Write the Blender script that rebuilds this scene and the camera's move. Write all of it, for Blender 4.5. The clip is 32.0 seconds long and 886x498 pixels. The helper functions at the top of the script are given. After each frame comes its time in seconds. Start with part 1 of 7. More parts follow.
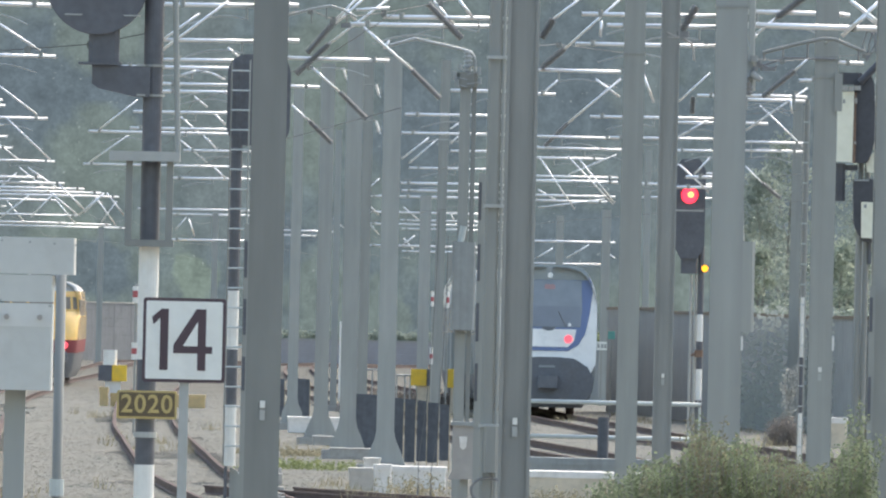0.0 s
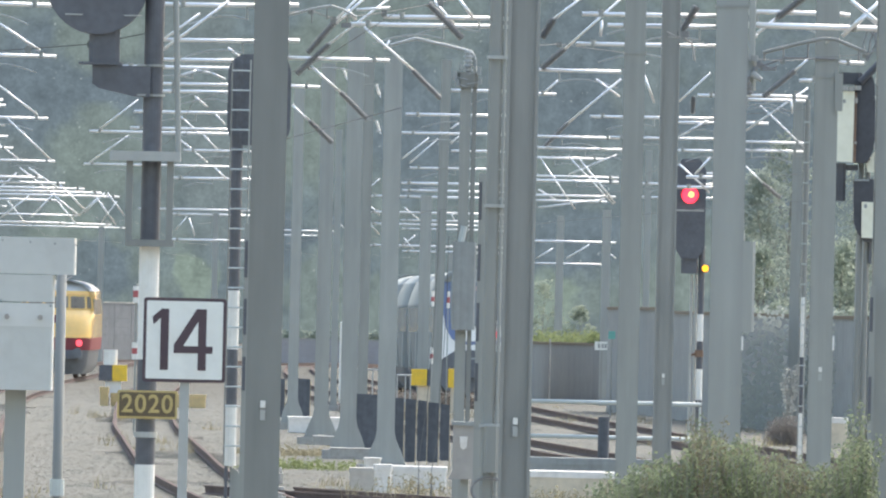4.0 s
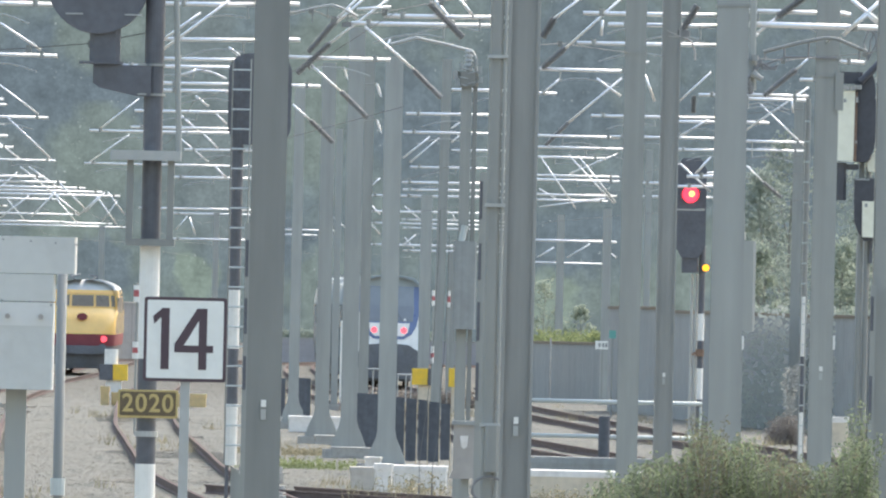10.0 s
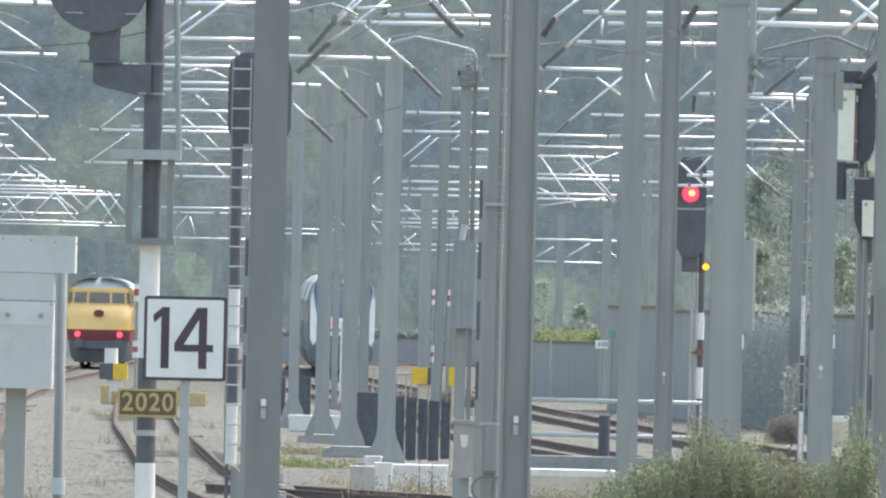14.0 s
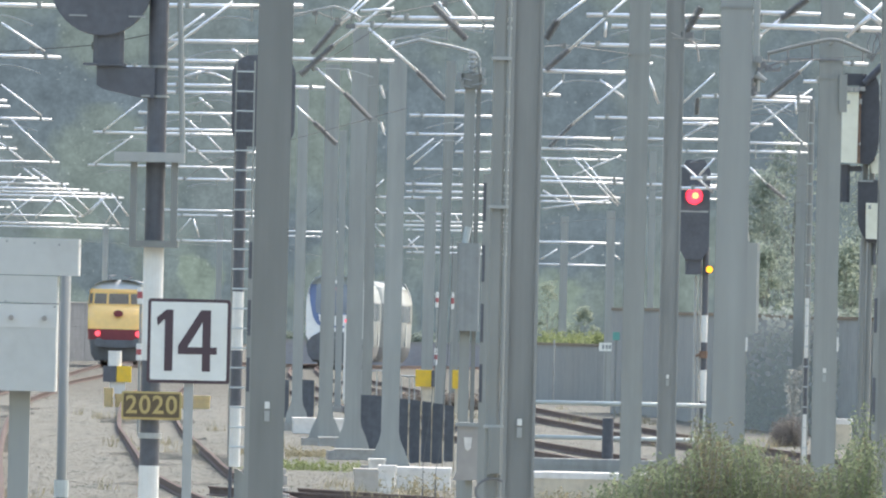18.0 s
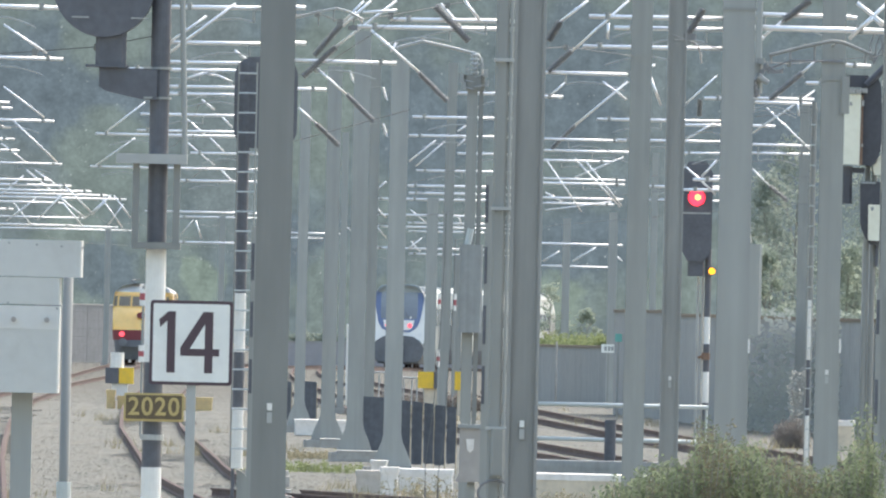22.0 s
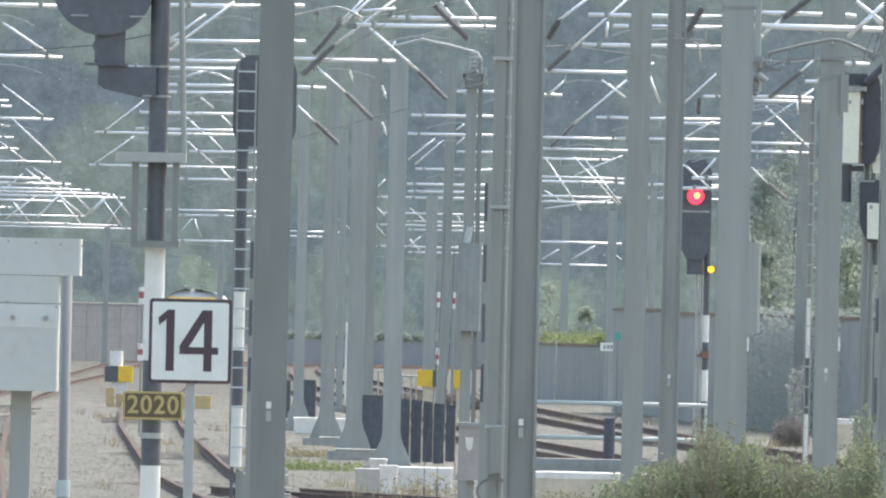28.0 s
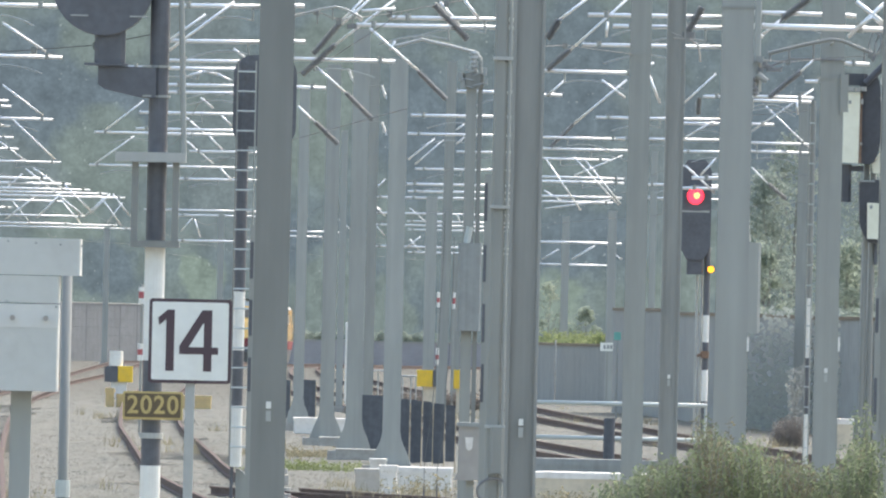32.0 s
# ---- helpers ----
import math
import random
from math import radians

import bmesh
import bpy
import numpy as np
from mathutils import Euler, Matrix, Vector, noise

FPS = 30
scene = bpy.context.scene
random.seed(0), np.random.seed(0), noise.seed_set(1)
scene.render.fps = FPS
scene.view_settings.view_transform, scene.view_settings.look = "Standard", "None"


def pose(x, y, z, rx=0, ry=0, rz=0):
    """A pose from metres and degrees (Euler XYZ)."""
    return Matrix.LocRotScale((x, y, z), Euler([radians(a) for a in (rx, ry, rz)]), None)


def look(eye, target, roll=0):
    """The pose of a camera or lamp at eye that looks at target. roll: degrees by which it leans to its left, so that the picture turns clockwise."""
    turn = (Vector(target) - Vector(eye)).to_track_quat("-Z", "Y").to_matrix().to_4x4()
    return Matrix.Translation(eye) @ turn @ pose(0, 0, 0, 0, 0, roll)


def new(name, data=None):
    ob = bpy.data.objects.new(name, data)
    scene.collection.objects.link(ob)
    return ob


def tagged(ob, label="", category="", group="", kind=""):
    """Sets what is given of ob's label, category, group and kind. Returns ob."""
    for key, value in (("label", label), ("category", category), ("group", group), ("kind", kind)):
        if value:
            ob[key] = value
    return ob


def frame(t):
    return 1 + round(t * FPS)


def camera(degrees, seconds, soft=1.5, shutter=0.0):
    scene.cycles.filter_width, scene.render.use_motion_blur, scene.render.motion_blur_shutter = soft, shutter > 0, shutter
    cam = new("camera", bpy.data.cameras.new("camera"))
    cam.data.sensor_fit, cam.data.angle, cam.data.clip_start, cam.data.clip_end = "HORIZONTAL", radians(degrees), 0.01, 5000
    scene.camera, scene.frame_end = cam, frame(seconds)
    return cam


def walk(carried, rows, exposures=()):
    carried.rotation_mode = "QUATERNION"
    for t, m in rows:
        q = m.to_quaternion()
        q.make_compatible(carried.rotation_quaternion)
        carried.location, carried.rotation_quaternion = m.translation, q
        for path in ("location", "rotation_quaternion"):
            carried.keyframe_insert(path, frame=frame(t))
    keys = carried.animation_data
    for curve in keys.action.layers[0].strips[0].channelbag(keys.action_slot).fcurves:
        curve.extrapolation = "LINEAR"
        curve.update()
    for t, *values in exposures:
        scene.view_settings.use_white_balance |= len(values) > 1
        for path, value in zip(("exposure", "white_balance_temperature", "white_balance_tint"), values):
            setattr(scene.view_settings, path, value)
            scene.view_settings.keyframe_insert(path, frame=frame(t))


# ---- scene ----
cam = camera(2.7, 32.0, soft=2.15)

# The camera stands still on a high tripod and is nudged a little by the wind.
EYE = (0.0, 0.0, 3.07)


def aim(dx, dz):
    """Camera pose: aimed at a point a kilometre down the line, shifted sideways and up by metres."""
    return look(EYE, (dx, 1000.0, 3.07 + 3.095 + dz), 1.3)


walk(cam, [
    (0, aim(0.327, -0.095)),
    (0.5, aim(0.328, -0.137)),
    (1, aim(0.351, -0.112)),
    (1.5, aim(0.327, -0.119)),
    (2, aim(0.279, -0.096)),
    (2.5, aim(0.303, -0.095)),
    (3, aim(0.327, -0.095)),
    (3.5, aim(0.327, -0.101)),
    (5.5, aim(0.195, -0.098)),
    (6, aim(0.267, -0.114)),
    (6.5, aim(0.280, -0.138)),
    (7, aim(0.262, -0.138)),
    (7.5, aim(0.237, -0.097)),
    (8, aim(0.225, -0.097)),
    (8.5, aim(0.255, -0.120)),
    (9, aim(0.256, -0.139)),
    (9.5, aim(0.250, -0.139)),
    (10, aim(0.274, -0.138)),
    (10.5, aim(0.256, -0.139)),
    (11, aim(0.256, -0.145)),
    (11.5, aim(0.238, -0.151)),
    (12, aim(0.280, -0.138)),
    (12.5, aim(0.281, -0.210)),
    (13, aim(0.313, -0.282)),
    (13.5, aim(0.281, -0.198)),
    (14, aim(0.275, -0.186)),
    (14.5, aim(0.371, -0.184)),
    (16.5, aim(0.337, -0.257)),
    (17, aim(0.332, -0.047)),
    (17.5, aim(0.368, -0.334)),
    (18, aim(0.079, -0.052)),
    (18.5, aim(0.092, -0.058)),
    (19, aim(0.207, -0.098)),
    (19.5, aim(0.077, -0.227)),
    (20, aim(0.039, -0.414)),
    (20.5, aim(-0.218, 0.085)),
    (21, aim(-0.100, 0.154)),
    (21.5, aim(-0.037, 0.023)),
    (22, aim(-0.049, 0.035)),
    (22.5, aim(0.005, 0.060)),
    (23, aim(-0.061, 0.059)),
    (23.5, aim(-0.037, 0.035)),
    (24, aim(0.041, 0.031)),
    (24.5, aim(-0.049, 0.035)),
    (25, aim(-0.000, 0.012)),
    (25.5, aim(-0.080, 0.094)),
    (27.5, aim(-0.098, 0.076)),
    (28, aim(0.001, -0.054)),
    (28.5, aim(0.019, -0.024)),
    (29, aim(-0.000, 0.000)),
    (29.5, aim(0.037, -0.053)),
    (30, aim(0.043, -0.029)),
    (30.5, aim(0.018, 0.000)),
    (31, aim(0.043, -0.041)),
    (31.5, aim(0.061, -0.047)),
    (32, aim(0.007, -0.054)),
], [(0, 1.07), (1, 1.16), (3, 1.25), (32, 1.25)])

# ---- light: bright overcast, a veiled high sun ahead of the camera ----
world = bpy.data.worlds.new("sky")
scene.world = world
world.use_nodes = True
wn = world.node_tree.nodes
sky = wn.new("ShaderNodeTexSky")
sky.sky_type = "NISHITA"
sky.sun_disc = False
sky.sun_elevation = radians(52)
sky.sun_rotation = radians(38)
sky.air_density, sky.dust_density, sky.ozone_density = 1.6, 4.0, 1.0
world.node_tree.links.new(sky.outputs[0], wn["Background"].inputs[0])
wn["Background"].inputs[1].default_value = 0.15
sun = new("sun", bpy.data.lights.new("sun", "SUN"))
sun.data.energy, sun.data.angle, sun.data.color = 1.15, radians(25), (1.0, 0.97, 0.92)
sun.matrix_world = look((390, 500, 810), (0, 0, 0))


# ---- materials ----
def mat(name, color, rough=0.6, metal=0.0, vary=0.15, scale=6.0, bump=0.0, dirt=None, dirt_amount=0.35, stretch=(1, 1, 1), spec=0.5, streak=0.0):
    """Procedural surface: a base colour broken up at two scales, with optional dirt, rain streaks, fine relief and uneven gloss."""
    m = bpy.data.materials.new(name)
    m.use_nodes = True
    nt = m.node_tree
    nd, ln = nt.nodes, nt.links
    b = nd["Principled BSDF"]
    b.inputs["Roughness"].default_value = rough
    b.inputs["Metallic"].default_value = metal
    b.inputs["Specular IOR Level"].default_value = spec
    tc = nd.new("ShaderNodeTexCoord")
    mp = nd.new("ShaderNodeMapping")
    mp.inputs["Scale"].default_value = stretch
    ln.new(tc.outputs["Object"], mp.inputs["Vector"])
    info = nd.new("ShaderNodeObjectInfo")
    shift = nd.new("ShaderNodeVectorMath")
    shift.operation = "ADD"
    ln.new(mp.outputs[0], shift.inputs[0])
    ln.new(info.outputs["Location"], shift.inputs[1])
    big = nd.new("ShaderNodeTexNoise")
    big.inputs["Scale"].default_value = scale * 0.22
    big.inputs["Detail"].default_value = 4
    fine = nd.new("ShaderNodeTexNoise")
    fine.inputs["Scale"].default_value = scale * 3.0
    fine.inputs["Detail"].default_value = 5
    for n in (big, fine):
        ln.new(shift.outputs[0], n.inputs["Vector"])
    tone = nd.new("ShaderNodeMath")
    tone.operation = "ADD"
    ln.new(big.outputs[0], tone.inputs[0])
    ln.new(fine.outputs[0], tone.inputs[1])
    rnd = nd.new("ShaderNodeMapRange")
    rnd.inputs["From Min"].default_value, rnd.inputs["From Max"].default_value = 0.6, 1.4
    rnd.inputs["To Min"].default_value, rnd.inputs["To Max"].default_value = 1.0 - vary, 1.0 + vary
    ln.new(tone.outputs[0], rnd.inputs["Value"])
    mul = nd.new("ShaderNodeMix")
    mul.data_type, mul.blend_type = "RGBA", "MULTIPLY"
    mul.inputs[0].default_value = 1.0
    mul.inputs[6].default_value = (*color, 1)
    ln.new(rnd.outputs[0], mul.inputs[7])
    col = mul.outputs[2]
    if dirt:
        dn = nd.new("ShaderNodeTexNoise")
        dn.inputs["Scale"].default_value = scale * 0.7
        dn.inputs["Detail"].default_value = 8
        dn.inputs["Roughness"].default_value = 0.7
        ln.new(shift.outputs[0], dn.inputs["Vector"])
        dr = nd.new("ShaderNodeMapRange")
        dr.inputs["From Min"].default_value, dr.inputs["From Max"].default_value = 0.48, 0.68
        dr.inputs["To Max"].default_value = dirt_amount
        ln.new(dn.outputs[0], dr.inputs["Value"])
        mix = nd.new("ShaderNodeMix")
        mix.data_type = "RGBA"
        ln.new(dr.outputs[0], mix.inputs[0])
        ln.new(col, mix.inputs[6])
        mix.inputs[7].default_value = (*dirt, 1)
        col = mix.outputs[2]
    if streak:
        for stretch_z, scale_s, amount in ((0.015, 13.0, streak), (0.3, 7.0, streak * 0.7)):
            sm = nd.new("ShaderNodeMapping")
            sm.inputs["Scale"].default_value = (1, 1, stretch_z)
            ln.new(tc.outputs["Object"], sm.inputs["Vector"])
            sv = nd.new("ShaderNodeVectorMath")
            sv.operation = "ADD"
            ln.new(sm.outputs[0], sv.inputs[0])
            ln.new(info.outputs["Location"], sv.inputs[1])
            sn = nd.new("ShaderNodeTexNoise")
            sn.inputs["Scale"].default_value, sn.inputs["Detail"].default_value = scale_s, 4
            ln.new(sv.outputs[0], sn.inputs["Vector"])
            sr = nd.new("ShaderNodeMapRange")
            sr.inputs["From Min"].default_value, sr.inputs["From Max"].default_value = 0.3, 0.7
            sr.inputs["To Min"].default_value, sr.inputs["To Max"].default_value = 1.0 - amount, 1.0 + amount
            ln.new(sn.outputs[0], sr.inputs["Value"])
            sx = nd.new("ShaderNodeMix")
            sx.data_type, sx.blend_type = "RGBA", "MULTIPLY"
            sx.inputs[0].default_value = 1.0
            ln.new(col, sx.inputs[6])
            ln.new(sr.outputs[0], sx.inputs[7])
            col = sx.outputs[2]
    ln.new(col, b.inputs["Base Color"])
    rr = nd.new("ShaderNodeMapRange")
    rr.inputs["To Min"].default_value, rr.inputs["To Max"].default_value = max(0.03, rough - 0.1), min(1.0, rough + 0.1)
    ln.new(fine.outputs[0], rr.inputs["Value"])
    ln.new(rr.outputs[0], b.inputs["Roughness"])
    if bump:
        bp = nd.new("ShaderNodeBump")
        bp.inputs["Strength"].default_value = bump
        bp.inputs["Distance"].default_value = 0.02
        ln.new(fine.outputs[0], bp.inputs["Height"])
        ln.new(bp.outputs[0], b.inputs["Normal"])
    return m


def glow(name, color, strength):
    m = bpy.data.materials.new(name)
    m.use_nodes = True
    b = m.node_tree.nodes["Principled BSDF"]
    b.inputs["Base Color"].default_value = (*color, 1)
    b.inputs["Emission Color"].default_value = (*color, 1)
    b.inputs["Emission Strength"].default_value = strength
    return m


def leafy(name, dark, light, scale=1.5, thin=0.42):
    """Foliage: colour varies from clump to clump, a little light passes through."""
    m = bpy.data.materials.new(name)
    m.use_nodes = True
    nd, ln = m.node_tree.nodes, m.node_tree.links
    b = nd["Principled BSDF"]
    b.inputs["Roughness"].default_value = 0.65
    b.inputs["Specular IOR Level"].default_value = 0.1
    geo = nd.new("ShaderNodeNewGeometry")
    noi = nd.new("ShaderNodeTexNoise")
    noi.inputs["Scale"].default_value = scale
    noi.inputs["Detail"].default_value = 3
    ln.new(geo.outputs["Position"], noi.inputs["Vector"])
    add = nd.new("ShaderNodeMath")
    add.operation = "MULTIPLY_ADD"
    ln.new(geo.outputs["Random Per Island"], add.inputs[0])
    add.inputs[1].default_value = 0.5
    ln.new(noi.outputs[0], add.inputs[2])
    ramp = nd.new("ShaderNodeValToRGB")
    ramp.color_ramp.elements[0].position, ramp.color_ramp.elements[0].color = 0.35, (*dark, 1)
    ramp.color_ramp.elements[1].position, ramp.color_ramp.elements[1].color = 0.95, (*light, 1)
    ln.new(add.outputs[0], ramp.inputs[0])
    ln.new(ramp.outputs[0], b.inputs["Base Color"])
    tr = nd.new("ShaderNodeBsdfTranslucent")
    ln.new(ramp.outputs[0], tr.inputs["Color"])
    ms = nd.new("ShaderNodeMixShader")
    ms.inputs[0].default_value = thin
    ln.new(b.outputs[0], ms.inputs[1])
    ln.new(tr.outputs[0], ms.inputs[2])
    ln.new(ms.outputs[0], nd["Material Output"].inputs["Surface"])
    return m


M_STEEL_DARK = mat("weathered_steel", (0.245, 0.25, 0.236), 0.65, 0.0, 0.12, 2.0, 0.0, (0.195, 0.198, 0.192), 0.4, (1, 1, 0.15), 0.4, streak=0.05)
M_STEEL_WORN = mat("worn_grey_steel", (0.30, 0.302, 0.285), 0.65, 0.0, 0.12, 2.0, 0.0, (0.235, 0.236, 0.226), 0.45, (1, 1, 0.15), 0.4, streak=0.06)
M_STEEL = mat("galvanised_steel", (0.308, 0.316, 0.296), 0.6, 0.0, 0.12, 2.0, 0.0, (0.245, 0.252, 0.247), 0.4, (1, 1, 0.15), 0.45, streak=0.055)
# Pale steel near by; on far masts its paleness stands in for haze.
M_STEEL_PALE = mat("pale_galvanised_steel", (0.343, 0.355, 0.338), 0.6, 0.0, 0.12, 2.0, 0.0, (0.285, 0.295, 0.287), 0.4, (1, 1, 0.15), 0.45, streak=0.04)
M_TUBE = mat("bright_aluminium_tube", (0.82, 0.82, 0.83), 0.32, 0.85, 0.08, 5.0)
M_INSUL = mat("dark_insulator", (0.205, 0.205, 0.21), 0.4, 0.0, 0.2, 8.0)
# Black lifted to dark grey, with haze put into the colour.
M_BLACK = mat("black_signal_paint", (0.112, 0.117, 0.134), 0.55, 0.0, 0.25, 6.0, 0.0, (0.075, 0.072, 0.078), 0.4)
M_BLACK_DEEP = mat("deep_black_signal_paint", (0.07, 0.073, 0.086), 0.6, 0.0, 0.25, 6.0, 0.0, (0.05, 0.05, 0.055), 0.4)
M_TEAL = mat("teal_enamel", (0.16, 0.42, 0.36), 0.5, 0.0, 0.08, 5.0)
M_RUSTY = mat("rusty_clamp", (0.23, 0.155, 0.115), 0.8, 0.0, 0.3, 9.0, 0.2, (0.16, 0.105, 0.085), 0.5, spec=0.1)
M_CREAM = mat("yellowed_white_panel", (0.78, 0.77, 0.64), 0.5, 0.0, 0.06, 5.0, 0.0, (0.6, 0.57, 0.42), 0.3)
M_WHITE = mat("white_paint", (0.78, 0.77, 0.73), 0.5, 0.0, 0.06, 5.0, 0.0, (0.5, 0.48, 0.43), 0.3)
M_SIGN = mat("white_sign_enamel", (0.79, 0.795, 0.755), 0.35, 0.0, 0.05, 4.0, 0.0, (0.55, 0.53, 0.5), 0.25)
M_CABINET = mat("light_grey_cabinet_paint", (0.565, 0.57, 0.545), 0.6, 0.0, 0.06, 3.0, 0.0, (0.40, 0.385, 0.36), 0.35, spec=0.4)
M_CABINET_RAIL = mat("pale_cabinet_strip", (0.645, 0.645, 0.62), 0.6, 0.0, 0.06, 4.0, 0.0, (0.48, 0.46, 0.43), 0.35, spec=0.4)
M_GREYBOX = mat("grey_enclosure", (0.31, 0.325, 0.32), 0.7, 0.0, 0.12, 3.0, 0.0, (0.25, 0.25, 0.24), 0.45, spec=0.3, streak=0.08)
M_BROWNBOX = mat("taupe_relay_box", (0.40, 0.375, 0.35), 0.7, 0.0, 0.12, 4.0, 0.0, (0.3, 0.275, 0.25), 0.4, spec=0.25)
M_YELLOW = mat("yellow_paint", (0.85, 0.55, 0.05), 0.5, 0.0, 0.12, 5.0, 0.0, (0.5, 0.36, 0.12), 0.35)
M_PLATE = mat("brown_number_plate", (0.135, 0.10, 0.058), 0.55, 0.0, 0.15, 8.0)
M_PLATE_Y = mat("faded_yellow_enamel", (0.53, 0.41, 0.17), 0.5, 0.0, 0.12, 8.0)
M_GLYPH = mat("dark_sign_lettering", (0.078, 0.05, 0.062), 0.5, 0.0, 0.1, 6.0)
M_RED = mat("red_paint", (0.40, 0.10, 0.11), 0.5, 0.0, 0.1, 5.0)
M_CONCRETE = mat("weathered_concrete", (0.37, 0.365, 0.345), 0.9, 0.0, 0.15, 4.0, 0.4, (0.25, 0.24, 0.22), 0.5)
M_PALECON = mat("pale_concrete", (0.80, 0.765, 0.72), 0.85, 0.0, 0.1, 3.0, 0.3, (0.42, 0.39, 0.34), 0.45)
M_BEIGE = mat("beige_concrete", (0.50, 0.465, 0.42), 0.9, 0.0, 0.12, 3.0, 0.3, (0.36, 0.33, 0.29), 0.5)
M_TAN = mat("sandy_concrete", (0.66, 0.575, 0.45), 0.9, 0.0, 0.12, 3.0, 0.3, (0.36, 0.32, 0.25), 0.5)
M_RUST = mat("rusty_rail_steel", (0.158, 0.128, 0.12), 0.85, 0.0, 0.3, 5.0, 0.2, (0.125, 0.098, 0.09), 0.5, spec=0.05)
M_RAILTOP = mat("worn_rail_head", (0.14, 0.11, 0.102), 0.9, 0.0, 0.2, 5.0, spec=0.05)
M_SLEEPER = mat("concrete_sleeper", (0.28, 0.265, 0.235), 0.95, 0.0, 0.2, 4.0, 0.3, spec=0.0)
M_BALLAST = mat("ballast_bed", (0.212, 0.21, 0.188), 0.95, 0.0, 0.25, 9.0, 0.3, (0.18, 0.165, 0.14), 0.6, spec=0.0)
M_PANEL = mat("grey_barrier_panel", (0.235, 0.24, 0.25), 0.9, 0.0, 0.12, 1.5, 0.2, (0.19, 0.195, 0.2), 0.5, spec=0.15, streak=0.07)
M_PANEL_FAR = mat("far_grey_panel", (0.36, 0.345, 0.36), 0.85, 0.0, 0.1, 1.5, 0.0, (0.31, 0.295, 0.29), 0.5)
M_PANEL_MID = mat("dull_grey_panel", (0.30, 0.312, 0.308), 0.9, 0.0, 0.12, 0.8, 0.0, (0.335, 0.332, 0.322), 0.6, spec=0.2, streak=0.08)
M_PANEL_TOP = mat("brown_capping", (0.20, 0.16, 0.12), 0.85, 0.0, 0.2, 3.0)
M_TARBOARD = mat("blue_black_board", (0.108, 0.116, 0.132), 0.85, 0.0, 0.25, 3.0, spec=0.2, streak=0.08)
M_CABLE = mat("overhead_wire", (0.13, 0.128, 0.13), 0.7, 0.0, 0.1, 5.0)
M_PIPE = mat("dull_grey_pipe", (0.42, 0.43, 0.42), 0.5, 0.2, 0.1, 5.0)
M_GUARD = mat("galvanised_guard_rail", (0.48, 0.52, 0.515), 0.55, 0.2, 0.08, 4.0)
G_RED = glow("lit_red_lamp", (1.0, 0.03, 0.06), 1.5)
G_REDCORE = glow("lit_red_lamp_core", (1.0, 0.42, 0.12), 1.4)
G_AMBER = glow("lit_amber_lamp", (1.0, 0.40, 0.02), 0.95)
G_TAIL = glow("lit_tail_lamp", (1.0, 0.09, 0.12), 0.7)
M_LEAF = leafy("bush_leaves", (0.188, 0.222, 0.14), (0.226, 0.268, 0.166), 9.0, 0.65)
# Haze is put into these leaves as a paler, greyer green.
M_LEAF_MID = leafy("hazed_tree_leaves", (0.222, 0.26, 0.23), (0.275, 0.318, 0.278), 0.5, 0.55)
M_SCRUB = leafy("brown_scrub", (0.15, 0.13, 0.115), (0.29, 0.26, 0.23), 0.8)
M_GRASS = leafy("rank_grass", (0.15, 0.18, 0.08), (0.30, 0.34, 0.17), 0.8)
M_DRY = leafy("dry_weeds", (0.2, 0.182, 0.12), (0.36, 0.33, 0.235), 1.2)
M_BARK = mat("bark", (0.21, 0.205, 0.185), 0.9, 0.0, 0.3, 4.0, 0.3)


def darken_far(m, y0, y1):
    """Makes the base colour gradually darker from y0 to y1 down the line."""
    nd, ln = m.node_tree.nodes, m.node_tree.links
    slot = nd["Principled BSDF"].inputs["Base Color"]
    source = slot.links[0].from_socket
    geo = nd.new("ShaderNodeNewGeometry")
    sep = nd.new("ShaderNodeSeparateXYZ")
    ln.new(geo.outputs["Position"], sep.inputs[0])
    far = nd.new("ShaderNodeMapRange")
    far.inputs["From Min"].default_value, far.inputs["From Max"].default_value = y0, y1
    ln.new(sep.outputs["Y"], far.inputs["Value"])
    mix = nd.new("ShaderNodeMix")
    mix.data_type, mix.blend_type = "RGBA", "MULTIPLY"
    ln.new(far.outputs[0], mix.inputs[0])
    ln.new(source, mix.inputs[6])
    mix.inputs[7].default_value = (0.80, 0.79, 0.78, 1)
    ln.new(mix.outputs[2], slot)


darken_far(M_BALLAST, 560.0, 720.0)


# ---- mesh helpers ----
def part(name, bm, material, parent=None, label="", smooth=False):
    me = bpy.data.meshes.new(name)
    bm.to_mesh(me)
    bm.free()
    me.materials.append(material)
    if smooth:
        me.polygons.foreach_set("use_smooth", [True] * len(me.polygons))
    ob = new(name, me)
    if parent:
        ob.parent = parent
    if label:
        tagged(ob, label)
    return ob


def root(name, x, y, z, label, category, group="", turn=0.0):
    ob = new(name)
    ob.matrix_world = pose(x, y, z, 0, 0, turn)
    ob.empty_display_size = 0.3
    return tagged(ob, label, category, group)


def quad_faces(bm, a, b):
    n = len(a)
    for i in range(n):
        bm.faces.new((a[i], a[(i + 1) % n], b[(i + 1) % n], b[i]))


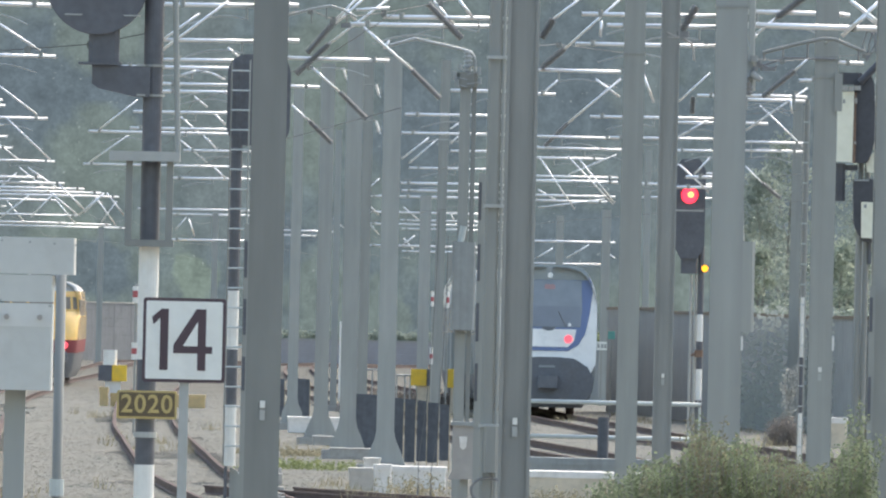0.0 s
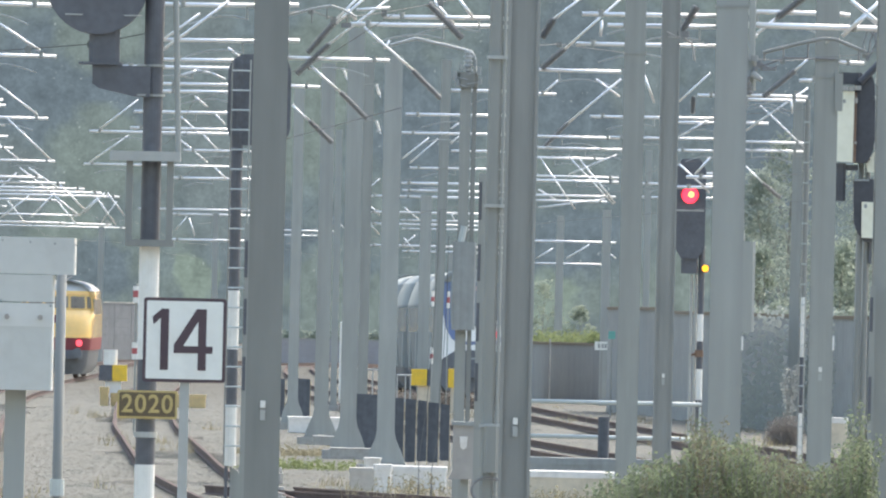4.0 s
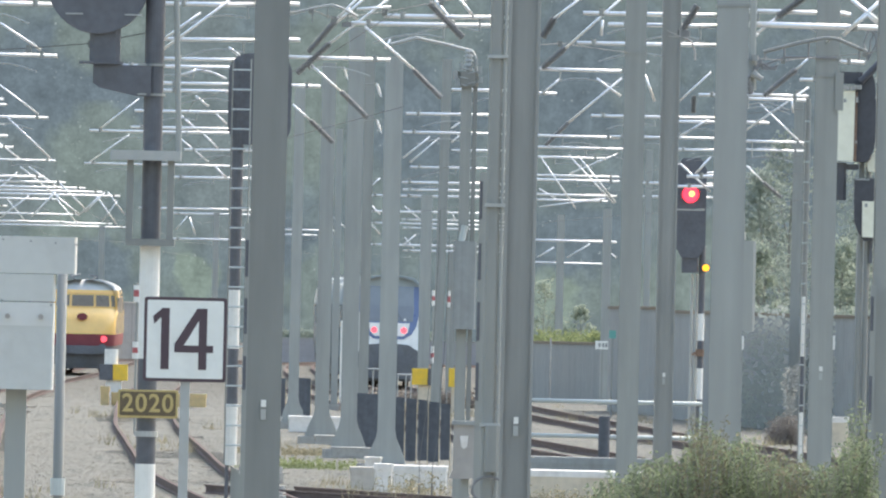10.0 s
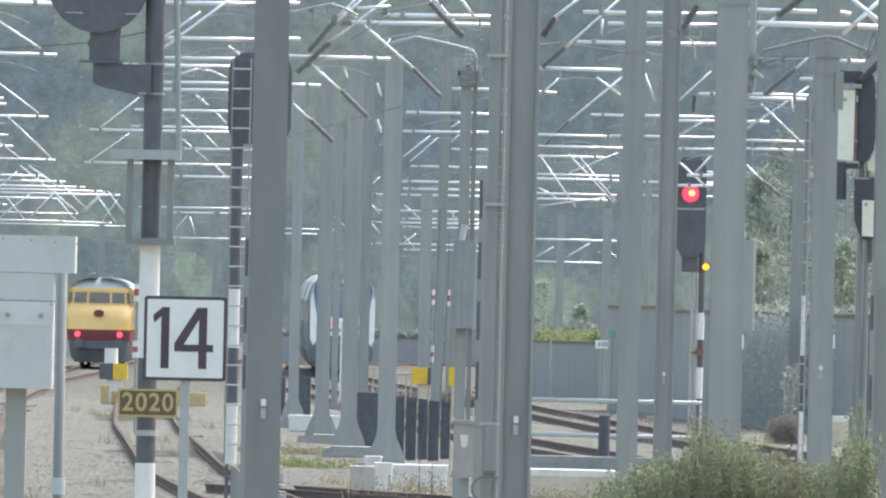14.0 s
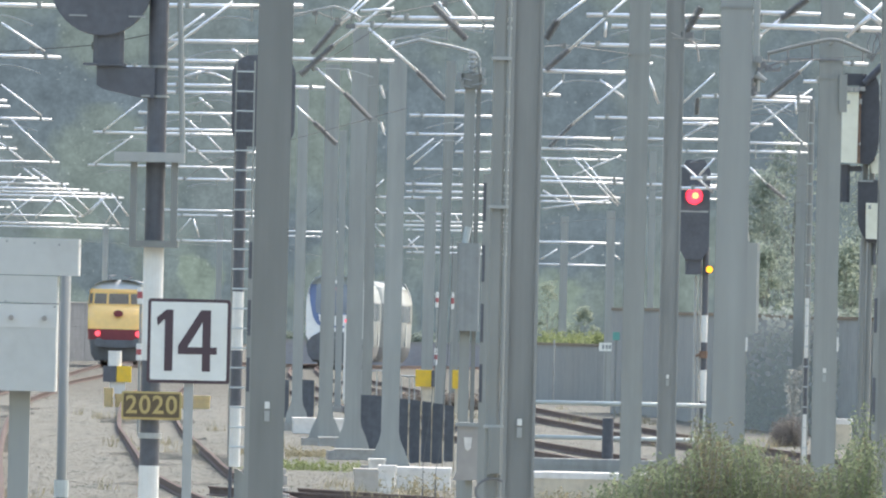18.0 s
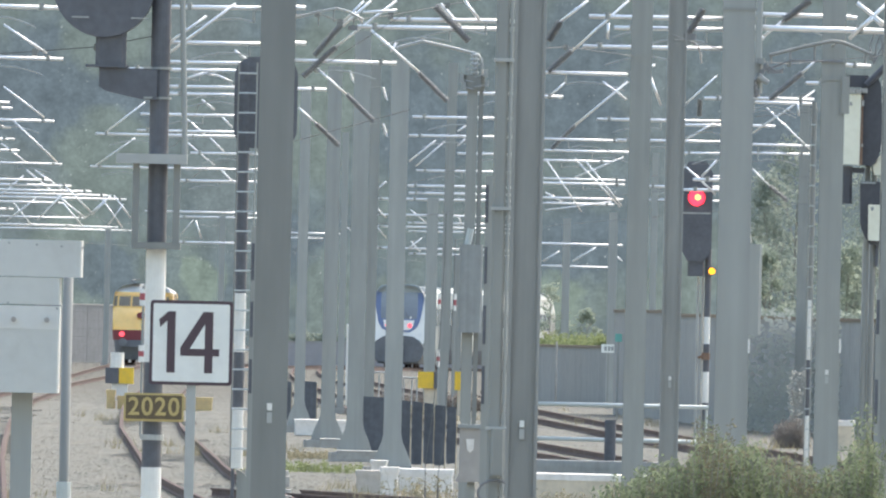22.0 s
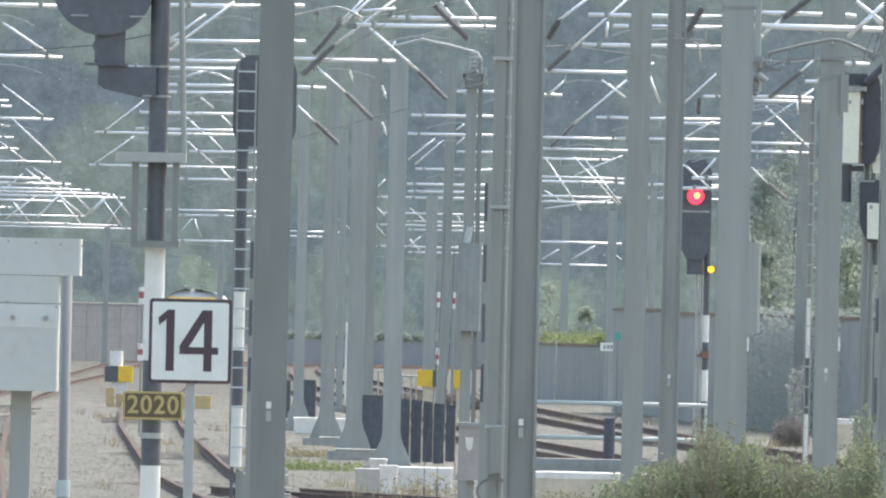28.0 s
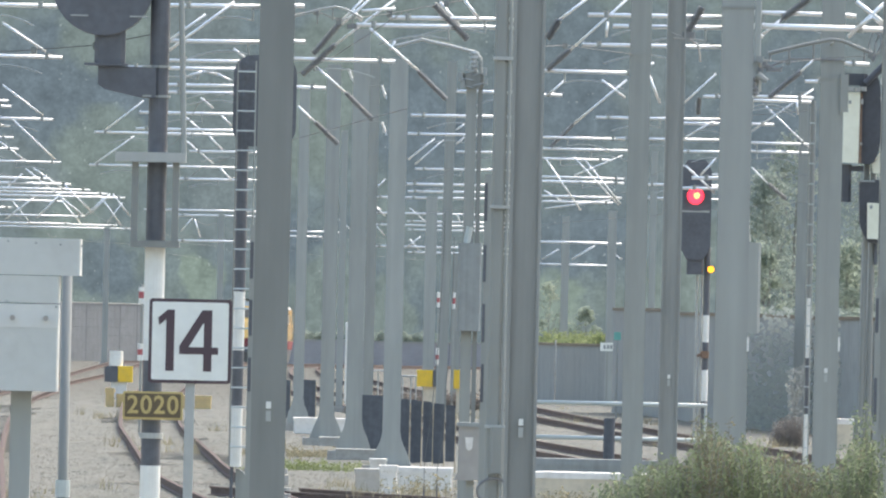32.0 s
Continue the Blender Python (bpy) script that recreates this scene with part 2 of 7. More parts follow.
def box(bm, x0, x1, y0, y1, z0, z1, chamfer=0.0):
    """A box; with chamfer its upright edges are cut."""
    if chamfer:
        c = chamfer
        pts = [(x0 + c, y0), (x1 - c, y0), (x1, y0 + c), (x1, y1 - c), (x1 - c, y1), (x0 + c, y1), (x0, y1 - c), (x0, y0 + c)]
    else:
        pts = [(x0, y0), (x1, y0), (x1, y1), (x0, y1)]
    lo = [bm.verts.new((x, y, z0)) for x, y in pts]
    hi = [bm.verts.new((x, y, z1)) for x, y in pts]
    quad_faces(bm, lo, hi)
    bm.faces.new(hi)
    bm.faces.new(lo[::-1])
    return bm


def tube(bm, p, q, r, n=8, r2=None):
    """A capped round bar from p to q."""
    p, q = Vector(p), Vector(q)
    turn = (q - p).to_track_quat("Z", "Y")
    rings = []
    for at, rad in ((p, r), (q, r if r2 is None else r2)):
        rings.append([bm.verts.new(at + turn @ Vector((rad * math.cos(2 * math.pi * i / n), rad * math.sin(2 * math.pi * i / n), 0))) for i in range(n)])
    quad_faces(bm, *rings)
    bm.faces.new(rings[1])
    bm.faces.new(rings[0][::-1])
    return bm


def bent(bm, pts, r, n=8):
    for a, b in zip(pts, pts[1:]):
        tube(bm, a, b, r, n)
    return bm


def slab(bm, outline, y0, y1):
    """An upright plate: an outline in x and z, thick from y0 to y1."""
    a = [bm.verts.new((x, y0, z)) for x, z in outline]
    b = [bm.verts.new((x, y1, z)) for x, z in outline]
    quad_faces(bm, b, a)
    bm.faces.new(a)
    bm.faces.new(b[::-1])
    return bm


def ribbed(bm, p, q, r, sheds):
    """An insulator: a rod with sheds along it."""
    p, q = Vector(p), Vector(q)
    d = (q - p).normalized()
    u = d.orthogonal().normalized()
    v = d.cross(u)
    steps = [(0.0, 0.55)]
    for i in range(sheds):
        steps += [((i + 0.25) / sheds, 0.6), ((i + 0.35) / sheds, 1.0), ((i + 0.75) / sheds, 0.85), ((i + 0.8) / sheds, 0.6)]
    steps.append((1.0, 0.55))
    last = None
    for f, s in steps:
        c = p.lerp(q, f)
        ring = [bm.verts.new(c + (u * math.cos(k * math.pi / 4) + v * math.sin(k * math.pi / 4)) * r * s) for k in range(8)]
        if last:
            quad_faces(bm, last, ring)
        else:
            bm.faces.new(ring[::-1])
        last = ring
    bm.faces.new(last)
    return bm


def h_section(bm, w, deep, z0, z1, tf=0.017, tw=0.012, web=False):
    """A rolled H section standing upright, flanges facing along y, or along x with its web in view."""
    a, b, t = (deep / 2, w / 2, tw / 2) if web else (w / 2, deep / 2, tw / 2)
    pts = [(-a, -b), (a, -b), (a, -b + tf), (t, -b + tf), (t, b - tf), (a, b - tf), (a, b), (-a, b), (-a, b - tf), (-t, b - tf), (-t, -b + tf), (-a, -b + tf)]
    if web:
        pts = [(-y, x) for x, y in pts]
    lo = [bm.verts.new((x, y, z0)) for x, y in pts]
    hi = [bm.verts.new((x, y, z1)) for x, y in pts]
    quad_faces(bm, lo, hi)
    bm.faces.new(hi)
    bm.faces.new(lo[::-1])
    return bm


def rounded(x0, x1, z0, z1, r, steps=4):
    """A rectangle's outline with round corners."""
    out = []
    for cx, cz, a0 in ((x1 - r, z0 + r, -90), (x1 - r, z1 - r, 0), (x0 + r, z1 - r, 90), (x0 + r, z0 + r, 180)):
        for i in range(steps + 1):
            a = radians(a0 + 90 * i / steps)
            out.append((cx + r * math.cos(a), cz + r * math.sin(a)))
    return out


def glide(pts, y):
    """A smooth line x(y) through support points."""
    n = len(pts)
    i = 0
    while i < n - 2 and y > pts[i + 1][0]:
        i += 1
    (y0, x0), (y1, x1) = pts[i], pts[i + 1]

    def slope(k):
        lo, hi = max(k - 1, 0), min(k + 1, n - 1)
        return (pts[hi][1] - pts[lo][1]) / (pts[hi][0] - pts[lo][0])
    h = y1 - y0
    t = (y - y0) / h
    m0, m1 = slope(i) * h, slope(i + 1) * h
    return (2 * t**3 - 3 * t**2 + 1) * x0 + (t**3 - 2 * t**2 + t) * m0 + (-2 * t**3 + 3 * t**2) * x1 + (t**3 - t**2) * m1


LEVELS = [(480, 0.0), (560, 0.03), (620, -0.02), (690, -0.13), (740, -0.11), (790, -0.06), (830, 0.04), (880, 0.12), (950, -0.02), (1008, -0.15), (1065, -0.5), (1110, -0.88), (1180, -1.0), (1250, -1.0), (1400, -1.0)]


def level(y):
    """Height of the rails: nearly flat, a slight dip and hump, then falling gently beyond 960 m."""
    if y < 480 or y > 1250:
        return 0.0 if y < 480 else -1.0
    return glide(LEVELS, y)


GROUND = -0.165


# ---- the lines on which the trains run ----
LINE_EAST = [(185.3, 18.5), (296.4, 12.2), (400.2, 7.9), (537.3, 3.25), (592.9, 1.9), (648.4, 0.34), (705.9, -1.25), (761.5, -2.9), (809.6, -4.2), (850.4, -4.82), (880, -4.92), (906.5, -4.54), (940.3, -3.31), (983.0, -0.63), (1011.4, 2.44), (1038.3, 6.43), (1065.7, 10.92), (1106.0, 18.05), (1232.2, 39.12), (1454.6, 86.36)]
LINE_WEST = [(166.7, -4.6), (296.4, -7.6), (392.0, -9.85), (501.0, -12.1), (578.0, -13.2), (653.0, -14.0), (707.7, -14.85), (752.2, -14.85), (774.4, -14.76), (811.5, -14.74), (863.4, -14.64), (924.5, -14.46), (1007.9, -13.4), (1074.6, -11.45), (1111.6, -8.5), (1167.2, -3.6), (1296.9, 7), (1482.2, 27)]
LINE_SIDING = [(185.3, 1.2), (259.4, -1.6), (333.5, -4.25), (381.7, -5.36), (411.3, -6.0), (468.7, -7.2), (611.4, -9.3), (778.1, -10.6), (1037.5, -9.4), (1259.8, -2)]
LINE_CROSS = [(240.8, 14.0), (268.6, 7.2), (292.7, 1.6), (315, -3.6), (342.7, -7.2), (398.3, -11)]
LINE_INNER = [(185.3, 11.6), (240.0, 9.5), (300.0, 7.3), (340.0, 5.65), (384.0, 3.85), (404.0, 2.95), (440.0, 1.4), (500.0, -0.7), (611.4, -3.0), (741.1, -5.8), (833.7, -7.4), (926.3, -7.0), (1037.5, -2.6), (1185.7, 11)]


# ---- ground: one sheet to the horizon ----
def ground_height(x, y):
    bumps = 0.03 * noise.noise((x * 0.35, y * 0.027, 0.0)) + 0.018 * noise.noise((x * 1.3, y * 0.11, 5.0))
    return GROUND + level(y) + bumps


def make_ground():
    xs = sorted(set([-1500, -600, -250, -120, -60] + [i * 0.4 for i in range(-75, 76)] + [60, 120, 250, 600, 1500]))
    ys = [-200, -60, 0, 40] + [80 + i * 7.5 for i in range(27)] + [282.5 + i * 3.5 for i in range(256)] + [1180, 1300, 1500, 2000, 3000, 4800]
    verts = [(x, y, ground_height(x, y)) for y in ys for x in xs]
    n = len(xs)
    faces = [(j * n + i, j * n + i + 1, (j + 1) * n + i + 1, (j + 1) * n + i) for j in range(len(ys) - 1) for i in range(n - 1)]
    me = bpy.data.meshes.new("ground")
    me.from_pydata(verts, [], faces)
    me.materials.append(M_BALLAST)
    tagged(new("ground", me), "grey-brown ballast and soil of the rail yard", "ground", kind="structure")


make_ground()


# ---- overhead line masts ----
def foundation(parent, w, z0=-0.35, z1=0.02):
    bm = bmesh.new()
    box(bm, -w, w, -w, w, z0, z1, 0.06)
    part("foundation", bm, M_CONCRETE, parent)


def mast_base(parent, w, deep):
    """Base plate with bolts."""
    bm = bmesh.new()
    box(bm, -w * 0.95, w * 0.95, -deep * 0.95, deep * 0.95, 0.02, 0.05)
    part("base_plate", bm, M_STEEL, parent)
    for sx in (-1, 1):
        bm = bmesh.new()
        tube(bm, (sx * w * 0.75, -deep * 0.75, 0.05), (sx * w * 0.75, -deep * 0.75, 0.13), 0.02, 6)
        part("anchor_bolt", bm, M_STEEL, parent)


def arm_mast(x, y, end_x, z, ties=()):
    """A mast of the overhead line with one cantilever tube; ties: inclined tubes (x, z, x, z, dark) that belong to it."""
    z0 = level(y)
    mast = root("overhead_mast", x, y, z0, "galvanised steel overhead line mast with one bright tube cantilever", "mast", "overhead line masts")
    w = 0.22 if y < 610 else 0.26
    bm = bmesh.new()
    h_section(bm, w, w, 0.03, z - z0 + 1.9)
    # posts beyond 480 m take paler steel in place of haze
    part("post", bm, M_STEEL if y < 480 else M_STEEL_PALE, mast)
    foundation(mast, 0.4)
    mast_base(mast, w * 0.6, w * 0.6)
    r = 0.028 if y < 560 else 0.038
    reach, h = end_x - x, z - z0
    way = 1 if reach > 0 else -1
    bm = bmesh.new()
    tube(bm, (0, 0.0, h), (reach, 0, h - 0.01), r)
    arm = part("cantilever_tube", bm, M_TUBE, mast, smooth=True)
    bm = bmesh.new()
    tube(bm, (reach - way * 0.24, 0, h - r * 1.6), (reach - way * 0.24, 0, h + r * 1.8), r * 1.35)
    part("clamp", bm, M_STEEL, arm)
    if 200 < y < 620 and abs(reach) > 1.1:
        # arched registration tube and its drop bracket below the cantilever
        x1, run = reach - way * 0.32, min(0.95, abs(reach) * 0.55)
        bm = bmesh.new()
        bent(bm, [(x1 - way * run * f, -0.03, h - 0.27 + 0.13 * math.sin(f * 2.4)) for f in (0, 0.12, 0.3, 0.5, 0.75, 1.0)], r * 0.42, 6)
        part("registration_tube", bm, M_PIPE, arm)
        bm = bmesh.new()
        tube(bm, (x1 - way * run, 0, h), (x1 - way * run, -0.03, h - 0.19), r * 0.6, 6)
        part("drop_bracket", bm, M_STEEL, arm)
    for xa, za, xb, zb, dark in ties:
        bm = bmesh.new()
        a, b = (xa - x, -0.06, za - z0), (xb - x, -0.06, zb - z0)
        if dark:
            ribbed(bm, a, b, r * 2.1, 16)
            part("tie_insulator", bm, M_INSUL, arm)
        else:
            tube(bm, a, b, r * 0.68)
            part("tie_tube", bm, M_TUBE, arm, smooth=True)


arm_mast(-6.37, 246.7, -5.11, 6.90)
arm_mast(-7.73, 299.3, -6.13, 6.90, [(-7.09, 7.42, -6.39, 6.98, 0)])
arm_mast(-10.43, 404.0, -8.43, 6.90, [(-9.54, 7.61, -8.65, 6.97, 0), (-9.31, 6.88, -8.35, 6.01, 0)])
arm_mast(-13.72, 531.7, -10.86, 6.90, [(-12.59, 7.44, -11.86, 6.91, 0)])
arm_mast(-9.49, 367.7, -8.56, 6.90)
arm_mast(-9.77, 378.5, -8.75, 6.90)
arm_mast(-10.87, 421.0, -9.75, 6.90)
arm_mast(-11.67, 452.2, -10.39, 6.90)
arm_mast(-12.56, 486.4, -11.04, 6.90)
arm_mast(-15.65, 606.1, -12.73, 6.90)
arm_mast(-16.36, 633.8, -12.60, 6.90, [(-12.79, 6.86, -11.91, 6.02, 0)])
arm_mast(-17.15, 664.2, -12.50, 6.90, [(-14.51, 7.61, -13.46, 6.90, 0)])
arm_mast(-17.73, 686.8, -12.30, 6.90, [(-15.32, 7.76, -14.16, 6.86, 0), (-14.16, 6.86, -13.11, 6.05, 0), (-14.86, 5.95, -14.02, 6.86, 0), (-16.23, 6.81, -15.42, 7.55, 0), (-12.91, 6.16, -12.20, 6.90, 0)])
arm_mast(-18.35, 710.8, -12.05, 6.90, [(-16.56, 5.98, -15.47, 6.86, 0), (-12.17, 5.83, -12.95, 6.88, 0), (-12.52, 7.04, -11.86, 6.20, 0)])
arm_mast(-19.27, 746.4, -15.16, 6.90, [(-15.16, 6.90, -14.35, 5.97, 0)])
arm_mast(-20.86, 807.9, -18.54, 6.90)
arm_mast(-22.74, 881.1, -16.82, 6.90, [(-16.82, 6.90, -15.86, 7.85, 0)])
arm_mast(-25.10, 972.3, -19.28, 6.90, [(-22.38, 8.09, -21.33, 6.85, 0)])
arm_mast(-25.32, 980.8, -17.03, 6.90, [(-17.54, 7.01, -16.77, 8.11, 0)])
arm_mast(-26.42, 1023.6, -17.00, 6.90)
arm_mast(-2.23, 243.6, -3.61, 6.90, [(-3.62, 6.29, -2.77, 6.95, 0)])
arm_mast(-2.53, 277.0, -4.14, 6.90, [(-4.12, 6.88, -3.57, 7.29, 0)])
arm_mast(-2.74, 299.8, -4.43, 6.90, [(-3.41, 7.10, -3.19, 6.94, 0)])
arm_mast(-2.83, 309.9, -5.37, 6.90, [(-4.29, 6.76, -4.03, 6.85, 0), (-4.03, 6.85, -3.78, 6.81, 0)])
arm_mast(-3.05, 333.7, -4.99, 6.90, [(-4.07, 7.10, -3.82, 6.99, 0)])
arm_mast(-3.16, 345.4, -5.16, 6.90)
arm_mast(-3.51, 384.0, -6.26, 6.90, [(-5.02, 7.22, -4.75, 7.01, 0)])
arm_mast(-3.95, 431.9, -8.06, 6.90, [(-7.81, 6.94, -6.94, 7.64, 0), (-5.96, 7.27, -5.54, 6.92, 0)])
arm_mast(-3.85, 421.0, -6.94, 6.90, [(-5.05, 7.25, -4.79, 7.00, 0)])
arm_mast(-4.40, 481.2, -6.55, 6.90, [(-6.05, 7.29, -5.68, 6.93, 0)])
arm_mast(-4.92, 538.1, -10.18, 6.90, [(-10.02, 6.92, -8.90, 7.74, 0), (-7.44, 7.66, -6.62, 7.00, 0)])
arm_mast(-5.41, 591.6, -8.39, 6.90, [(-7.06, 7.25, -6.70, 6.90, 0)])
arm_mast(-7.28, 796.4, -12.70, 6.90)
arm_mast(-7.69, 841.8, -11.90, 6.90, [(-11.26, 6.76, -11.75, 6.14, 0)])
arm_mast(-6.66, 729.3, -10.35, 5.40, [(-9.65, 6.23, -9.41, 5.53, 0)])
arm_mast(-2.21, 242.0, -1.85, 6.90)
arm_mast(-2.51, 274.9, -2.08, 6.90)
arm_mast(-3.04, 333.3, -2.14, 6.90, [(-1.78, 6.81, -1.29, 6.34, 1), (-2.63, 6.56, -2.31, 6.28, 0), (-2.31, 6.28, -1.90, 5.90, 1)])
arm_mast(-2.69, 294.9, -0.81, 6.90, [(-0.83, 7.87, -1.77, 7.127, 0), (-1.77, 7.127, -2.274, 6.646, 1), (-1.343, 7.855, -1.655, 7.52, 0), (-1.655, 7.52, -2.104, 6.978, 1), (-2.05, 6.78, -1.58, 6.38, 0), (-0.82, 7.21, -0.90, 7.07, 0)])
arm_mast(-9.17, 1004.3, -5.51, 6.90, [(-5.59, 7.59, -4.82, 6.94, 0)])
arm_mast(-9.85, 1078.5, -6.95, 6.90)
arm_mast(1.01, 257.1, -1.26, 6.90, [(-1.07, 7.25, -1.45, 6.89, 0), (-1.07, 6.85, -0.39, 6.28, 0), (-0.12, 7.23, 0.17, 6.91, 0), (-1.18, 6.94, -1.30, 7.09, 0)])
arm_mast(0.98, 249.9, -0.78, 6.90, [(-0.19, 7.08, 0.27, 6.62, 1), (0.20, 7.16, 0.41, 6.90, 0), (-1.15, 6.97, -0.70, 7.01, 0)])
arm_mast(1.31, 333.9, 0.18, 6.90, [(-0.51, 7.23, 0.00, 6.74, 1)])
arm_mast(1.49, 377.3, -0.70, 6.90)
arm_mast(1.65, 418.3, -0.84, 6.90, [(-0.82, 6.31, -0.23, 6.80, 0), (0.24, 7.00, 0.42, 7.13, 0), (0.25, 6.68, 0.42, 6.84, 0)])
arm_mast(1.83, 464.1, 0.28, 6.90)
arm_mast(2.07, 524.6, -0.82, 6.90, [(-0.83, 7.01, -0.05, 7.71, 0)])
arm_mast(2.33, 591.1, -1.18, 6.90)
arm_mast(2.48, 628.9, -1.22, 6.90)
arm_mast(2.62, 665.2, -1.32, 6.90)
arm_mast(3.35, 852.0, -1.67, 6.90, [(-1.55, 7.49, -0.85, 6.92, 0), (0.58, 7.28, 0.77, 6.90, 0)])
arm_mast(3.73, 946.7, -1.79, 6.90)
arm_mast(3.23, 819.4, -1.52, 5.40, [(-1.46, 5.97, -1.03, 5.48, 0)])
arm_mast(2.62, 666.4, -2.52, 6.90, [(-2.53, 7.10, -2.10, 7.51, 0)])
arm_mast(3.07, 780.8, -2.94, 6.90, [(-2.95, 7.27, -2.42, 6.75, 0)])
arm_mast(3.53, 895.8, -3.31, 6.90, [(-3.37, 7.01, -2.76, 6.35, 0)])
arm_mast(2.93, 744.0, -2.77, 5.40, [(-1.43, 5.36, -0.88, 5.82, 0)])
arm_mast(1.19, 302.6, 3.17, 6.90, [(1.98, 7.25, 1.61, 6.91, 1), (2.90, 6.78, 2.06, 6.05, 0), (2.49, 6.77, 2.88, 6.49, 0), (3.24, 6.91, 3.44, 6.41, 0), (3.00, 6.72, 3.13, 6.98, 0), (3.13, 6.98, 3.33, 7.06, 0)])
arm_mast(1.32, 336.4, 2.07, 6.90, [(1.82, 6.89, 2.10, 7.15, 0)])
arm_mast(1.65, 420.1, 4.00, 6.90)
arm_mast(1.77, 450.1, 4.76, 6.90, [(3.06, 7.50, 2.52, 6.94, 1)])
arm_mast(1.89, 479.5, 4.21, 6.90, [(2.57, 6.89, 3.49, 5.60, 0), (3.29, 6.95, 4.47, 5.74, 0), (3.55, 6.91, 4.51, 5.78, 0)])
arm_mast(2.15, 546.2, 5.22, 6.90, [(3.76, 6.95, 5.16, 7.57, 0)])
arm_mast(2.23, 565.6, 5.41, 6.90)
arm_mast(2.52, 639.7, 6.04, 6.90, [(3.41, 6.47, 5.67, 6.81, 0)])
arm_mast(2.64, 671.2, 6.03, 6.90, [(3.56, 7.29, 4.18, 6.94, 0)])
arm_mast(2.58, 655.9, 6.23, 5.40, [(3.46, 4.78, 4.04, 5.15, 0), (4.52, 4.81, 5.30, 5.30, 0)])
arm_mast(3.87, 983.3, 8.92, 5.40, [(8.99, 5.99, 9.35, 5.73, 0)])
arm_mast(4.81, 311.7, 4.10, 5.30, [(4.24, 5.33, 4.49, 5.62, 0)])
arm_mast(5.21, 337.9, 4.25, 5.30, [(4.32, 5.70, 4.86, 5.22, 0)])
arm_mast(3.76, 243.7, 1.81, 6.90, [(1.80, 7.10, 1.44, 6.81, 0), (1.44, 6.81, 1.29, 6.56, 1), (3.29, 7.02, 3.08, 6.65, 1)])
arm_mast(3.90, 252.9, 2.22, 6.90)
arm_mast(4.18, 271.3, 1.94, 6.90, [(2.59, 7.57, 1.78, 6.81, 0), (2.30, 7.23, 2.29, 7.00, 0)])
arm_mast(5.14, 333.1, 4.55, 6.90)
arm_mast(5.76, 373.5, 2.98, 6.90, [(4.72, 7.21, 5.35, 7.81, 0), (5.02, 7.33, 5.01, 6.99, 1)])
arm_mast(5.88, 381.5, 4.48, 6.90, [(4.78, 6.55, 5.46, 6.97, 0)])
arm_mast(6.44, 417.8, 3.79, 6.90)
arm_mast(6.91, 448.0, 5.55, 6.90)
arm_mast(8.77, 568.6, 6.04, 6.90)
arm_mast(9.82, 636.8, 6.77, 6.90, [(8.03, 8.06, 9.16, 7.09, 0)])
arm_mast(8.05, 522.2, 6.87, 6.90)
arm_mast(3.69, 239.3, 5.12, 6.90, [(4.26, 6.83, 3.97, 6.59, 0), (4.59, 7.09, 4.26, 6.83, 1)])
arm_mast(2.80, 181.8, 4.22, 5.85, [(3.94, 6.11, 4.23, 5.89, 0), (4.23, 6.11, 3.87, 5.76, 0), (2.99, 5.77, 3.05, 5.74, 0), (3.97, 5.86, 4.10, 5.97, 0), (4.10, 5.97, 4.20, 5.89, 0)])
arm_mast(5.12, 331.9, 6.48, 6.90, [(6.25, 7.36, 5.69, 6.88, 1), (5.38, 7.32, 5.52, 7.45, 0)])
arm_mast(5.21, 338.1, 6.60, 6.90, [(6.30, 6.91, 6.33, 6.66, 0)])
arm_mast(5.86, 380.0, 6.64, 6.90, [(7.42, 7.63, 6.18, 6.74, 0)])
arm_mast(6.51, 422.1, 8.27, 6.90)
arm_mast(6.85, 444.3, 8.64, 6.90, [(7.55, 7.97, 8.67, 6.95, 0), (7.25, 6.52, 7.66, 6.13, 0), (7.66, 6.13, 8.09, 5.78, 1)])
arm_mast(4.95, 240.1, 5.21, 6.90)
arm_mast(5.89, 285.6, 6.42, 6.90)
arm_mast(6.35, 308.1, 5.87, 6.90, [(6.00, 7.24, 5.80, 7.05, 0)])


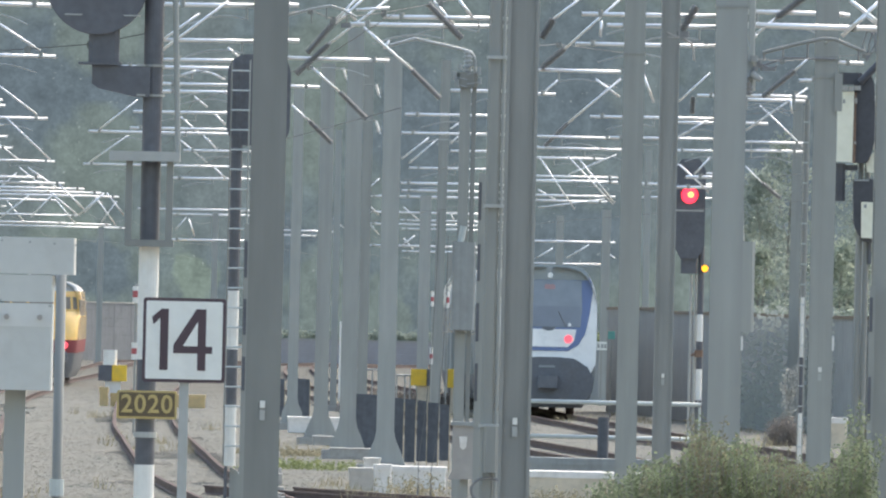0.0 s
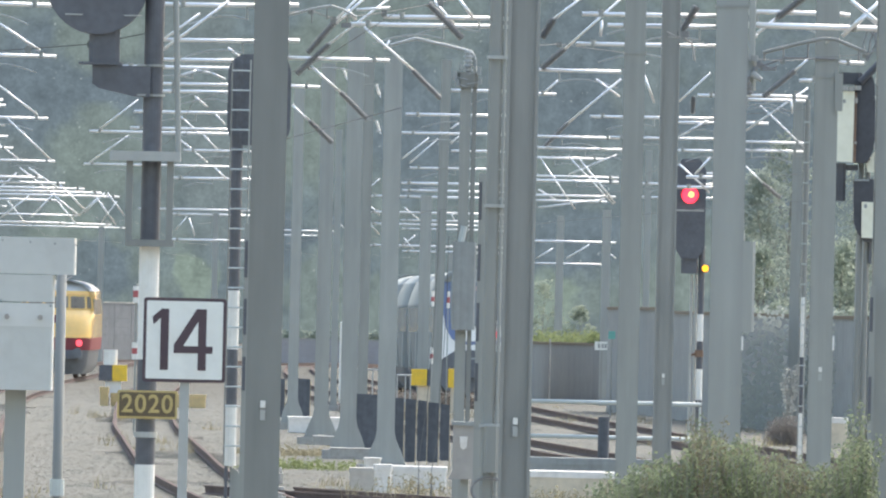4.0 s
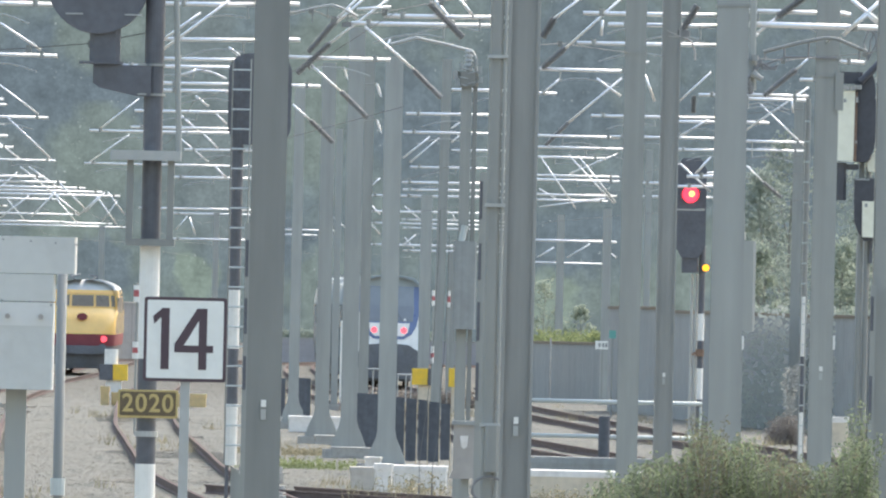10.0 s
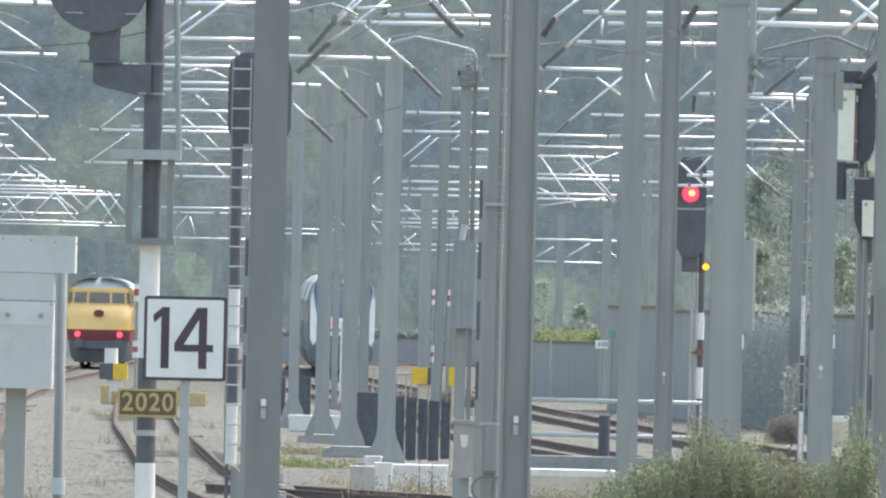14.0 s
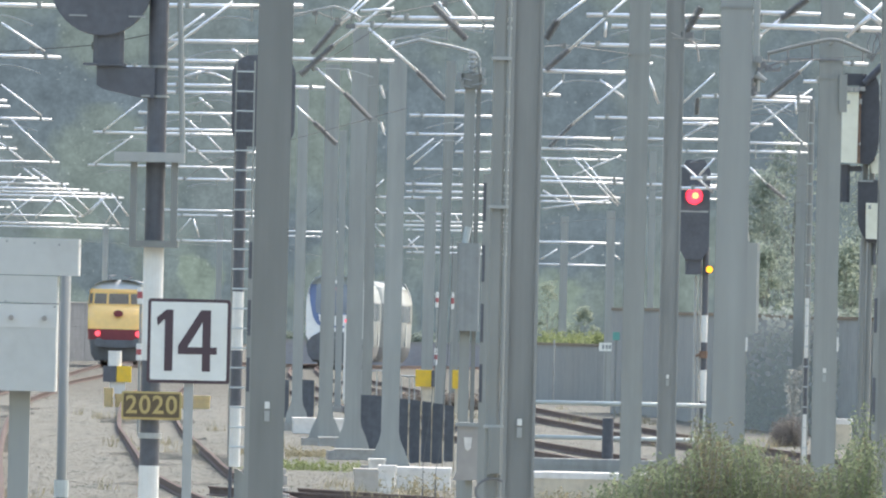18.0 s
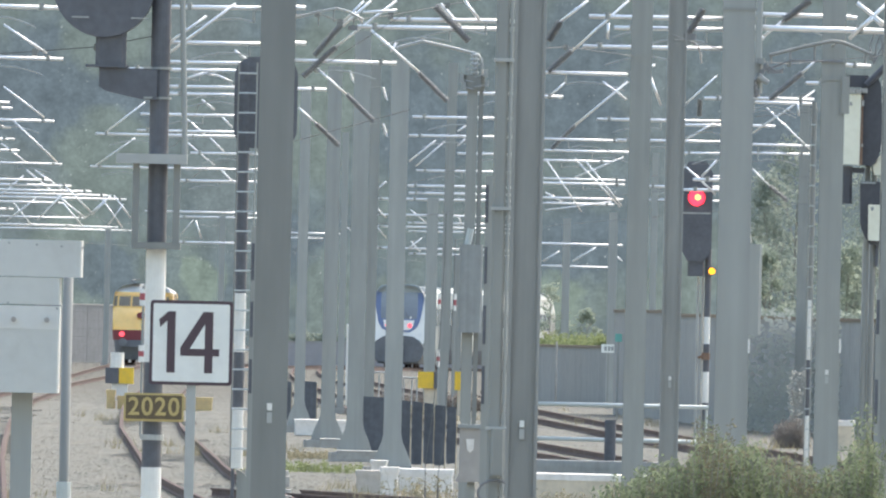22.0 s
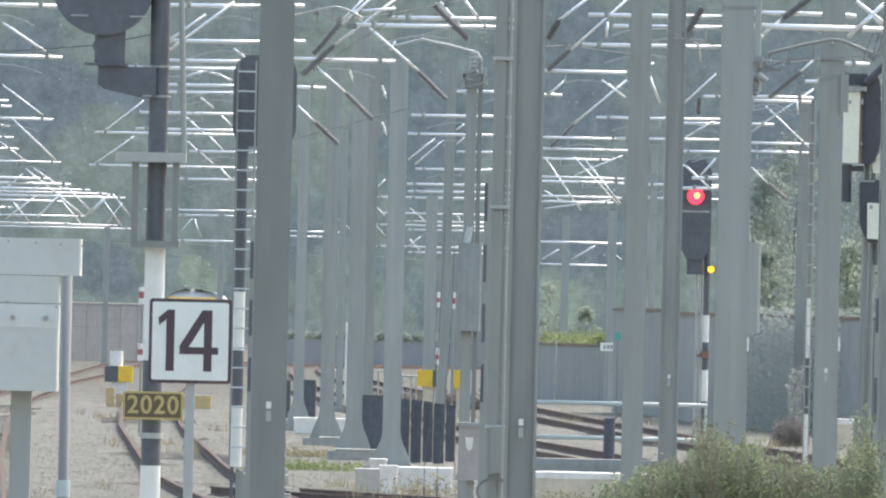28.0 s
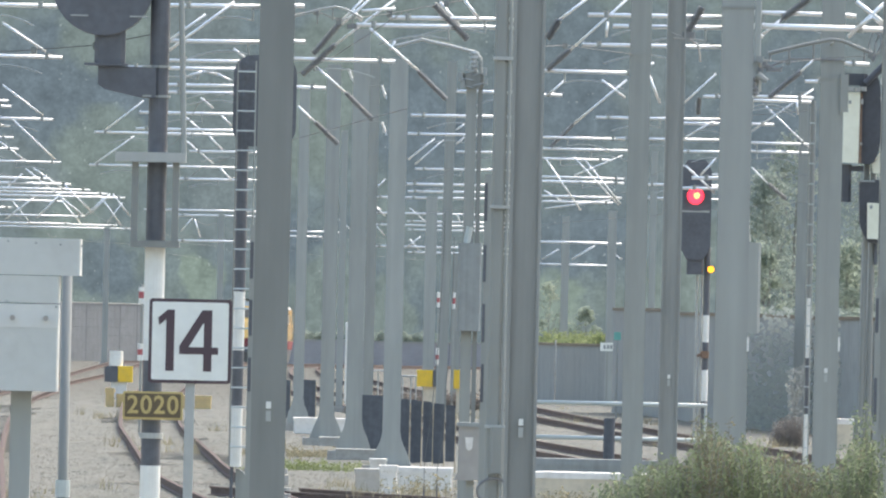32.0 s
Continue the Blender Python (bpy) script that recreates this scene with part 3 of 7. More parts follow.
def plain_mast(x, y, w, top, material, label, deep=None, plate=None, flare=0.0, z0=None, web=False):
    """A large mast standing among the tracks; plate: height of the small number tag on it; flare: width of the gussets at its foot."""
    z0 = level(y) if z0 is None else z0
    deep = deep or w
    mast = root("portal_mast", x, y, z0, label, "mast", "portal masts")
    bm = bmesh.new()
    h_section(bm, w, deep, 0.03, top - z0, 0.022, 0.016, web)
    part("post", bm, material, mast)
    foundation(mast, max(w * 0.9, flare * 0.6 + 0.1))
    mast_base(mast, max(w * 0.6, flare * 0.55), deep * 0.6)
    if flare:
        for sx in (-1, 1):
            bm = bmesh.new()
            pts = [(sx * w * 0.5, 0.05), (sx * flare * 0.5, 0.05), (sx * flare * 0.5, 0.09), (sx * (w * 0.5 + 0.12), 0.3), (sx * (w * 0.5 + 0.03), 0.5), (sx * w * 0.5, 0.66)]
            slab(bm, pts if sx > 0 else pts[::-1], -deep * 0.5, -deep * 0.5 + 0.03)
            slab(bm, pts if sx > 0 else pts[::-1], deep * 0.5 - 0.03, deep * 0.5)
            part("gusset", bm, material, mast)
        bm = bmesh.new()
        slab(bm, [(-w * 0.5, 0.05), (w * 0.5, 0.05), (w * 0.5, 0.66), (-w * 0.5, 0.66)], -deep * 0.5 - 0.012, -deep * 0.5 - 0.002)
        part("gusset", bm, material, mast)
    if plate is not None:
        bm = bmesh.new()
        face = -0.02 if web else -deep / 2
        box(bm, -0.018, 0.018, face - 0.012, face - 0.002, plate - z0, plate - z0 + 0.05)
        part("number_tag", bm, M_WHITE, mast, "small white enamel tag")
        bm = bmesh.new()
        box(bm, -0.018, 0.018, face - 0.010, face - 0.002, plate - z0 - 0.09, plate - z0 - 0.015)
        part("number_tag", bm, M_PIPE, mast, "small grey enamel tag")
    return mast


def collar(mast, z, w, high=0.03):
    bm = bmesh.new()
    box(bm, -w / 2, w / 2, -w / 2, w / 2, z - high / 2, z + high / 2)
    part("collar", bm, M_STEEL, mast)


DARK = "dark grey weathered steel mast standing beside the track"
PALE = "pale galvanised steel mast standing beside the track"
plain_mast(-1.211, 133.4, 0.245, 6.5, M_STEEL_DARK, DARK, plate=2.316)
plain_mast(0.614, 140.8, 0.235, 6.6, M_STEEL_WORN, DARK, 0.1, plate=2.19, web=True)
mast_c = plain_mast(2.152, 209.4, 0.235, 7.2, M_STEEL, PALE)
plain_mast(2.819, 231.6, 0.235, 7.4, M_STEEL_WORN, DARK, 0.1, plate=2.241, web=True)
mast_e = plain_mast(2.228, 144.5, 0.245, 6.6, M_STEEL_PALE, PALE)
mast_f = plain_mast(3.987, 194.5, 0.24, 7.2, M_STEEL, PALE, plate=2.469)
plain_mast(3.285, 137.1, 0.2, 6.5, M_STEEL, PALE)
# Farther masts: haze is put in as the paler steel colour.
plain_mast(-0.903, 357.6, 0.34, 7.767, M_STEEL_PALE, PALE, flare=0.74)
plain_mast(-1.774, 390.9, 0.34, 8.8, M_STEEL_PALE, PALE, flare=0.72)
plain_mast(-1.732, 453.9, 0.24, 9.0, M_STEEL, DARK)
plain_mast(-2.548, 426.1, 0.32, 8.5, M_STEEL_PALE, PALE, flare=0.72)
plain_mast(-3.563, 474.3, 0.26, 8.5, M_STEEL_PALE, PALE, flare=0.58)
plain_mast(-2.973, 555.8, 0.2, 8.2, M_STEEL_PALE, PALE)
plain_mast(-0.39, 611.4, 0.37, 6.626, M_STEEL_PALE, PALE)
lean = root("leaning_strut", -0.127, 518.8, 0, "grey steel strut leaning beside the mast feet", "strut")
bm = bmesh.new()
foot, head, half = 0.04 - -0.127, 0.15 - -0.127, 0.135
slab(bm, [(foot - half, -0.3), (foot + half, -0.3), (head + half, 9.842), (head - half, 9.842)], -0.1, 0.1)
part("shaft", bm, M_STEEL, lean)
plain_mast(0.499, 639.2, 0.288, 4.887, M_STEEL, PALE)
plain_mast(4.494, 689.2, 0.28, 6.465, M_STEEL_PALE, PALE)
plain_mast(5.743, 639.2, 0.3, 6.447, M_STEEL_PALE, PALE)
plain_mast(6.816, 611.4, 0.22, 8.259, M_STEEL_PALE, PALE)
plain_mast(9.531, 500.2, 0.26, 8.984, M_STEEL, PALE)
plain_mast(11.051, 491, 0.25, 5.003, M_STEEL_PALE, PALE)
plain_mast(-15.57, 870.8, 0.26, 6.354, M_STEEL_PALE, PALE)
plain_mast(-9.627, 815.2, 0.26, 6.869, M_STEEL_PALE, PALE)

collar(mast_c, 5.931, 0.255)


def side_insulator(x, y, reach, z):
    """A short bracket on a mast's side with a bright glass insulator hanging from it."""
    b = root("insulator_bracket", x, y, z, "short steel side bracket with a bright glass insulator", "insulator", "side insulators")
    way = 1 if reach > 0 else -1
    bm = bmesh.new()
    tube(bm, (way * 0.1, -0.15, 0.16), (reach, -0.15, 0.2), 0.016, 6)
    part("bracket", bm, M_STEEL, b)
    bm = bmesh.new()
    ribbed(bm, (reach, -0.15, 0.19), (reach + 0.07, -0.15, -0.02), 0.036, 4)
    part("glass_insulator", bm, M_TUBE, b, "bright ribbed glass insulator")
    bm = bmesh.new()
    tube(bm, (reach + 0.07, -0.15, -0.02), (reach + 0.1, -0.15, -0.08), 0.014, 6)
    part("clevis", bm, M_TUBE, b)


for row in ((-2.548, 426.1, 0.33, 8.2), (-1.774, 390.9, 0.43, 7.44), (-1.774, 390.9, 0.45, 6.68)):
    side_insulator(*row)
collar(mast_e, 5.418, 0.262, 0.02)
collar(mast_f, 5.71, 0.27)
collar(mast_f, 5.523, 0.262, 0.02)
bm = bmesh.new()
box(bm, 4.075 - 3.987, 4.155 - 3.987, -0.16, -0.122, 5.17, 5.56)
part("bracket_plate", bm, M_STEEL, mast_f)


# ---- tracks ----
def rail_run(parent, line, side, y0, y1, step=7.5):
    """One rail swept along a line: foot, web and head."""
    prof = [(-0.06, -0.15), (0.06, -0.15), (0.06, -0.135), (0.012, -0.12), (0.012, -0.04), (0.036, -0.03), (0.036, 0.0), (-0.036, 0.0), (-0.036, -0.03), (-0.012, -0.04), (-0.012, -0.12), (-0.06, -0.135)]
    bm = bmesh.new()
    last = None
    y = y0
    while y <= y1 + 0.01:
        x = glide(line, y)
        turn = math.atan2(glide(line, y + 1) - glide(line, y - 1), 2)
        px, py = math.cos(turn), -math.sin(turn)
        ring = [bm.verts.new((x + px * (side * 0.7525 + a), y + py * (side * 0.7525 + a), level(y) + b)) for a, b in prof]
        if last:
            quad_faces(bm, last, ring)
        last = ring
        y += step
    rail = part("rail", bm, M_RUST, parent)
    rail.data.materials.append(M_RAILTOP)
    for p in rail.data.polygons:
        if p.index % 12 == 6:
            p.material_index = 1
    return rail


def track(line, y0, y1, label):
    t = tagged(new("railway_track"), label, "track", "tracks")
    for side in (-1, 1):
        rail_run(t, line, side, y0, y1)
    bm = bmesh.new()
    box(bm, -1.26, 1.26, -0.13, 0.13, -0.27, -0.168)
    me = bpy.data.meshes.new("sleeper")
    bm.to_mesh(me)
    bm.free()
    me.materials.append(M_SLEEPER)
    y = 300.0
    rest = bmesh.new()
    while y < 620:
        m = pose(glide(line, y), y, level(y), 0, 0, -math.degrees(math.atan2(glide(line, y + 1) - glide(line, y - 1), 2)))
        if y < 372:
            ob = new("sleeper", me)
            ob.parent = t
            ob.matrix_world = m
        else:
            vs = [rest.verts.new(m @ v.co) for v in me.vertices]
            for f in me.polygons:
                rest.faces.new([vs[i] for i in f.vertices])
        y += 0.6 if y < 372 else 1.2
    tagged(part("sleeper_stretch", rest, M_SLEEPER, t), kind="stuff")
    return t


track(LINE_EAST, 222.3, 1445.1, "railway track with rusty rails on ballast")
track(LINE_WEST, 222.3, 1445.1, "railway track with rusty rails on ballast curving away")
track(LINE_SIDING, 222.3, 1185.7, "siding track with rusty rails on ballast")
track(LINE_INNER, 259.4, 1148.7, "railway track with rusty rails beside the barrier")
track(LINE_CROSS, 259.4, 316.8, "crossover track with rusty rails on ballast")


# ---- near signal with number plate ----
def number_text(text, size, material, name, parent, at, turn_x=90, extrude=0.002, bold=0.0, sx=1.0):
    cu = bpy.data.curves.new(name, "FONT")
    cu.body, cu.size, cu.extrude, cu.align_x, cu.align_y, cu.offset = text, size, extrude, "CENTER", "CENTER", bold
    tmp = new(name, cu)
    dg = bpy.context.evaluated_depsgraph_get()
    me = bpy.data.meshes.new_from_object(tmp.evaluated_get(dg))
    bpy.data.objects.remove(tmp)
    me.transform(Matrix.Diagonal((sx, 1, 1, 1)))
    me.materials.clear()
    me.materials.append(material)
    ob = new(name, me)
    ob.parent = parent
    ob.matrix_local = pose(*at, turn_x)
    return ob


def near_signal():
    y = 129.7
    x = -1.984
    s = root("signal_post", x, y, 0, "black and white banded signal post with round black head", "railway signal")
    bands = [(1.012, 1.925, M_WHITE), (1.925, 2.65, M_BLACK), (2.65, 3.446, M_WHITE), (3.446, 5.38, M_BLACK), (-0.2, 1.012, M_BLACK)]
    for z0, z1, m in bands:
        bm = bmesh.new()
        tube(bm, (0, 0, z0), (0, 0, z1), 0.07 if m is M_WHITE else 0.067, 20)
        part("post_band", bm, m, s, smooth=False)
    # round head with neck and bracket
    bm = bmesh.new()
    hx, hz, r = -2.383 - x, 5.234, 0.351
    slab(bm, [(hx + r * math.cos(a * math.pi / 20), hz + r * math.sin(a * math.pi / 20)) for a in range(40)], -0.16, 0.12)
    bmesh.ops.bevel(bm, geom=[e for e in bm.edges if abs(e.verts[0].co.y - e.verts[1].co.y) < 1e-5], offset=0.03, segments=2, affect="EDGES")
    head = part("signal_head", bm, M_BLACK, s)
    bm = bmesh.new()
    box(bm, -2.432 - x, -2.221 - x, -0.12, 0.08, 4.678, 4.943, 0.03)
    part("neck", bm, M_BLACK, s)
    bm = bmesh.new()
    box(bm, -2.5 - x, -2.2 - x, -0.14, 0.09, 4.676, 4.694, 0.03)
    part("neck_flange", bm, M_BLACK, s)
    for z, x0, x1 in ((4.678, -0.085, 0.085), (4.472, -0.08, 0.085)):
        bm = bmesh.new()
        tube(bm, (0, 0, z - 0.008), (0, 0, z + 0.008), 0.08, 16)
        box(bm, x0 - 0.03, x0 + 0.03, -0.11, -0.075, z - 0.006, z + 0.008)
        part("strap", bm, M_STEEL_PALE, s, "bare steel strap round the post")
    bm = bmesh.new()
    slab(bm, [(-2.406 - x, 4.676), (-2.403 - x, 4.544), (-2.359 - x, 4.514), (-2.105 - x, 4.461), (-0.02, 4.459), (-0.02, 4.67)][::-1], -0.1, 0.07)
    part("bracket", bm, M_BLACK, s)
    for u in (140, 200):
        bm = bmesh.new()
        box(bm, hx - r * 0.62 + (u - 140) * 0.0068, hx - r * 0.62 + (u - 140) * 0.0068 + 0.12, -0.172, -0.163, hz - r * 0.63, hz - r * 0.63 + 0.01)
        part("seam", bm, M_PIPE, head)
    # cage below
    c = [-2.271 - x, -1.784 - x, 4.018, 4.085]
    bm = bmesh.new()
    box(bm, c[0], c[1], -0.2, 0.06, c[2], c[3])
    part("cage_top", bm, M_PIPE, s)
    for u0, u1 in ((233, 245), (305, 317)):
        bm = bmesh.new()
        box(bm, -2.155 - x + (u0 - 233) * 0.0039, -2.155 - x + (u1 - 233) * 0.0039, -0.14, -0.06, 3.458, c[2])
        part("cage_bar", bm, M_STEEL_DARK, s)
    bm = bmesh.new()
    box(bm, -2.152 - x, -1.817 - x, -0.16, 0.08, 3.43, 3.477)
    part("cage_foot", bm, M_STEEL_DARK, s)
    bm = bmesh.new()
    tube(bm, (-1.8 - x, -0.03, c[3]), (-1.87 - x, -0.03, 5.9), 0.021, 10)
    part("rod", bm, M_STEEL_PALE, s, "slim pale steel rod rising from the cage")
    # clamp below the plate
    bm = bmesh.new()
    tube(bm, (0, 0, 2.112), (0, 0, 2.151), 0.082, 16)
    part("clamp", bm, M_PIPE, s)
    # number plate
    w, h = 0.207, 0.097
    bm = bmesh.new()
    slab(bm, rounded(-w, w, -h, h, 0.012), -0.004, 0.03)
    p = part("number_plate", bm, M_PLATE_Y, s, "dark brown number plate with yellow rim and figures")
    p.matrix_local = pose(-1.975 - x, -0.1, 2.339)
    bm = bmesh.new()
    slab(bm, rounded(-w + 0.014, w - 0.014, -h + 0.016, h - 0.014, 0.008), -0.008, -0.003)
    part("plate_face", bm, M_PLATE, p)
    for i, fig in enumerate("2020"):
        number_text(fig, 0.175, M_PLATE_Y, "figure", p, (-0.138 + 0.092 * i, -0.0105, 0), bold=0.003, sx=0.94)
    return s


near_signal()


def speed_board():
    y = 127.8
    x, z = -1.703, 2.793
    b = root("sign_board", -1.697, y, 0, "square white board with black figures 14 on grey post", "sign")
    bx = x - -1.697
    h = 0.281
    bm = bmesh.new()
    slab(bm, rounded(bx - h, bx + h, z - h * 1.02, z + h * 1.02, 0.022), -0.075, -0.05)
    part("board_rim", bm, M_GLYPH, b)
    bm = bmesh.new()
    i = h - 0.021
    slab(bm, rounded(bx - i, bx + i, z - i * 1.02, z + i * 1.02, 0.012), -0.08, -0.074)
    face = part("board_face", bm, M_SIGN, b)

    def fx(u):
        return bx + (u - 337) * 0.004

    def fz(v):
        return z - (v - 606) * 0.004
    bm = bmesh.new()
    slab(bm, [(fx(298), fz(553)), (fx(310), fz(553)), (fx(310), fz(657)), (fx(296), fz(657)), (fx(296), fz(569)), (fx(284), fz(580)), (fx(282), fz(567))][::-1], -0.0835, -0.079)
    part("figure_one", bm, M_GLYPH, face)
    bm = bmesh.new()
    slab(bm, [(fx(357), fz(553)), (fx(374), fz(553)), (fx(374), fz(616)), (fx(385), fz(616)), (fx(385), fz(628)), (fx(374), fz(628)), (fx(374), fz(657)), (fx(360), fz(657)), (fx(360), fz(628)), (fx(319), fz(628)), (fx(319), fz(614))][::-1], -0.0835, -0.079)
    part("figure_four", bm, M_GLYPH, face)
    bm = bmesh.new()
    slab(bm, [(fx(360), fz(574)), (fx(360), fz(616)), (fx(335), fz(616))], -0.0842, -0.0832)
    part("figure_gap", bm, M_SIGN, face)
    bm = bmesh.new()
    box(bm, -0.032, 0.032, -0.05, 0.02, -0.3, z + h * 0.9)
    part("post", bm, M_PIPE, b)


speed_board()


def near_cabinet():
    y = 122.3
    x0, x1 = -3.395, -2.485
    b = root("equipment_cabinet", -2.713, y, 0, "light grey sheet metal cabinet with a stepped lid on a post", "cabinet")
    ox = -2.713
    bm = bmesh.new()
    box(bm, x0 - ox, x1 - ox, -0.25, 0.25, 2.458, 3.024, 0.01)
    part("lower_door", bm, M_CABINET, b)
    bm = bmesh.new()
    box(bm, x0 - ox, x1 - ox, -0.256, 0.256, 3.032, 3.208, 0.01)
    part("upper_body", bm, M_CABINET, b)
    bm = bmesh.new()
    box(bm, x0 - ox, -2.35 - ox, -0.262, 0.262, 3.213, 3.452, 0.01)
    lid = part("lid", bm, M_CABINET, b)
    bm = bmesh.new()
    box(bm, x0 - ox, x1 - ox, -0.254, -0.249, 2.872, 3.022)
    part("door_rail", bm, M_CABINET_RAIL, b, "lighter strip along the top of the door")
    for u in (22, 76):
        bm = bmesh.new()
        tube(bm, (-2.871 - ox + u * 0.004, -0.25, 2.935), (-2.871 - ox + u * 0.004, -0.285, 2.932), 0.017, 10)
        part("latch", bm, M_BROWNBOX, b)
    for u, v in ((15, 430), (60, 432), (100, 434), (135, 436), (95, 535), (15, 528)):
        bm = bmesh.new()
        tube(bm, (-2.882 - ox + u * 0.004, -0.266, 3.429 - (v - 430) * 0.004), (-2.882 - ox + u * 0.004, -0.255, 3.429 - (v - 430) * 0.004), 0.008, 6)
        part("rivet", bm, M_GREYBOX, lid)
    bm = bmesh.new()
    box(bm, -0.075, 0.06, -0.06, 0.06, -0.3, 2.466)
    part("leg", bm, M_STEEL_PALE, b)
    # slim post beside it
    p = root("slim_post", -2.512, 126, 0, "slim grey steel post with a collar", "post")
    bm = bmesh.new()
    tube(bm, (0, 0, -0.3), (0, 0, 3.218), 0.034, 12)
    part("shaft", bm, M_STEEL_DARK, p, smooth=True)
    bm = bmesh.new()
    tube(bm, (0, 0, 1.733), (0, 0, 1.847), 0.049, 12)
    part("collar", bm, M_GUARD, p)


near_cabinet()


def ladder(parent, x0, x1, z0, z1, y, step, r=0.014):
    for x in (x0, x1):
        bm = bmesh.new()
        tube(bm, (x, y, z0), (x, y, z1), r * 1.2, 6)
        part("ladder_stile", bm, M_STEEL_DARK if x == x0 else M_STEEL, parent)
    z = z0 + step
    while z < z1:
        bm = bmesh.new()
        tube(bm, (x0, y, z), (x1, y, z), r * 1.35, 6)
        part("ladder_rung", bm, M_GUARD, parent)
        z += step


def ladder_signal():
    d = 237.1
    x = -2.551
    s = root("signal_post", x, d, 0, "black and white signal post with ladder and tall black backboard", "railway signal")
    for z0, z1, m in ((0.986, 1.756, M_WHITE), (1.756, 2.455, M_BLACK), (2.455, 3.197, M_WHITE), (3.197, 6.106, M_BLACK)):
        bm = bmesh.new()
        tube(bm, (0, 0, z0), (0, 0, z1), 0.071, 14)
        part("post_band", bm, m, s)
    bm = bmesh.new()
    tube(bm, (-0.05, 0, -0.3), (-0.05, 0, 0.99), 0.022, 8)
    part("foot_rod", bm, M_BLACK, s)
    bm = bmesh.new()
    slab(bm, [(0.0, -0.3), (0.42, -0.3), (0.4, 0.2), (0.25, 0.55), (0.1, 0.92), (0.0, 0.98)], 0.05, 0.3)
    part("foot_bracket", bm, M_STEEL, s)
    bm = bmesh.new()
    c = -2.287 - x
    w = 0.399
    slab(bm, rounded(c - w, c + w, 5.029, 6.183, w * 0.6, 6), -0.05, 0.05)
    part("backboard", bm, M_BLACK, s)
    ladder(s, -2.632 - x, -2.402 - x, 0.99, 6.106, -0.2, 0.249, 0.0095)


ladder_signal()


def red_signal():
    d = 453.9
    x = 6.392
    s = root("signal_post", x, d, 0, "dark signal showing a red light above a small amber light", "railway signal")
    zs = [(-0.3, 0.92, M_BLACK), (0.92, 1.671, M_WHITE), (1.671, 2.34, M_BLACK), (2.34, 2.995, M_WHITE), (2.995, 4.633, M_BLACK)]
    for z0, z1, m in zs:
        bm = bmesh.new()
        tube(bm, (0, 0, z0), (0, 0, z1), 0.075, 12)
        part("post_band", bm, m, s)
    bm = bmesh.new()
    box(bm, -0.115, 0.085, -0.12, 0.1, 1.96, 2.13, 0.03)
    part("clamp", bm, M_RUSTY, s, "rusty brown clamp")
    bm = bmesh.new()
    tube(bm, (-0.11, -0.06, 2.05), (-0.2, -0.06, 2.0), 0.03, 8)
    part("clamp_bolt", bm, M_RUSTY, s)
    bm = bmesh.new()
    c, w = 6.085 - x, 0.368
    slab(bm, [(c - w, 4.627), (c - w * 0.55, 4.327), (c + w * 0.55, 4.327), (c + w, 4.627), (c + w, 6.468), (c + w * 0.6, 6.741), (c - w * 0.6, 6.741), (c - w, 6.468)], -0.2, 0.05)
    board = part("backboard", bm, M_BLACK, s)
    bm = bmesh.new()
    box(bm, c - 0.191, c + 0.218, -0.15, 0.1, 3.972, 4.327, 0.04)
    part("lamp_bracket", bm, M_BLACK, s)
    lx, lz = 6.069 - x, 5.868
    bm = bmesh.new()
    tube(bm, (lx, -0.24, lz), (lx, -0.19, lz), 0.2, 20)
    part("red_lamp", bm, G_RED, board, "glowing red signal light")
    bm = bmesh.new()
    tube(bm, (lx + 0.03, -0.26, lz + 0.01), (lx + 0.03, -0.235, lz + 0.01), 0.075, 16)
    part("lamp_core", bm, G_REDCORE, board, "bright centre of the red light")
    bm = bmesh.new()
    arc = [radians(-35 + 250 * k / 14) for k in range(15)]
    rings = [[bm.verts.new((lx + q * math.cos(a), yy, lz + q * math.sin(a))) for a in arc] for q, yy in ((0.215, -0.2), (0.225, -0.46), (0.238, -0.46), (0.235, -0.2))]
    for ra, rb in zip(rings, rings[1:]):
        for k in range(14):
            bm.faces.new((ra[k], ra[k + 1], rb[k + 1], rb[k]))
    part("hood", bm, M_BLACK, board)
    bm = bmesh.new()
    box(bm, c - w * 0.9, c + w * 0.9, -0.213, -0.203, 5.473, 5.514)
    part("seam", bm, M_PIPE, board)
    bm = bmesh.new()
    ax, az = 6.477 - x, 4.103
    tube(bm, (ax, -0.22, az), (ax, -0.15, az), 0.082, 12)
    part("amber_lamp", bm, G_AMBER, s, "small glowing amber light")
    bm = bmesh.new()
    tube(bm, (ax, -0.15, az), (ax, 0.0, az), 0.096, 12)
    tube(bm, (ax, 0.0, az), (0.0, 0.0, az), 0.04, 8)
    part("amber_housing", bm, M_BLACK, s)
    for u in (1232, 1240):
        bm = bmesh.new()
        tube(bm, (6.16 - x + (u - 1232) * 0.014, 0.1, -0.3), (6.16 - x + (u - 1232) * 0.014, 0.1, 3.948), 0.035, 8)
        part("cable_pipe", bm, M_PIPE, s)


red_signal()


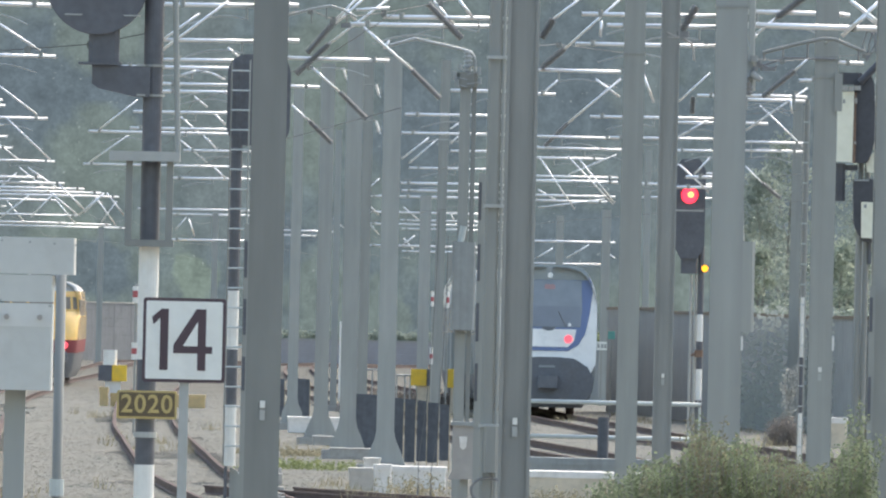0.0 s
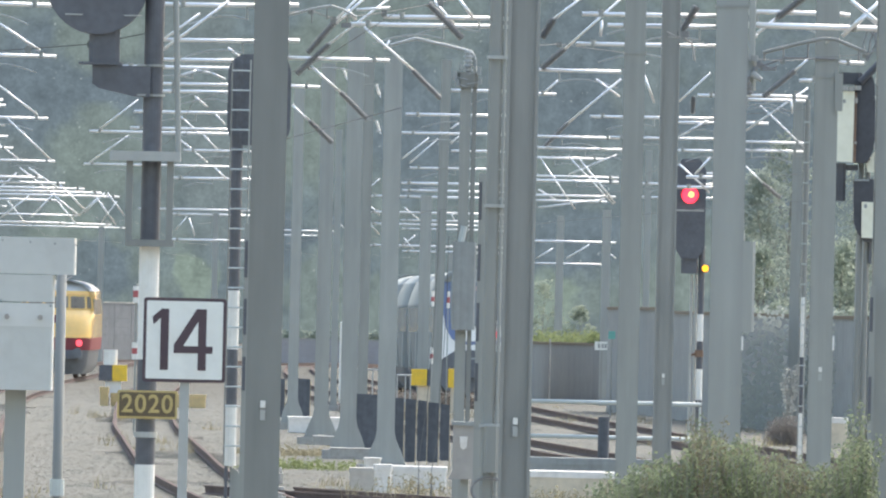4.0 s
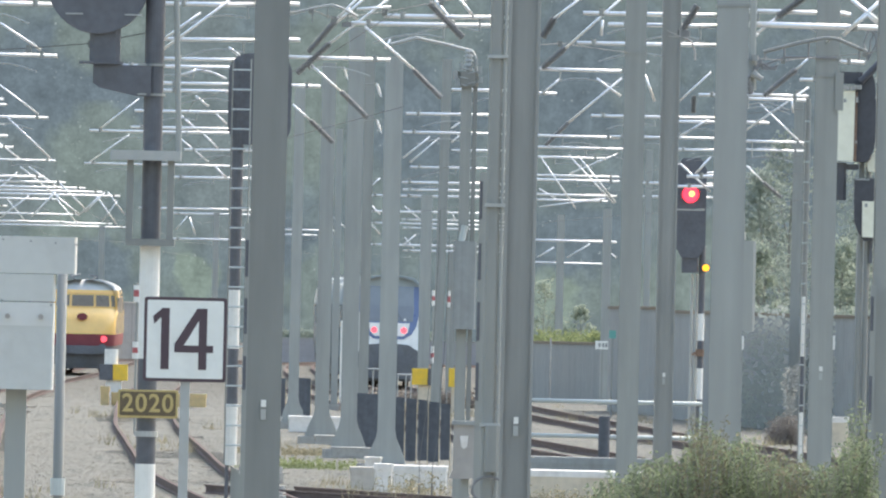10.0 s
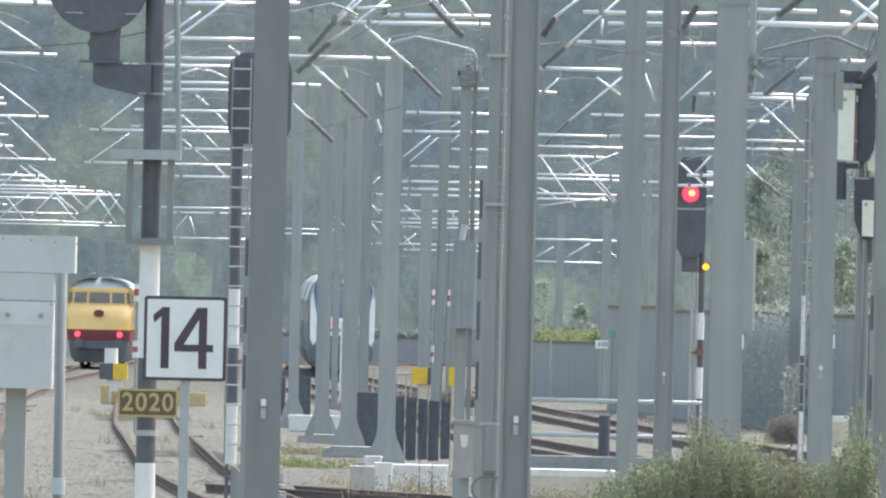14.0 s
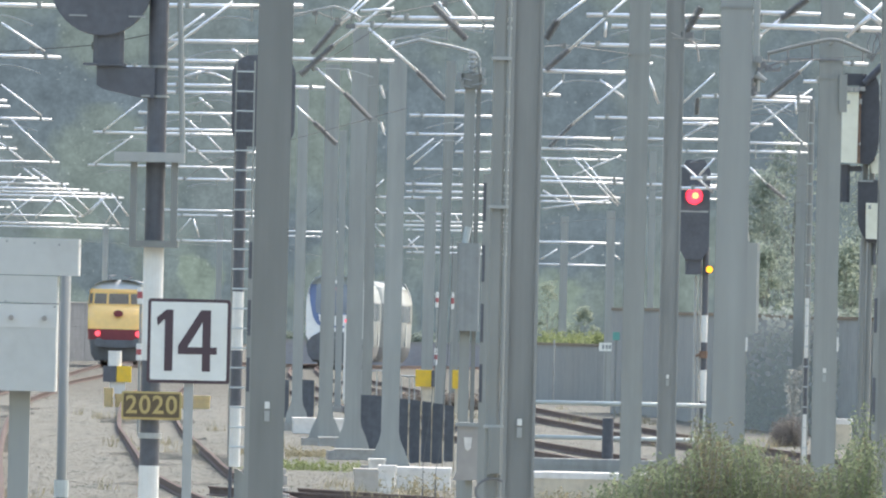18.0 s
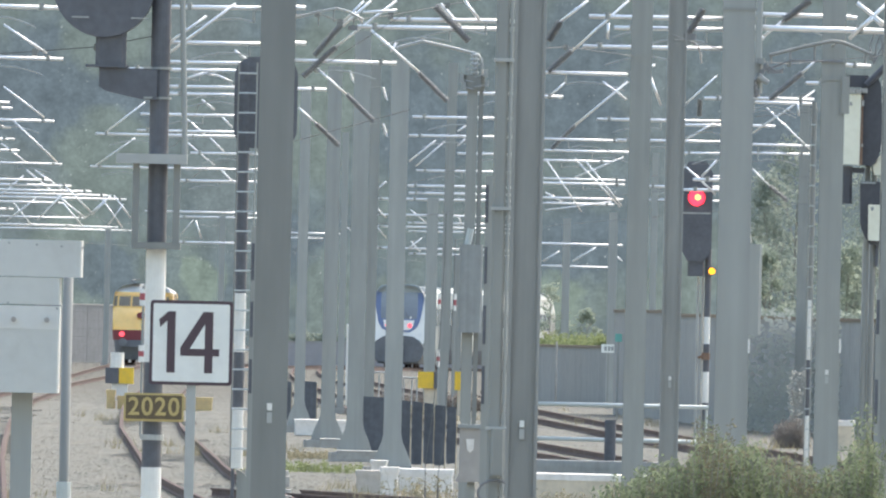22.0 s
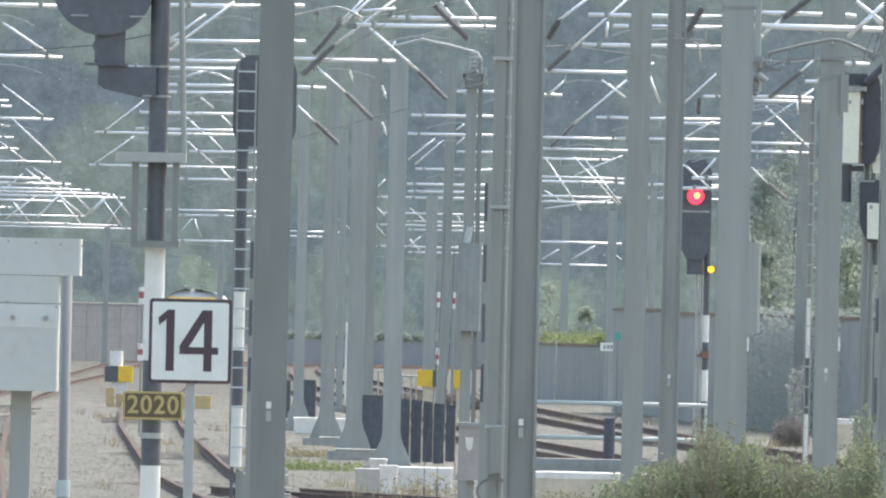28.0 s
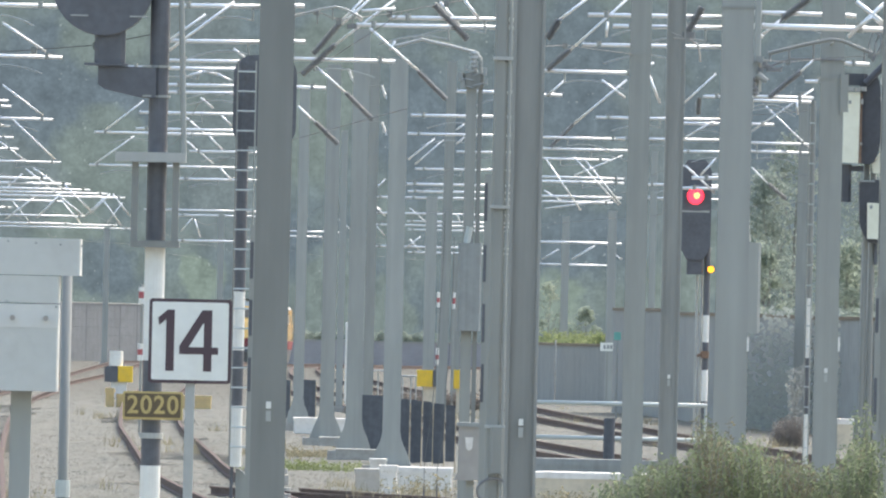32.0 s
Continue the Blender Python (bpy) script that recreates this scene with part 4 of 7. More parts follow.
def far_right_signal():
    d = 207.5
    x = 4.82
    s = root("signal_post", x, d, 0, "signal post with two black backboards and white panels seen edge on", "railway signal")
    for u in (4.66, 4.735):
        bm = bmesh.new()
        tube(bm, (u - x, 0, -0.3), (u - x, 0, 5.6), 0.03, 12)
        part("post", bm, M_STEEL_DARK, s)
    bm = bmesh.new()
    upper = [(4.578, 4.746), (4.69, 4.743), (4.728, 4.775), (4.76, 4.83), (4.784, 4.9), (4.796, 4.99), (4.8, 5.1), (4.796, 5.35), (4.782, 5.62), (4.755, 5.7), (4.7, 5.735), (4.6, 5.69), (4.563, 5.62), (4.57, 5.2)]
    slab(bm, [(u - x, z) for u, z in upper], -0.2, 0.02)
    part("backboard", bm, M_BLACK_DEEP, s)
    bm = bmesh.new()
    slab(bm, [(4.33 - x, 4.756), (4.556 - x, 4.751), (4.562 - x, 5.53), (4.33 - x, 5.524)], -0.26, -0.21)
    part("white_panel", bm, M_CREAM, s)
    bm = bmesh.new()
    slab(bm, [(4.557 - x, 4.75), (4.59 - x, 4.75), (4.588 - x, 5.52), (4.563 - x, 5.52)], -0.25, -0.205)
    part("panel_edge", bm, M_RUSTY, s, "brown edge of the white panel")
    bm = bmesh.new()
    lower = [(4.7, 3.876), (4.814, 3.872), (4.806, 4.55), (4.79, 4.57), (4.59, 4.57), (4.574, 4.55), (4.583, 4.11), (4.6, 4.04), (4.63, 3.97)]
    slab(bm, [(u - x, z) for u, z in lower], -0.2, 0.02)
    part("backboard", bm, M_BLACK_DEEP, s)
    bm = bmesh.new()
    slab(bm, [(4.672 - x, 3.92), (4.812 - x, 3.916), (4.804 - x, 4.314), (4.667 - x, 4.317)], -0.26, -0.21)
    part("white_panel", bm, M_CREAM, s)
    bm = bmesh.new()
    box(bm, 4.58 - x, 4.745 - x, -0.215, -0.2, 4.545, 4.566)
    part("seam", bm, M_GREYBOX, s)
    bm = bmesh.new()
    box(bm, 4.4 - x, 4.644 - x, -0.16, 0.0, 5.607, 5.739, 0.04)
    part("lamp_housing", bm, M_BLACK_DEEP, s)
    bm = bmesh.new()
    box(bm, 4.371 - x, 4.487 - x, -0.16, 0.0, 4.32, 4.735, 0.03)
    part("lamp_housing", bm, M_BLACK_DEEP, s)
    bm = bmesh.new()
    box(bm, 4.46 - x, 4.62 - x, -0.12, -0.04, 4.66, 4.72)
    part("housing_arm", bm, M_BLACK_DEEP, s)
    for u, z, w in ((4.455, 5.565, 0.035), (4.53, 5.56, 0.03), (4.595, 5.57, 0.035)):
        bm = bmesh.new()
        box(bm, u - x - w, u - x + w, -0.3, -0.2, z - 0.024, z + 0.024, 0.012)
        part("fitting", bm, M_CONCRETE, s)
    bm = bmesh.new()
    tube(bm, (4.62 - x, -0.22, 5.63), (4.83 - x, -0.22, 5.85), 0.04, 8)
    part("fitting", bm, M_BLACK_DEEP, s)
    for z0, z1 in ((5.4, 5.46), (4.95, 4.98)):
        bm = bmesh.new()
        box(bm, 4.57 - x, 4.597 - x, -0.27, -0.2, z0, z1)
        part("hinge", bm, M_CONCRETE, s)
    for z0, z1 in ((5.629, 5.691), (5.442, 5.486), (5.16, 5.236), (4.906, 5.093)):
        bm = bmesh.new()
        box(bm, 4.79 - x, 4.813 - x, -0.12, -0.06, z0, z1)
        part("edge_strip", bm, M_WHITE, s)
    bm = bmesh.new()
    slab(bm, [(4.725 - x, 4.645), (4.809 - x, 4.643), (4.806 - x, 4.88), (4.78 - x, 4.85), (4.755 - x, 4.78), (4.71 - x, 4.745)], -0.1, -0.03)
    part("white_panel", bm, M_CREAM, s)
    bm = bmesh.new()
    box(bm, 4.76 - x, 4.795 - x, -0.05, 0.0, 3.635, 3.872)
    part("fitting", bm, M_BLACK, s)
    for bx, bz in ((4.45, 5.42), (4.71, 4.27)):
        bm = bmesh.new()
        box(bm, bx - x - 0.015, bx - x + 0.015, -0.264, -0.259, bz - 0.02, bz + 0.02)
        part("dark_bar", bm, M_GREYBOX, s)
    # slim banded post with ladder standing beside the mast
    x = 5.428
    p = root("signal_post", x, 277.9, 0, "slim black and white banded post with a ladder seen edge on", "railway signal")
    for z0, z1, m in ((-0.3, 0.703, M_BLACK), (0.703, 1.597, M_WHITE), (1.597, 2.424, M_BLACK), (2.424, 3.31, M_WHITE), (3.31, 6.234, M_STEEL_DARK)):
        bm = bmesh.new()
        tube(bm, (0, 0, z0), (0, 0, z1), 0.033, 10)
        part("post_band", bm, m, p)
    ladder(p, -0.046, 0.03, 0.5, 6.15, -0.12, 0.3, 0.008)


far_right_signal()


# ---- boxes, posts and fittings by the middle masts ----
def relay_box():
    d = 148.2
    x = 0.255
    b = root("relay_box", x, d, 0, "taupe steel relay box with a small emblem plate on a stand", "relay box")
    bm = bmesh.new()
    slab(bm, [(0.126 - x, 1.7), (0.164 - x, 1.79), (0.157 - x, 2.129), (0.353 - x, 2.133), (0.353 - x, 1.705)][::-1], -0.12, 0.12)
    part("body", bm, M_BROWNBOX, b)
    bm = bmesh.new()
    box(bm, 0.143 - x, 0.361 - x, -0.14, 0.14, 2.126, 2.157)
    part("lid", bm, M_GREYBOX, b)
    bm = bmesh.new()
    slab(bm, [(0.208 - x, 2.041), (0.274 - x, 2.042), (0.267 - x, 1.957), (0.241 - x, 1.934), (0.218 - x, 1.956)][::-1], -0.128, -0.118)
    part("emblem_plate", bm, M_PALECON, b, "small pale shield plate")
    bm = bmesh.new()
    box(bm, -0.03, 0.03, -0.05, 0.05, -0.3, 1.703)
    part("stand", bm, M_STEEL, b)
    # pipe bundle beside the dark mast
    p = root("pipe_riser", 0.403, 142.7, 0, "grey steel riser pipe with clamps clipped beside the mast", "pipe")
    bm = bmesh.new()
    box(bm, -0.043, 0.06, -0.06, 0.06, -0.3, 6.6, 0.02)
    part("riser", bm, M_STEEL, p)
    bm = bmesh.new()
    tube(bm, (0.077, -0.05, -0.3), (0.077, -0.05, 6.6), 0.014, 8)
    part("conduit", bm, M_STEEL_PALE, p)
    for v in (4.961, 3.833, 2.165):
        bm = bmesh.new()
        box(bm, -0.056, 0.111, -0.09, 0.07, v - 0.013, v + 0.013)
        part("pipe_clamp", bm, M_PIPE, p)
    bm = bmesh.new()
    box(bm, -0.017, 0.094, -0.16, -0.07, 1.809, 2.161, 0.02)
    part("junction_box", bm, M_STEEL, p)
    bm = bmesh.new()
    bent(bm, [(0.026 + 0.13 * math.cos(a), -0.12, 1.672 + 0.1 * math.sin(a)) for a in [math.pi * k / 10 for k in range(-4, 15)]], 0.012, 6)
    part("cable_loop", bm, M_INSUL, p)


relay_box()


def box_post():
    d = 277.9
    x = 0.434
    b = root("switch_post", x, d, 0, "steel post carrying a tall grey switch box", "post")
    for u0, u1, y0, z1, m in ((0.292, 0.451, -0.06, 6.413, M_STEEL), (0.468, 0.534, -0.03, 6.413, M_STEEL_DARK)):
        bm = bmesh.new()
        box(bm, u0 - x, u1 - x, y0, 0.06, -0.3, z1)
        part("post", bm, m, b)
    bm = bmesh.new()
    box(bm, 0.23 - x, 0.581 - x, -0.28, -0.07, 2.712, 4.014, 0.03)
    part("switch_box", bm, M_GREYBOX, b)
    bm = bmesh.new()
    box(bm, 0.229 - x, 0.546 - x, -0.12, 0.12, 6.304, 6.521, 0.05)
    part("cap", bm, M_STEEL_DARK, b)
    bm = bmesh.new()
    ribbed(bm, (0.398 - x, 0, 6.521), (0.398 - x, 0, 6.855), 0.075, 5)
    part("insulator", bm, M_PIPE, b)
    for u, v, w in ((0.2, 6.47, 0.07), (0.56, 6.55, 0.06), (0.28, 6.6, 0.05), (0.5, 6.66, 0.05), (0.24, 6.36, 0.06), (0.58, 6.4, 0.05)):
        bm = bmesh.new()
        box(bm, u - x - w / 2, u - x + w / 2, -0.16, -0.08, v - w, v + w, 0.01)
        tube(bm, (u - x, -0.12, v - 0.02), (0.39 - x, -0.12, v - 0.06), 0.014, 6)
        part("clamp", bm, M_GREYBOX, b)
    bm = bmesh.new()
    bent(bm, [(-0.769 - x, 0, 6.896), (-0.387 - x, 0, 7.005), (0.066 - x, 0, 6.915), (0.419 - x, 0, 6.831), (0.488 - x, 0, 6.749), (0.509 - x, 0, 6.524)], 0.024, 8)
    part("jumper_tube", bm, M_PIPE, b)
    bm = bmesh.new()
    tube(bm, (0.348 - x, -0.15, 4.013), (0.393 - x, -0.15, 4.248), 0.05, 8)
    part("cable_entry", bm, M_GUARD, b)
    # second jumper near the right-hand mast
    j = root("jumper_arm", 3.949, 192.7, 0, "bent grey registration tube on a mast side bracket", "registration arm")
    ox = 3.949
    bm = bmesh.new()
    bent(bm, [(3.29 - ox, 0, 5.734), (3.635 - ox, 0, 5.829), (3.924 - ox, 0, 5.893), (4.04 - ox, 0, 5.884), (4.361 - ox, 0, 5.758)], 0.019, 8)
    part("registration_tube", bm, M_STEEL_DARK, j)
    bm = bmesh.new()
    bent(bm, [(3.118 - ox, 0, 5.643), (3.293 - ox, 0, 5.601), (3.523 - ox, 0, 5.687), (4.044 - ox, 0, 5.687)], 0.012, 6)
    part("steady_wire", bm, M_INSUL, j)
    bm = bmesh.new()
    tube(bm, (0.02, 0.0, 5.87), (0.02, 1.7, 5.87), 0.012, 6)
    part("bracket", bm, M_STEEL, j)
    for u, v0, v1 in ((3.308, 5.647, 5.74), (3.504, 5.669, 5.791), (3.753, 5.681, 5.843), (4.275, 5.669, 5.797)):
        bm = bmesh.new()
        tube(bm, (u - ox, 0, v0), (u - ox, 0, v1), 0.01, 6)
        part("dropper", bm, M_INSUL, j)
    for u0, u1, v0, v1 in ((3.195, 3.305, 5.576, 5.623), (3.271, 3.433, 5.55, 5.59), (3.119, 3.183, 5.337, 5.725)):
        bm = bmesh.new()
        box(bm, u0 - ox, u1 - ox, -0.03, 0.03, v0, v1, 0.015)
        part("wire_clamp", bm, M_INSUL, j)
    for w in (0.0, 0.07, 0.15):
        bm = bmesh.new()
        bent(bm, [(4.363 - ox, 0, 5.671), (4.318 - ox + w, 0.02, 5.844 + w * 0.4), (4.362 - ox + w, 0.02, 5.984), (4.432 - ox + w * 0.5, 0, 5.951), (4.46 - ox, 0, 5.743)], 0.009, 6)
        part("cable_loop", bm, M_INSUL, j)
    # hooked steady tube on the other dark mast
    h = root("steady_arm", 2.814, 231.6, 0, "bent dark steady tube with a hooked end on a mast", "registration arm")
    ox = 2.814
    bm = bmesh.new()
    bent(bm, [(2.786 - ox, 0, 6.435), (2.903 - ox, 0, 6.43), (3.007 - ox, 0, 6.412), (3.077 - ox, 0, 6.365), (3.107 - ox, 0, 6.276), (3.117 - ox, 0, 6.152)], 0.014, 8)
    part("tube_arm", bm, M_BROWNBOX, h)
    bm = bmesh.new()
    box(bm, 2.895 - ox, 3.047 - ox, -0.03, 0.03, 6.439, 6.515, 0.01)
    part("wire_clamp", bm, M_INSUL, h)
    # bent feeder tube from the dark mast
    f = root("feeder_tube", -1.232, 133.4, 0, "bent brown-grey feeder tube fixed to a mast", "registration arm")
    ox = -1.232
    bm = bmesh.new()
    bent(bm, [(-1.199 - ox, 0, 5.087), (-1.069 - ox, 0, 5.11), (-0.924 - ox, 0, 5.153), (-0.798 - ox, 0, 5.179), (-0.718 - ox, 0, 5.158), (-0.606 - ox, 0, 5.101)], 0.0085, 8)
    part("tube_arm", bm, M_PIPE, f)
    bm = bmesh.new()
    box(bm, -0.716 - ox, -0.645 - ox, -0.015, 0.015, 5.024, 5.059, 0.006)
    part("wire_clamp", bm, M_INSUL, f)
    for u, v0, v1 in ((-0.927, 5.05, 5.149), (-0.82, 5.08, 5.175), (-0.677, 5.056, 5.139)):
        bm = bmesh.new()
        tube(bm, (u - ox, 0, v0), (u - ox, 0, v1), 0.004, 6)
        part("dropper", bm, M_INSUL, f)
    # narrow second leg clipped to the pale mast, with hook
    p = root("cable_riser", 2.445, 148.2, 0, "pale steel cable riser with hook beside a mast", "pipe")
    bm = bmesh.new()
    box(bm, -0.027, 0.027, -0.04, 0.04, 4.836, 6.6, 0.01)
    box(bm, -0.178, -0.151, 0.0, 0.04, -0.3, 5.014)
    part("riser", bm, M_STEEL_PALE, p)
    bm = bmesh.new()
    box(bm, -0.062, 0.036, -0.06, 0.06, 4.836 - 0.02, 5.05, 0.02)
    part("hook_box", bm, M_STEEL, p)
    for u, v, w in ((-0.06, 5.06, 0.025), (0.02, 5.07, 0.03), (-0.035, 4.95, 0.035), (0.03, 4.99, 0.02), (-0.01, 4.84, 0.03), (0.06, 5.04, 0.018)):
        bm = bmesh.new()
        box(bm, u - w, u + w, -0.1, -0.06, v - w * 0.8, v + w * 0.8, 0.008)
        part("clamp", bm, M_GREYBOX if w > 0.022 else M_INSUL, p)
    bm = bmesh.new()
    box(bm, -0.178, -0.027, -0.03, 0.03, 4.969 - 0.02, 5.014)
    part("bracket", bm, M_STEEL, p)
    bm = bmesh.new()
    ribbed(bm, (-0.04, -0.1, 4.93), (-0.008, -0.1, 4.78), 0.028, 4)
    part("insulator", bm, M_INSUL, p)
    bm = bmesh.new()
    tube(bm, (0.0, -0.1, 4.95), (0.08, -0.1, 4.9), 0.03, 8, 0.02)
    part("insulator", bm, M_GREYBOX, p)
    bm = bmesh.new()
    bent(bm, [(0.02, -0.08, 4.99), (0.09, -0.08, 5.025), (0.15, -0.08, 4.99), (0.2, -0.08, 5.015)], 0.008, 6)
    part("cable", bm, M_INSUL, p)
    bm = bmesh.new()
    box(bm, -0.066, 0.068, 0.2, 0.4, 2.915, 3.628, 0.02)
    part("cable_box", bm, M_STEEL_PALE, p)
    bm = bmesh.new()
    bent(bm, [(-0.04, 0.28, 3.628), (-0.052, 0.27, 3.68), (-0.035, 0.26, 3.74), (-0.05, 0.25, 4.3), (-0.045, 0.2, 4.82)], 0.011, 6)
    part("cable", bm, M_PIPE, p)
    bm = bmesh.new()
    tube(bm, (-0.04, 0.28, 3.635), (-0.04, 0.28, 3.72), 0.026, 8, 0.018)
    part("cable_gland", bm, M_STEEL, p)
    bm = bmesh.new()
    box(bm, -0.151, -0.027, 0.25, 0.35, 3.321, 3.455)
    part("bracket", bm, M_STEEL_PALE, p)


box_post()


def slotted_leg(x0, x1, xs, y, top, slots):
    """A narrow steel leg beside a mast, with dark slots in its face."""
    p = root("slotted_leg", (x0 + x1) / 2, y, 0, "narrow grey steel leg with dark slots beside a mast", "post", "slotted legs")
    w = (x1 - x0) / 2
    bm = bmesh.new()
    box(bm, -w, w, -0.05, 0.05, -0.3, top)
    part("leg", bm, M_STEEL, p)
    for z0, z1 in slots:
        bm = bmesh.new()
        box(bm, xs - p.location.x - 0.013, xs - p.location.x + 0.01, -0.054, -0.046, z0, z1)
        part("slot", bm, M_BLACK, p)


slotted_leg(0.31, 0.373, 0.325, 144.5, 4.093, [(3.733, 4.024), (3.264, 3.546), (2.799, 3.095), (2.339, 2.63)])
slotted_leg(3.158, 3.2, 3.172, 136.9, 3.28, [(2.95, 3.2), (2.3, 2.62), (1.75, 1.95)])
slotted_leg(3.178, 3.21, 3.196, 137.3, 6.5, [(5.1, 5.38), (4.28, 4.75), (3.526, 3.995)])
slotted_leg(-1.406, -1.348, -1.389, 137.1, 3.632, [(3.24, 3.508), (2.824, 3.084), (2.416, 2.663)])


# ---- black boards round the mast feet ----
def dark_board(x, y, w, z0, z1, name="screen_board"):
    b = root(name, x, y, z0, "blue-black board standing on edge among the mast feet", "board", "dark boards")
    bm = bmesh.new()
    h = z1 - z0
    slab(bm, [(-w / 2, h), (-w / 2, 0.02), (-w * 0.3, 0.0), (w / 2, 0.01), (w / 2, h * 0.985), (w * 0.1, h * 0.992)], -0.03, 0.03)
    part("panel", bm, M_TARBOARD, b)
    bm = bmesh.new()
    box(bm, w / 2 + 0.004, w / 2 + 0.022, -0.02, 0.03, -0.4, h * 0.93)
    part("stake", bm, M_DRY_WOOD, b)


M_OCHRE = mat("faded_ochre_paint", (0.62, 0.46, 0.23), 0.8, 0.0, 0.15, 3.0, 0.0, (0.48, 0.38, 0.25), 0.5)
M_DRY_WOOD = mat("pale_wood", (0.42, 0.36, 0.26), 0.9, 0.0, 0.2, 6.0, 0.2)
dark_board(-1.4, 400, 0.52, -0.15, 1.15)
dark_board(-3.42, 490, 0.37, 0.05, 1.08)
dark_board(-4.02, 490, 0.25, 0.05, 1.07)
dark_board(-0.68, 366, 0.2, 0.0, 1.255)
dark_board(-0.446, 366, 0.2, 0.0, 1.238)
dark_board(-0.218, 366, 0.185, 0.02, 1.215)
dark_board(-0.003, 366, 0.2, 0.0, 1.18)
dark_board(0.223, 366, 0.18, 0.04, 1.15)


# ---- concrete troughs and blocks ----
def block(x0, x1, y0, y1, z0, z1, m, label, name="concrete_block", m_low=None):
    b = root(name, (x0 + x1) / 2, (y0 + y1) / 2, z0, label, "block")
    w, l = (x1 - x0) / 2, (y1 - y0) / 2
    bm = bmesh.new()
    box(bm, -w, w, -l, l, 0, (z1 - z0) * 0.82, 0.03)
    part("body", bm, m_low or m, b)
    bm = bmesh.new()
    box(bm, -w - 0.015, w + 0.015, -l - 0.015, l + 0.015, (z1 - z0) * 0.82, z1 - z0, 0.03)
    part("cover", bm, m, b)
    return b


block(-1.435, -0.975, 326.1, 326.1 + 1.5, -0.291, 0.218, M_BEIGE, "weathered beige concrete trough end")
block(-0.993, -0.693, 322.4, 322.4 + 1, -0.226, 0.317, M_PALECON, "pale concrete marker block")
block(-0.699, 0.253, 329.8, 329.8 + 2, -0.307, 0.228, M_PALECON, "long pale concrete cable trough")
block(-1.22, -0.926, 337.2, 337.2 + 1, 0.064, 0.307, M_PALECON, "small pale concrete cover")
block(-2.062, -1.183, 379.8, 379.8 + 1.5, -0.029, 0.142, M_CONCRETE, "flat concrete slab at a mast foot")
block(-2.612, -2.031, 411.3, 411.3 + 2, -0.05, 0.148, M_CONCRETE, "flat concrete slab at a mast foot")
block(-3.577, -2.185, 463.2, 463.2 + 2, -0.146, 0.243, M_PALECON, "long pale concrete kerb by the tracks")
block(1.202, 3.883, 318.0, 318.0 + 2, -0.29, 0.305, M_PALECON, "long pale concrete edge beam with a sandy face", "concrete_block", M_TAN)
block(1.1, 3.9, 331.0, 331.0 + 1.2, -0.29, 0.433, M_GREYBOX, "long dull grey concrete beam behind the pale edge")
block(9.526, 10.003, 453.9, 453.9 + 1, -0.203, 0.574, M_PALECON, "pale concrete block beside the barrier", "concrete_block", M_TAN)


# ---- yellow and black end markers ----
def end_marker(x, y, z0, z1, w_black, w_yellow, drum=0.0, flip=False, leg=M_TAN):
    b = root("buffer_marker", x, y, level(y) - 0.25, "yellow and black painted buffer marker block on a leg", "buffer marker", "buffer markers")
    zb = level(y) - 0.25
    s = -1 if flip else 1
    bm = bmesh.new()
    box(bm, *sorted((0, s * w_yellow)), -0.2, 0.2, z0 - zb, z1 - zb, 0.02)
    part("yellow_face", bm, M_YELLOW, b)
    bm = bmesh.new()
    box(bm, *sorted((0, -s * w_black)), -0.195, 0.2, z0 - zb, z1 - zb, 0.02)
    part("black_face", bm, M_BLACK, b)
    bm = bmesh.new()
    box(bm, *sorted((-s * w_black * 0.5, s * w_yellow * 0.6)), -0.1, 0.1, 0, z0 - zb)
    part("leg", bm, leg, b)
    if drum:
        bm = bmesh.new()
        tube(bm, (-s * w_black * 0.15, 0, z1 - zb), (-s * w_black * 0.15, 0, z1 - zb + drum), 0.221, 14)
        part("lamp_drum", bm, M_WHITE, b, "white lamp drum")
    return b


end_marker(-10.471, 611.4, 0.369, 0.883, 0.441, 0.478, 0.496, leg=M_PALECON)
end_marker(-0.214, 555.8, 0.685, 1.17, 0.2, 0.468, 0, True)
end_marker(0.621, 555.8, 0.644, 1.195, 0.1, 0.217, 0, True)
block(-9.87, -9.62, 555.8, 555.8 + 0.6, -0.457, 0.43, M_OCHRE, "faded yellow marker post by the track", "marker_post")
block(-9.55, -6.75, 555.9, 555.8 + 0.6, -0.35, 0.26, M_OCHRE, "faded ochre buffer beam across the siding", "buffer_beam")


def banded_stake(x, y, z_base, z_top, w, pieces):
    b = root("banded_stake", x, y, z_base, "red and white banded marker stake", "stake", "banded stakes")
    bm = bmesh.new()
    tube(bm, (0, 0, 0), (0, 0, z_top - z_base), w * 0.35, 8)
    part("stake", bm, M_STEEL, b)
    for z0, z1, m in pieces:
        bm = bmesh.new()
        tube(bm, (0, 0, z0 - z_base), (0, 0, z1 - z_base), w, 10)
        part("band", bm, m, b)


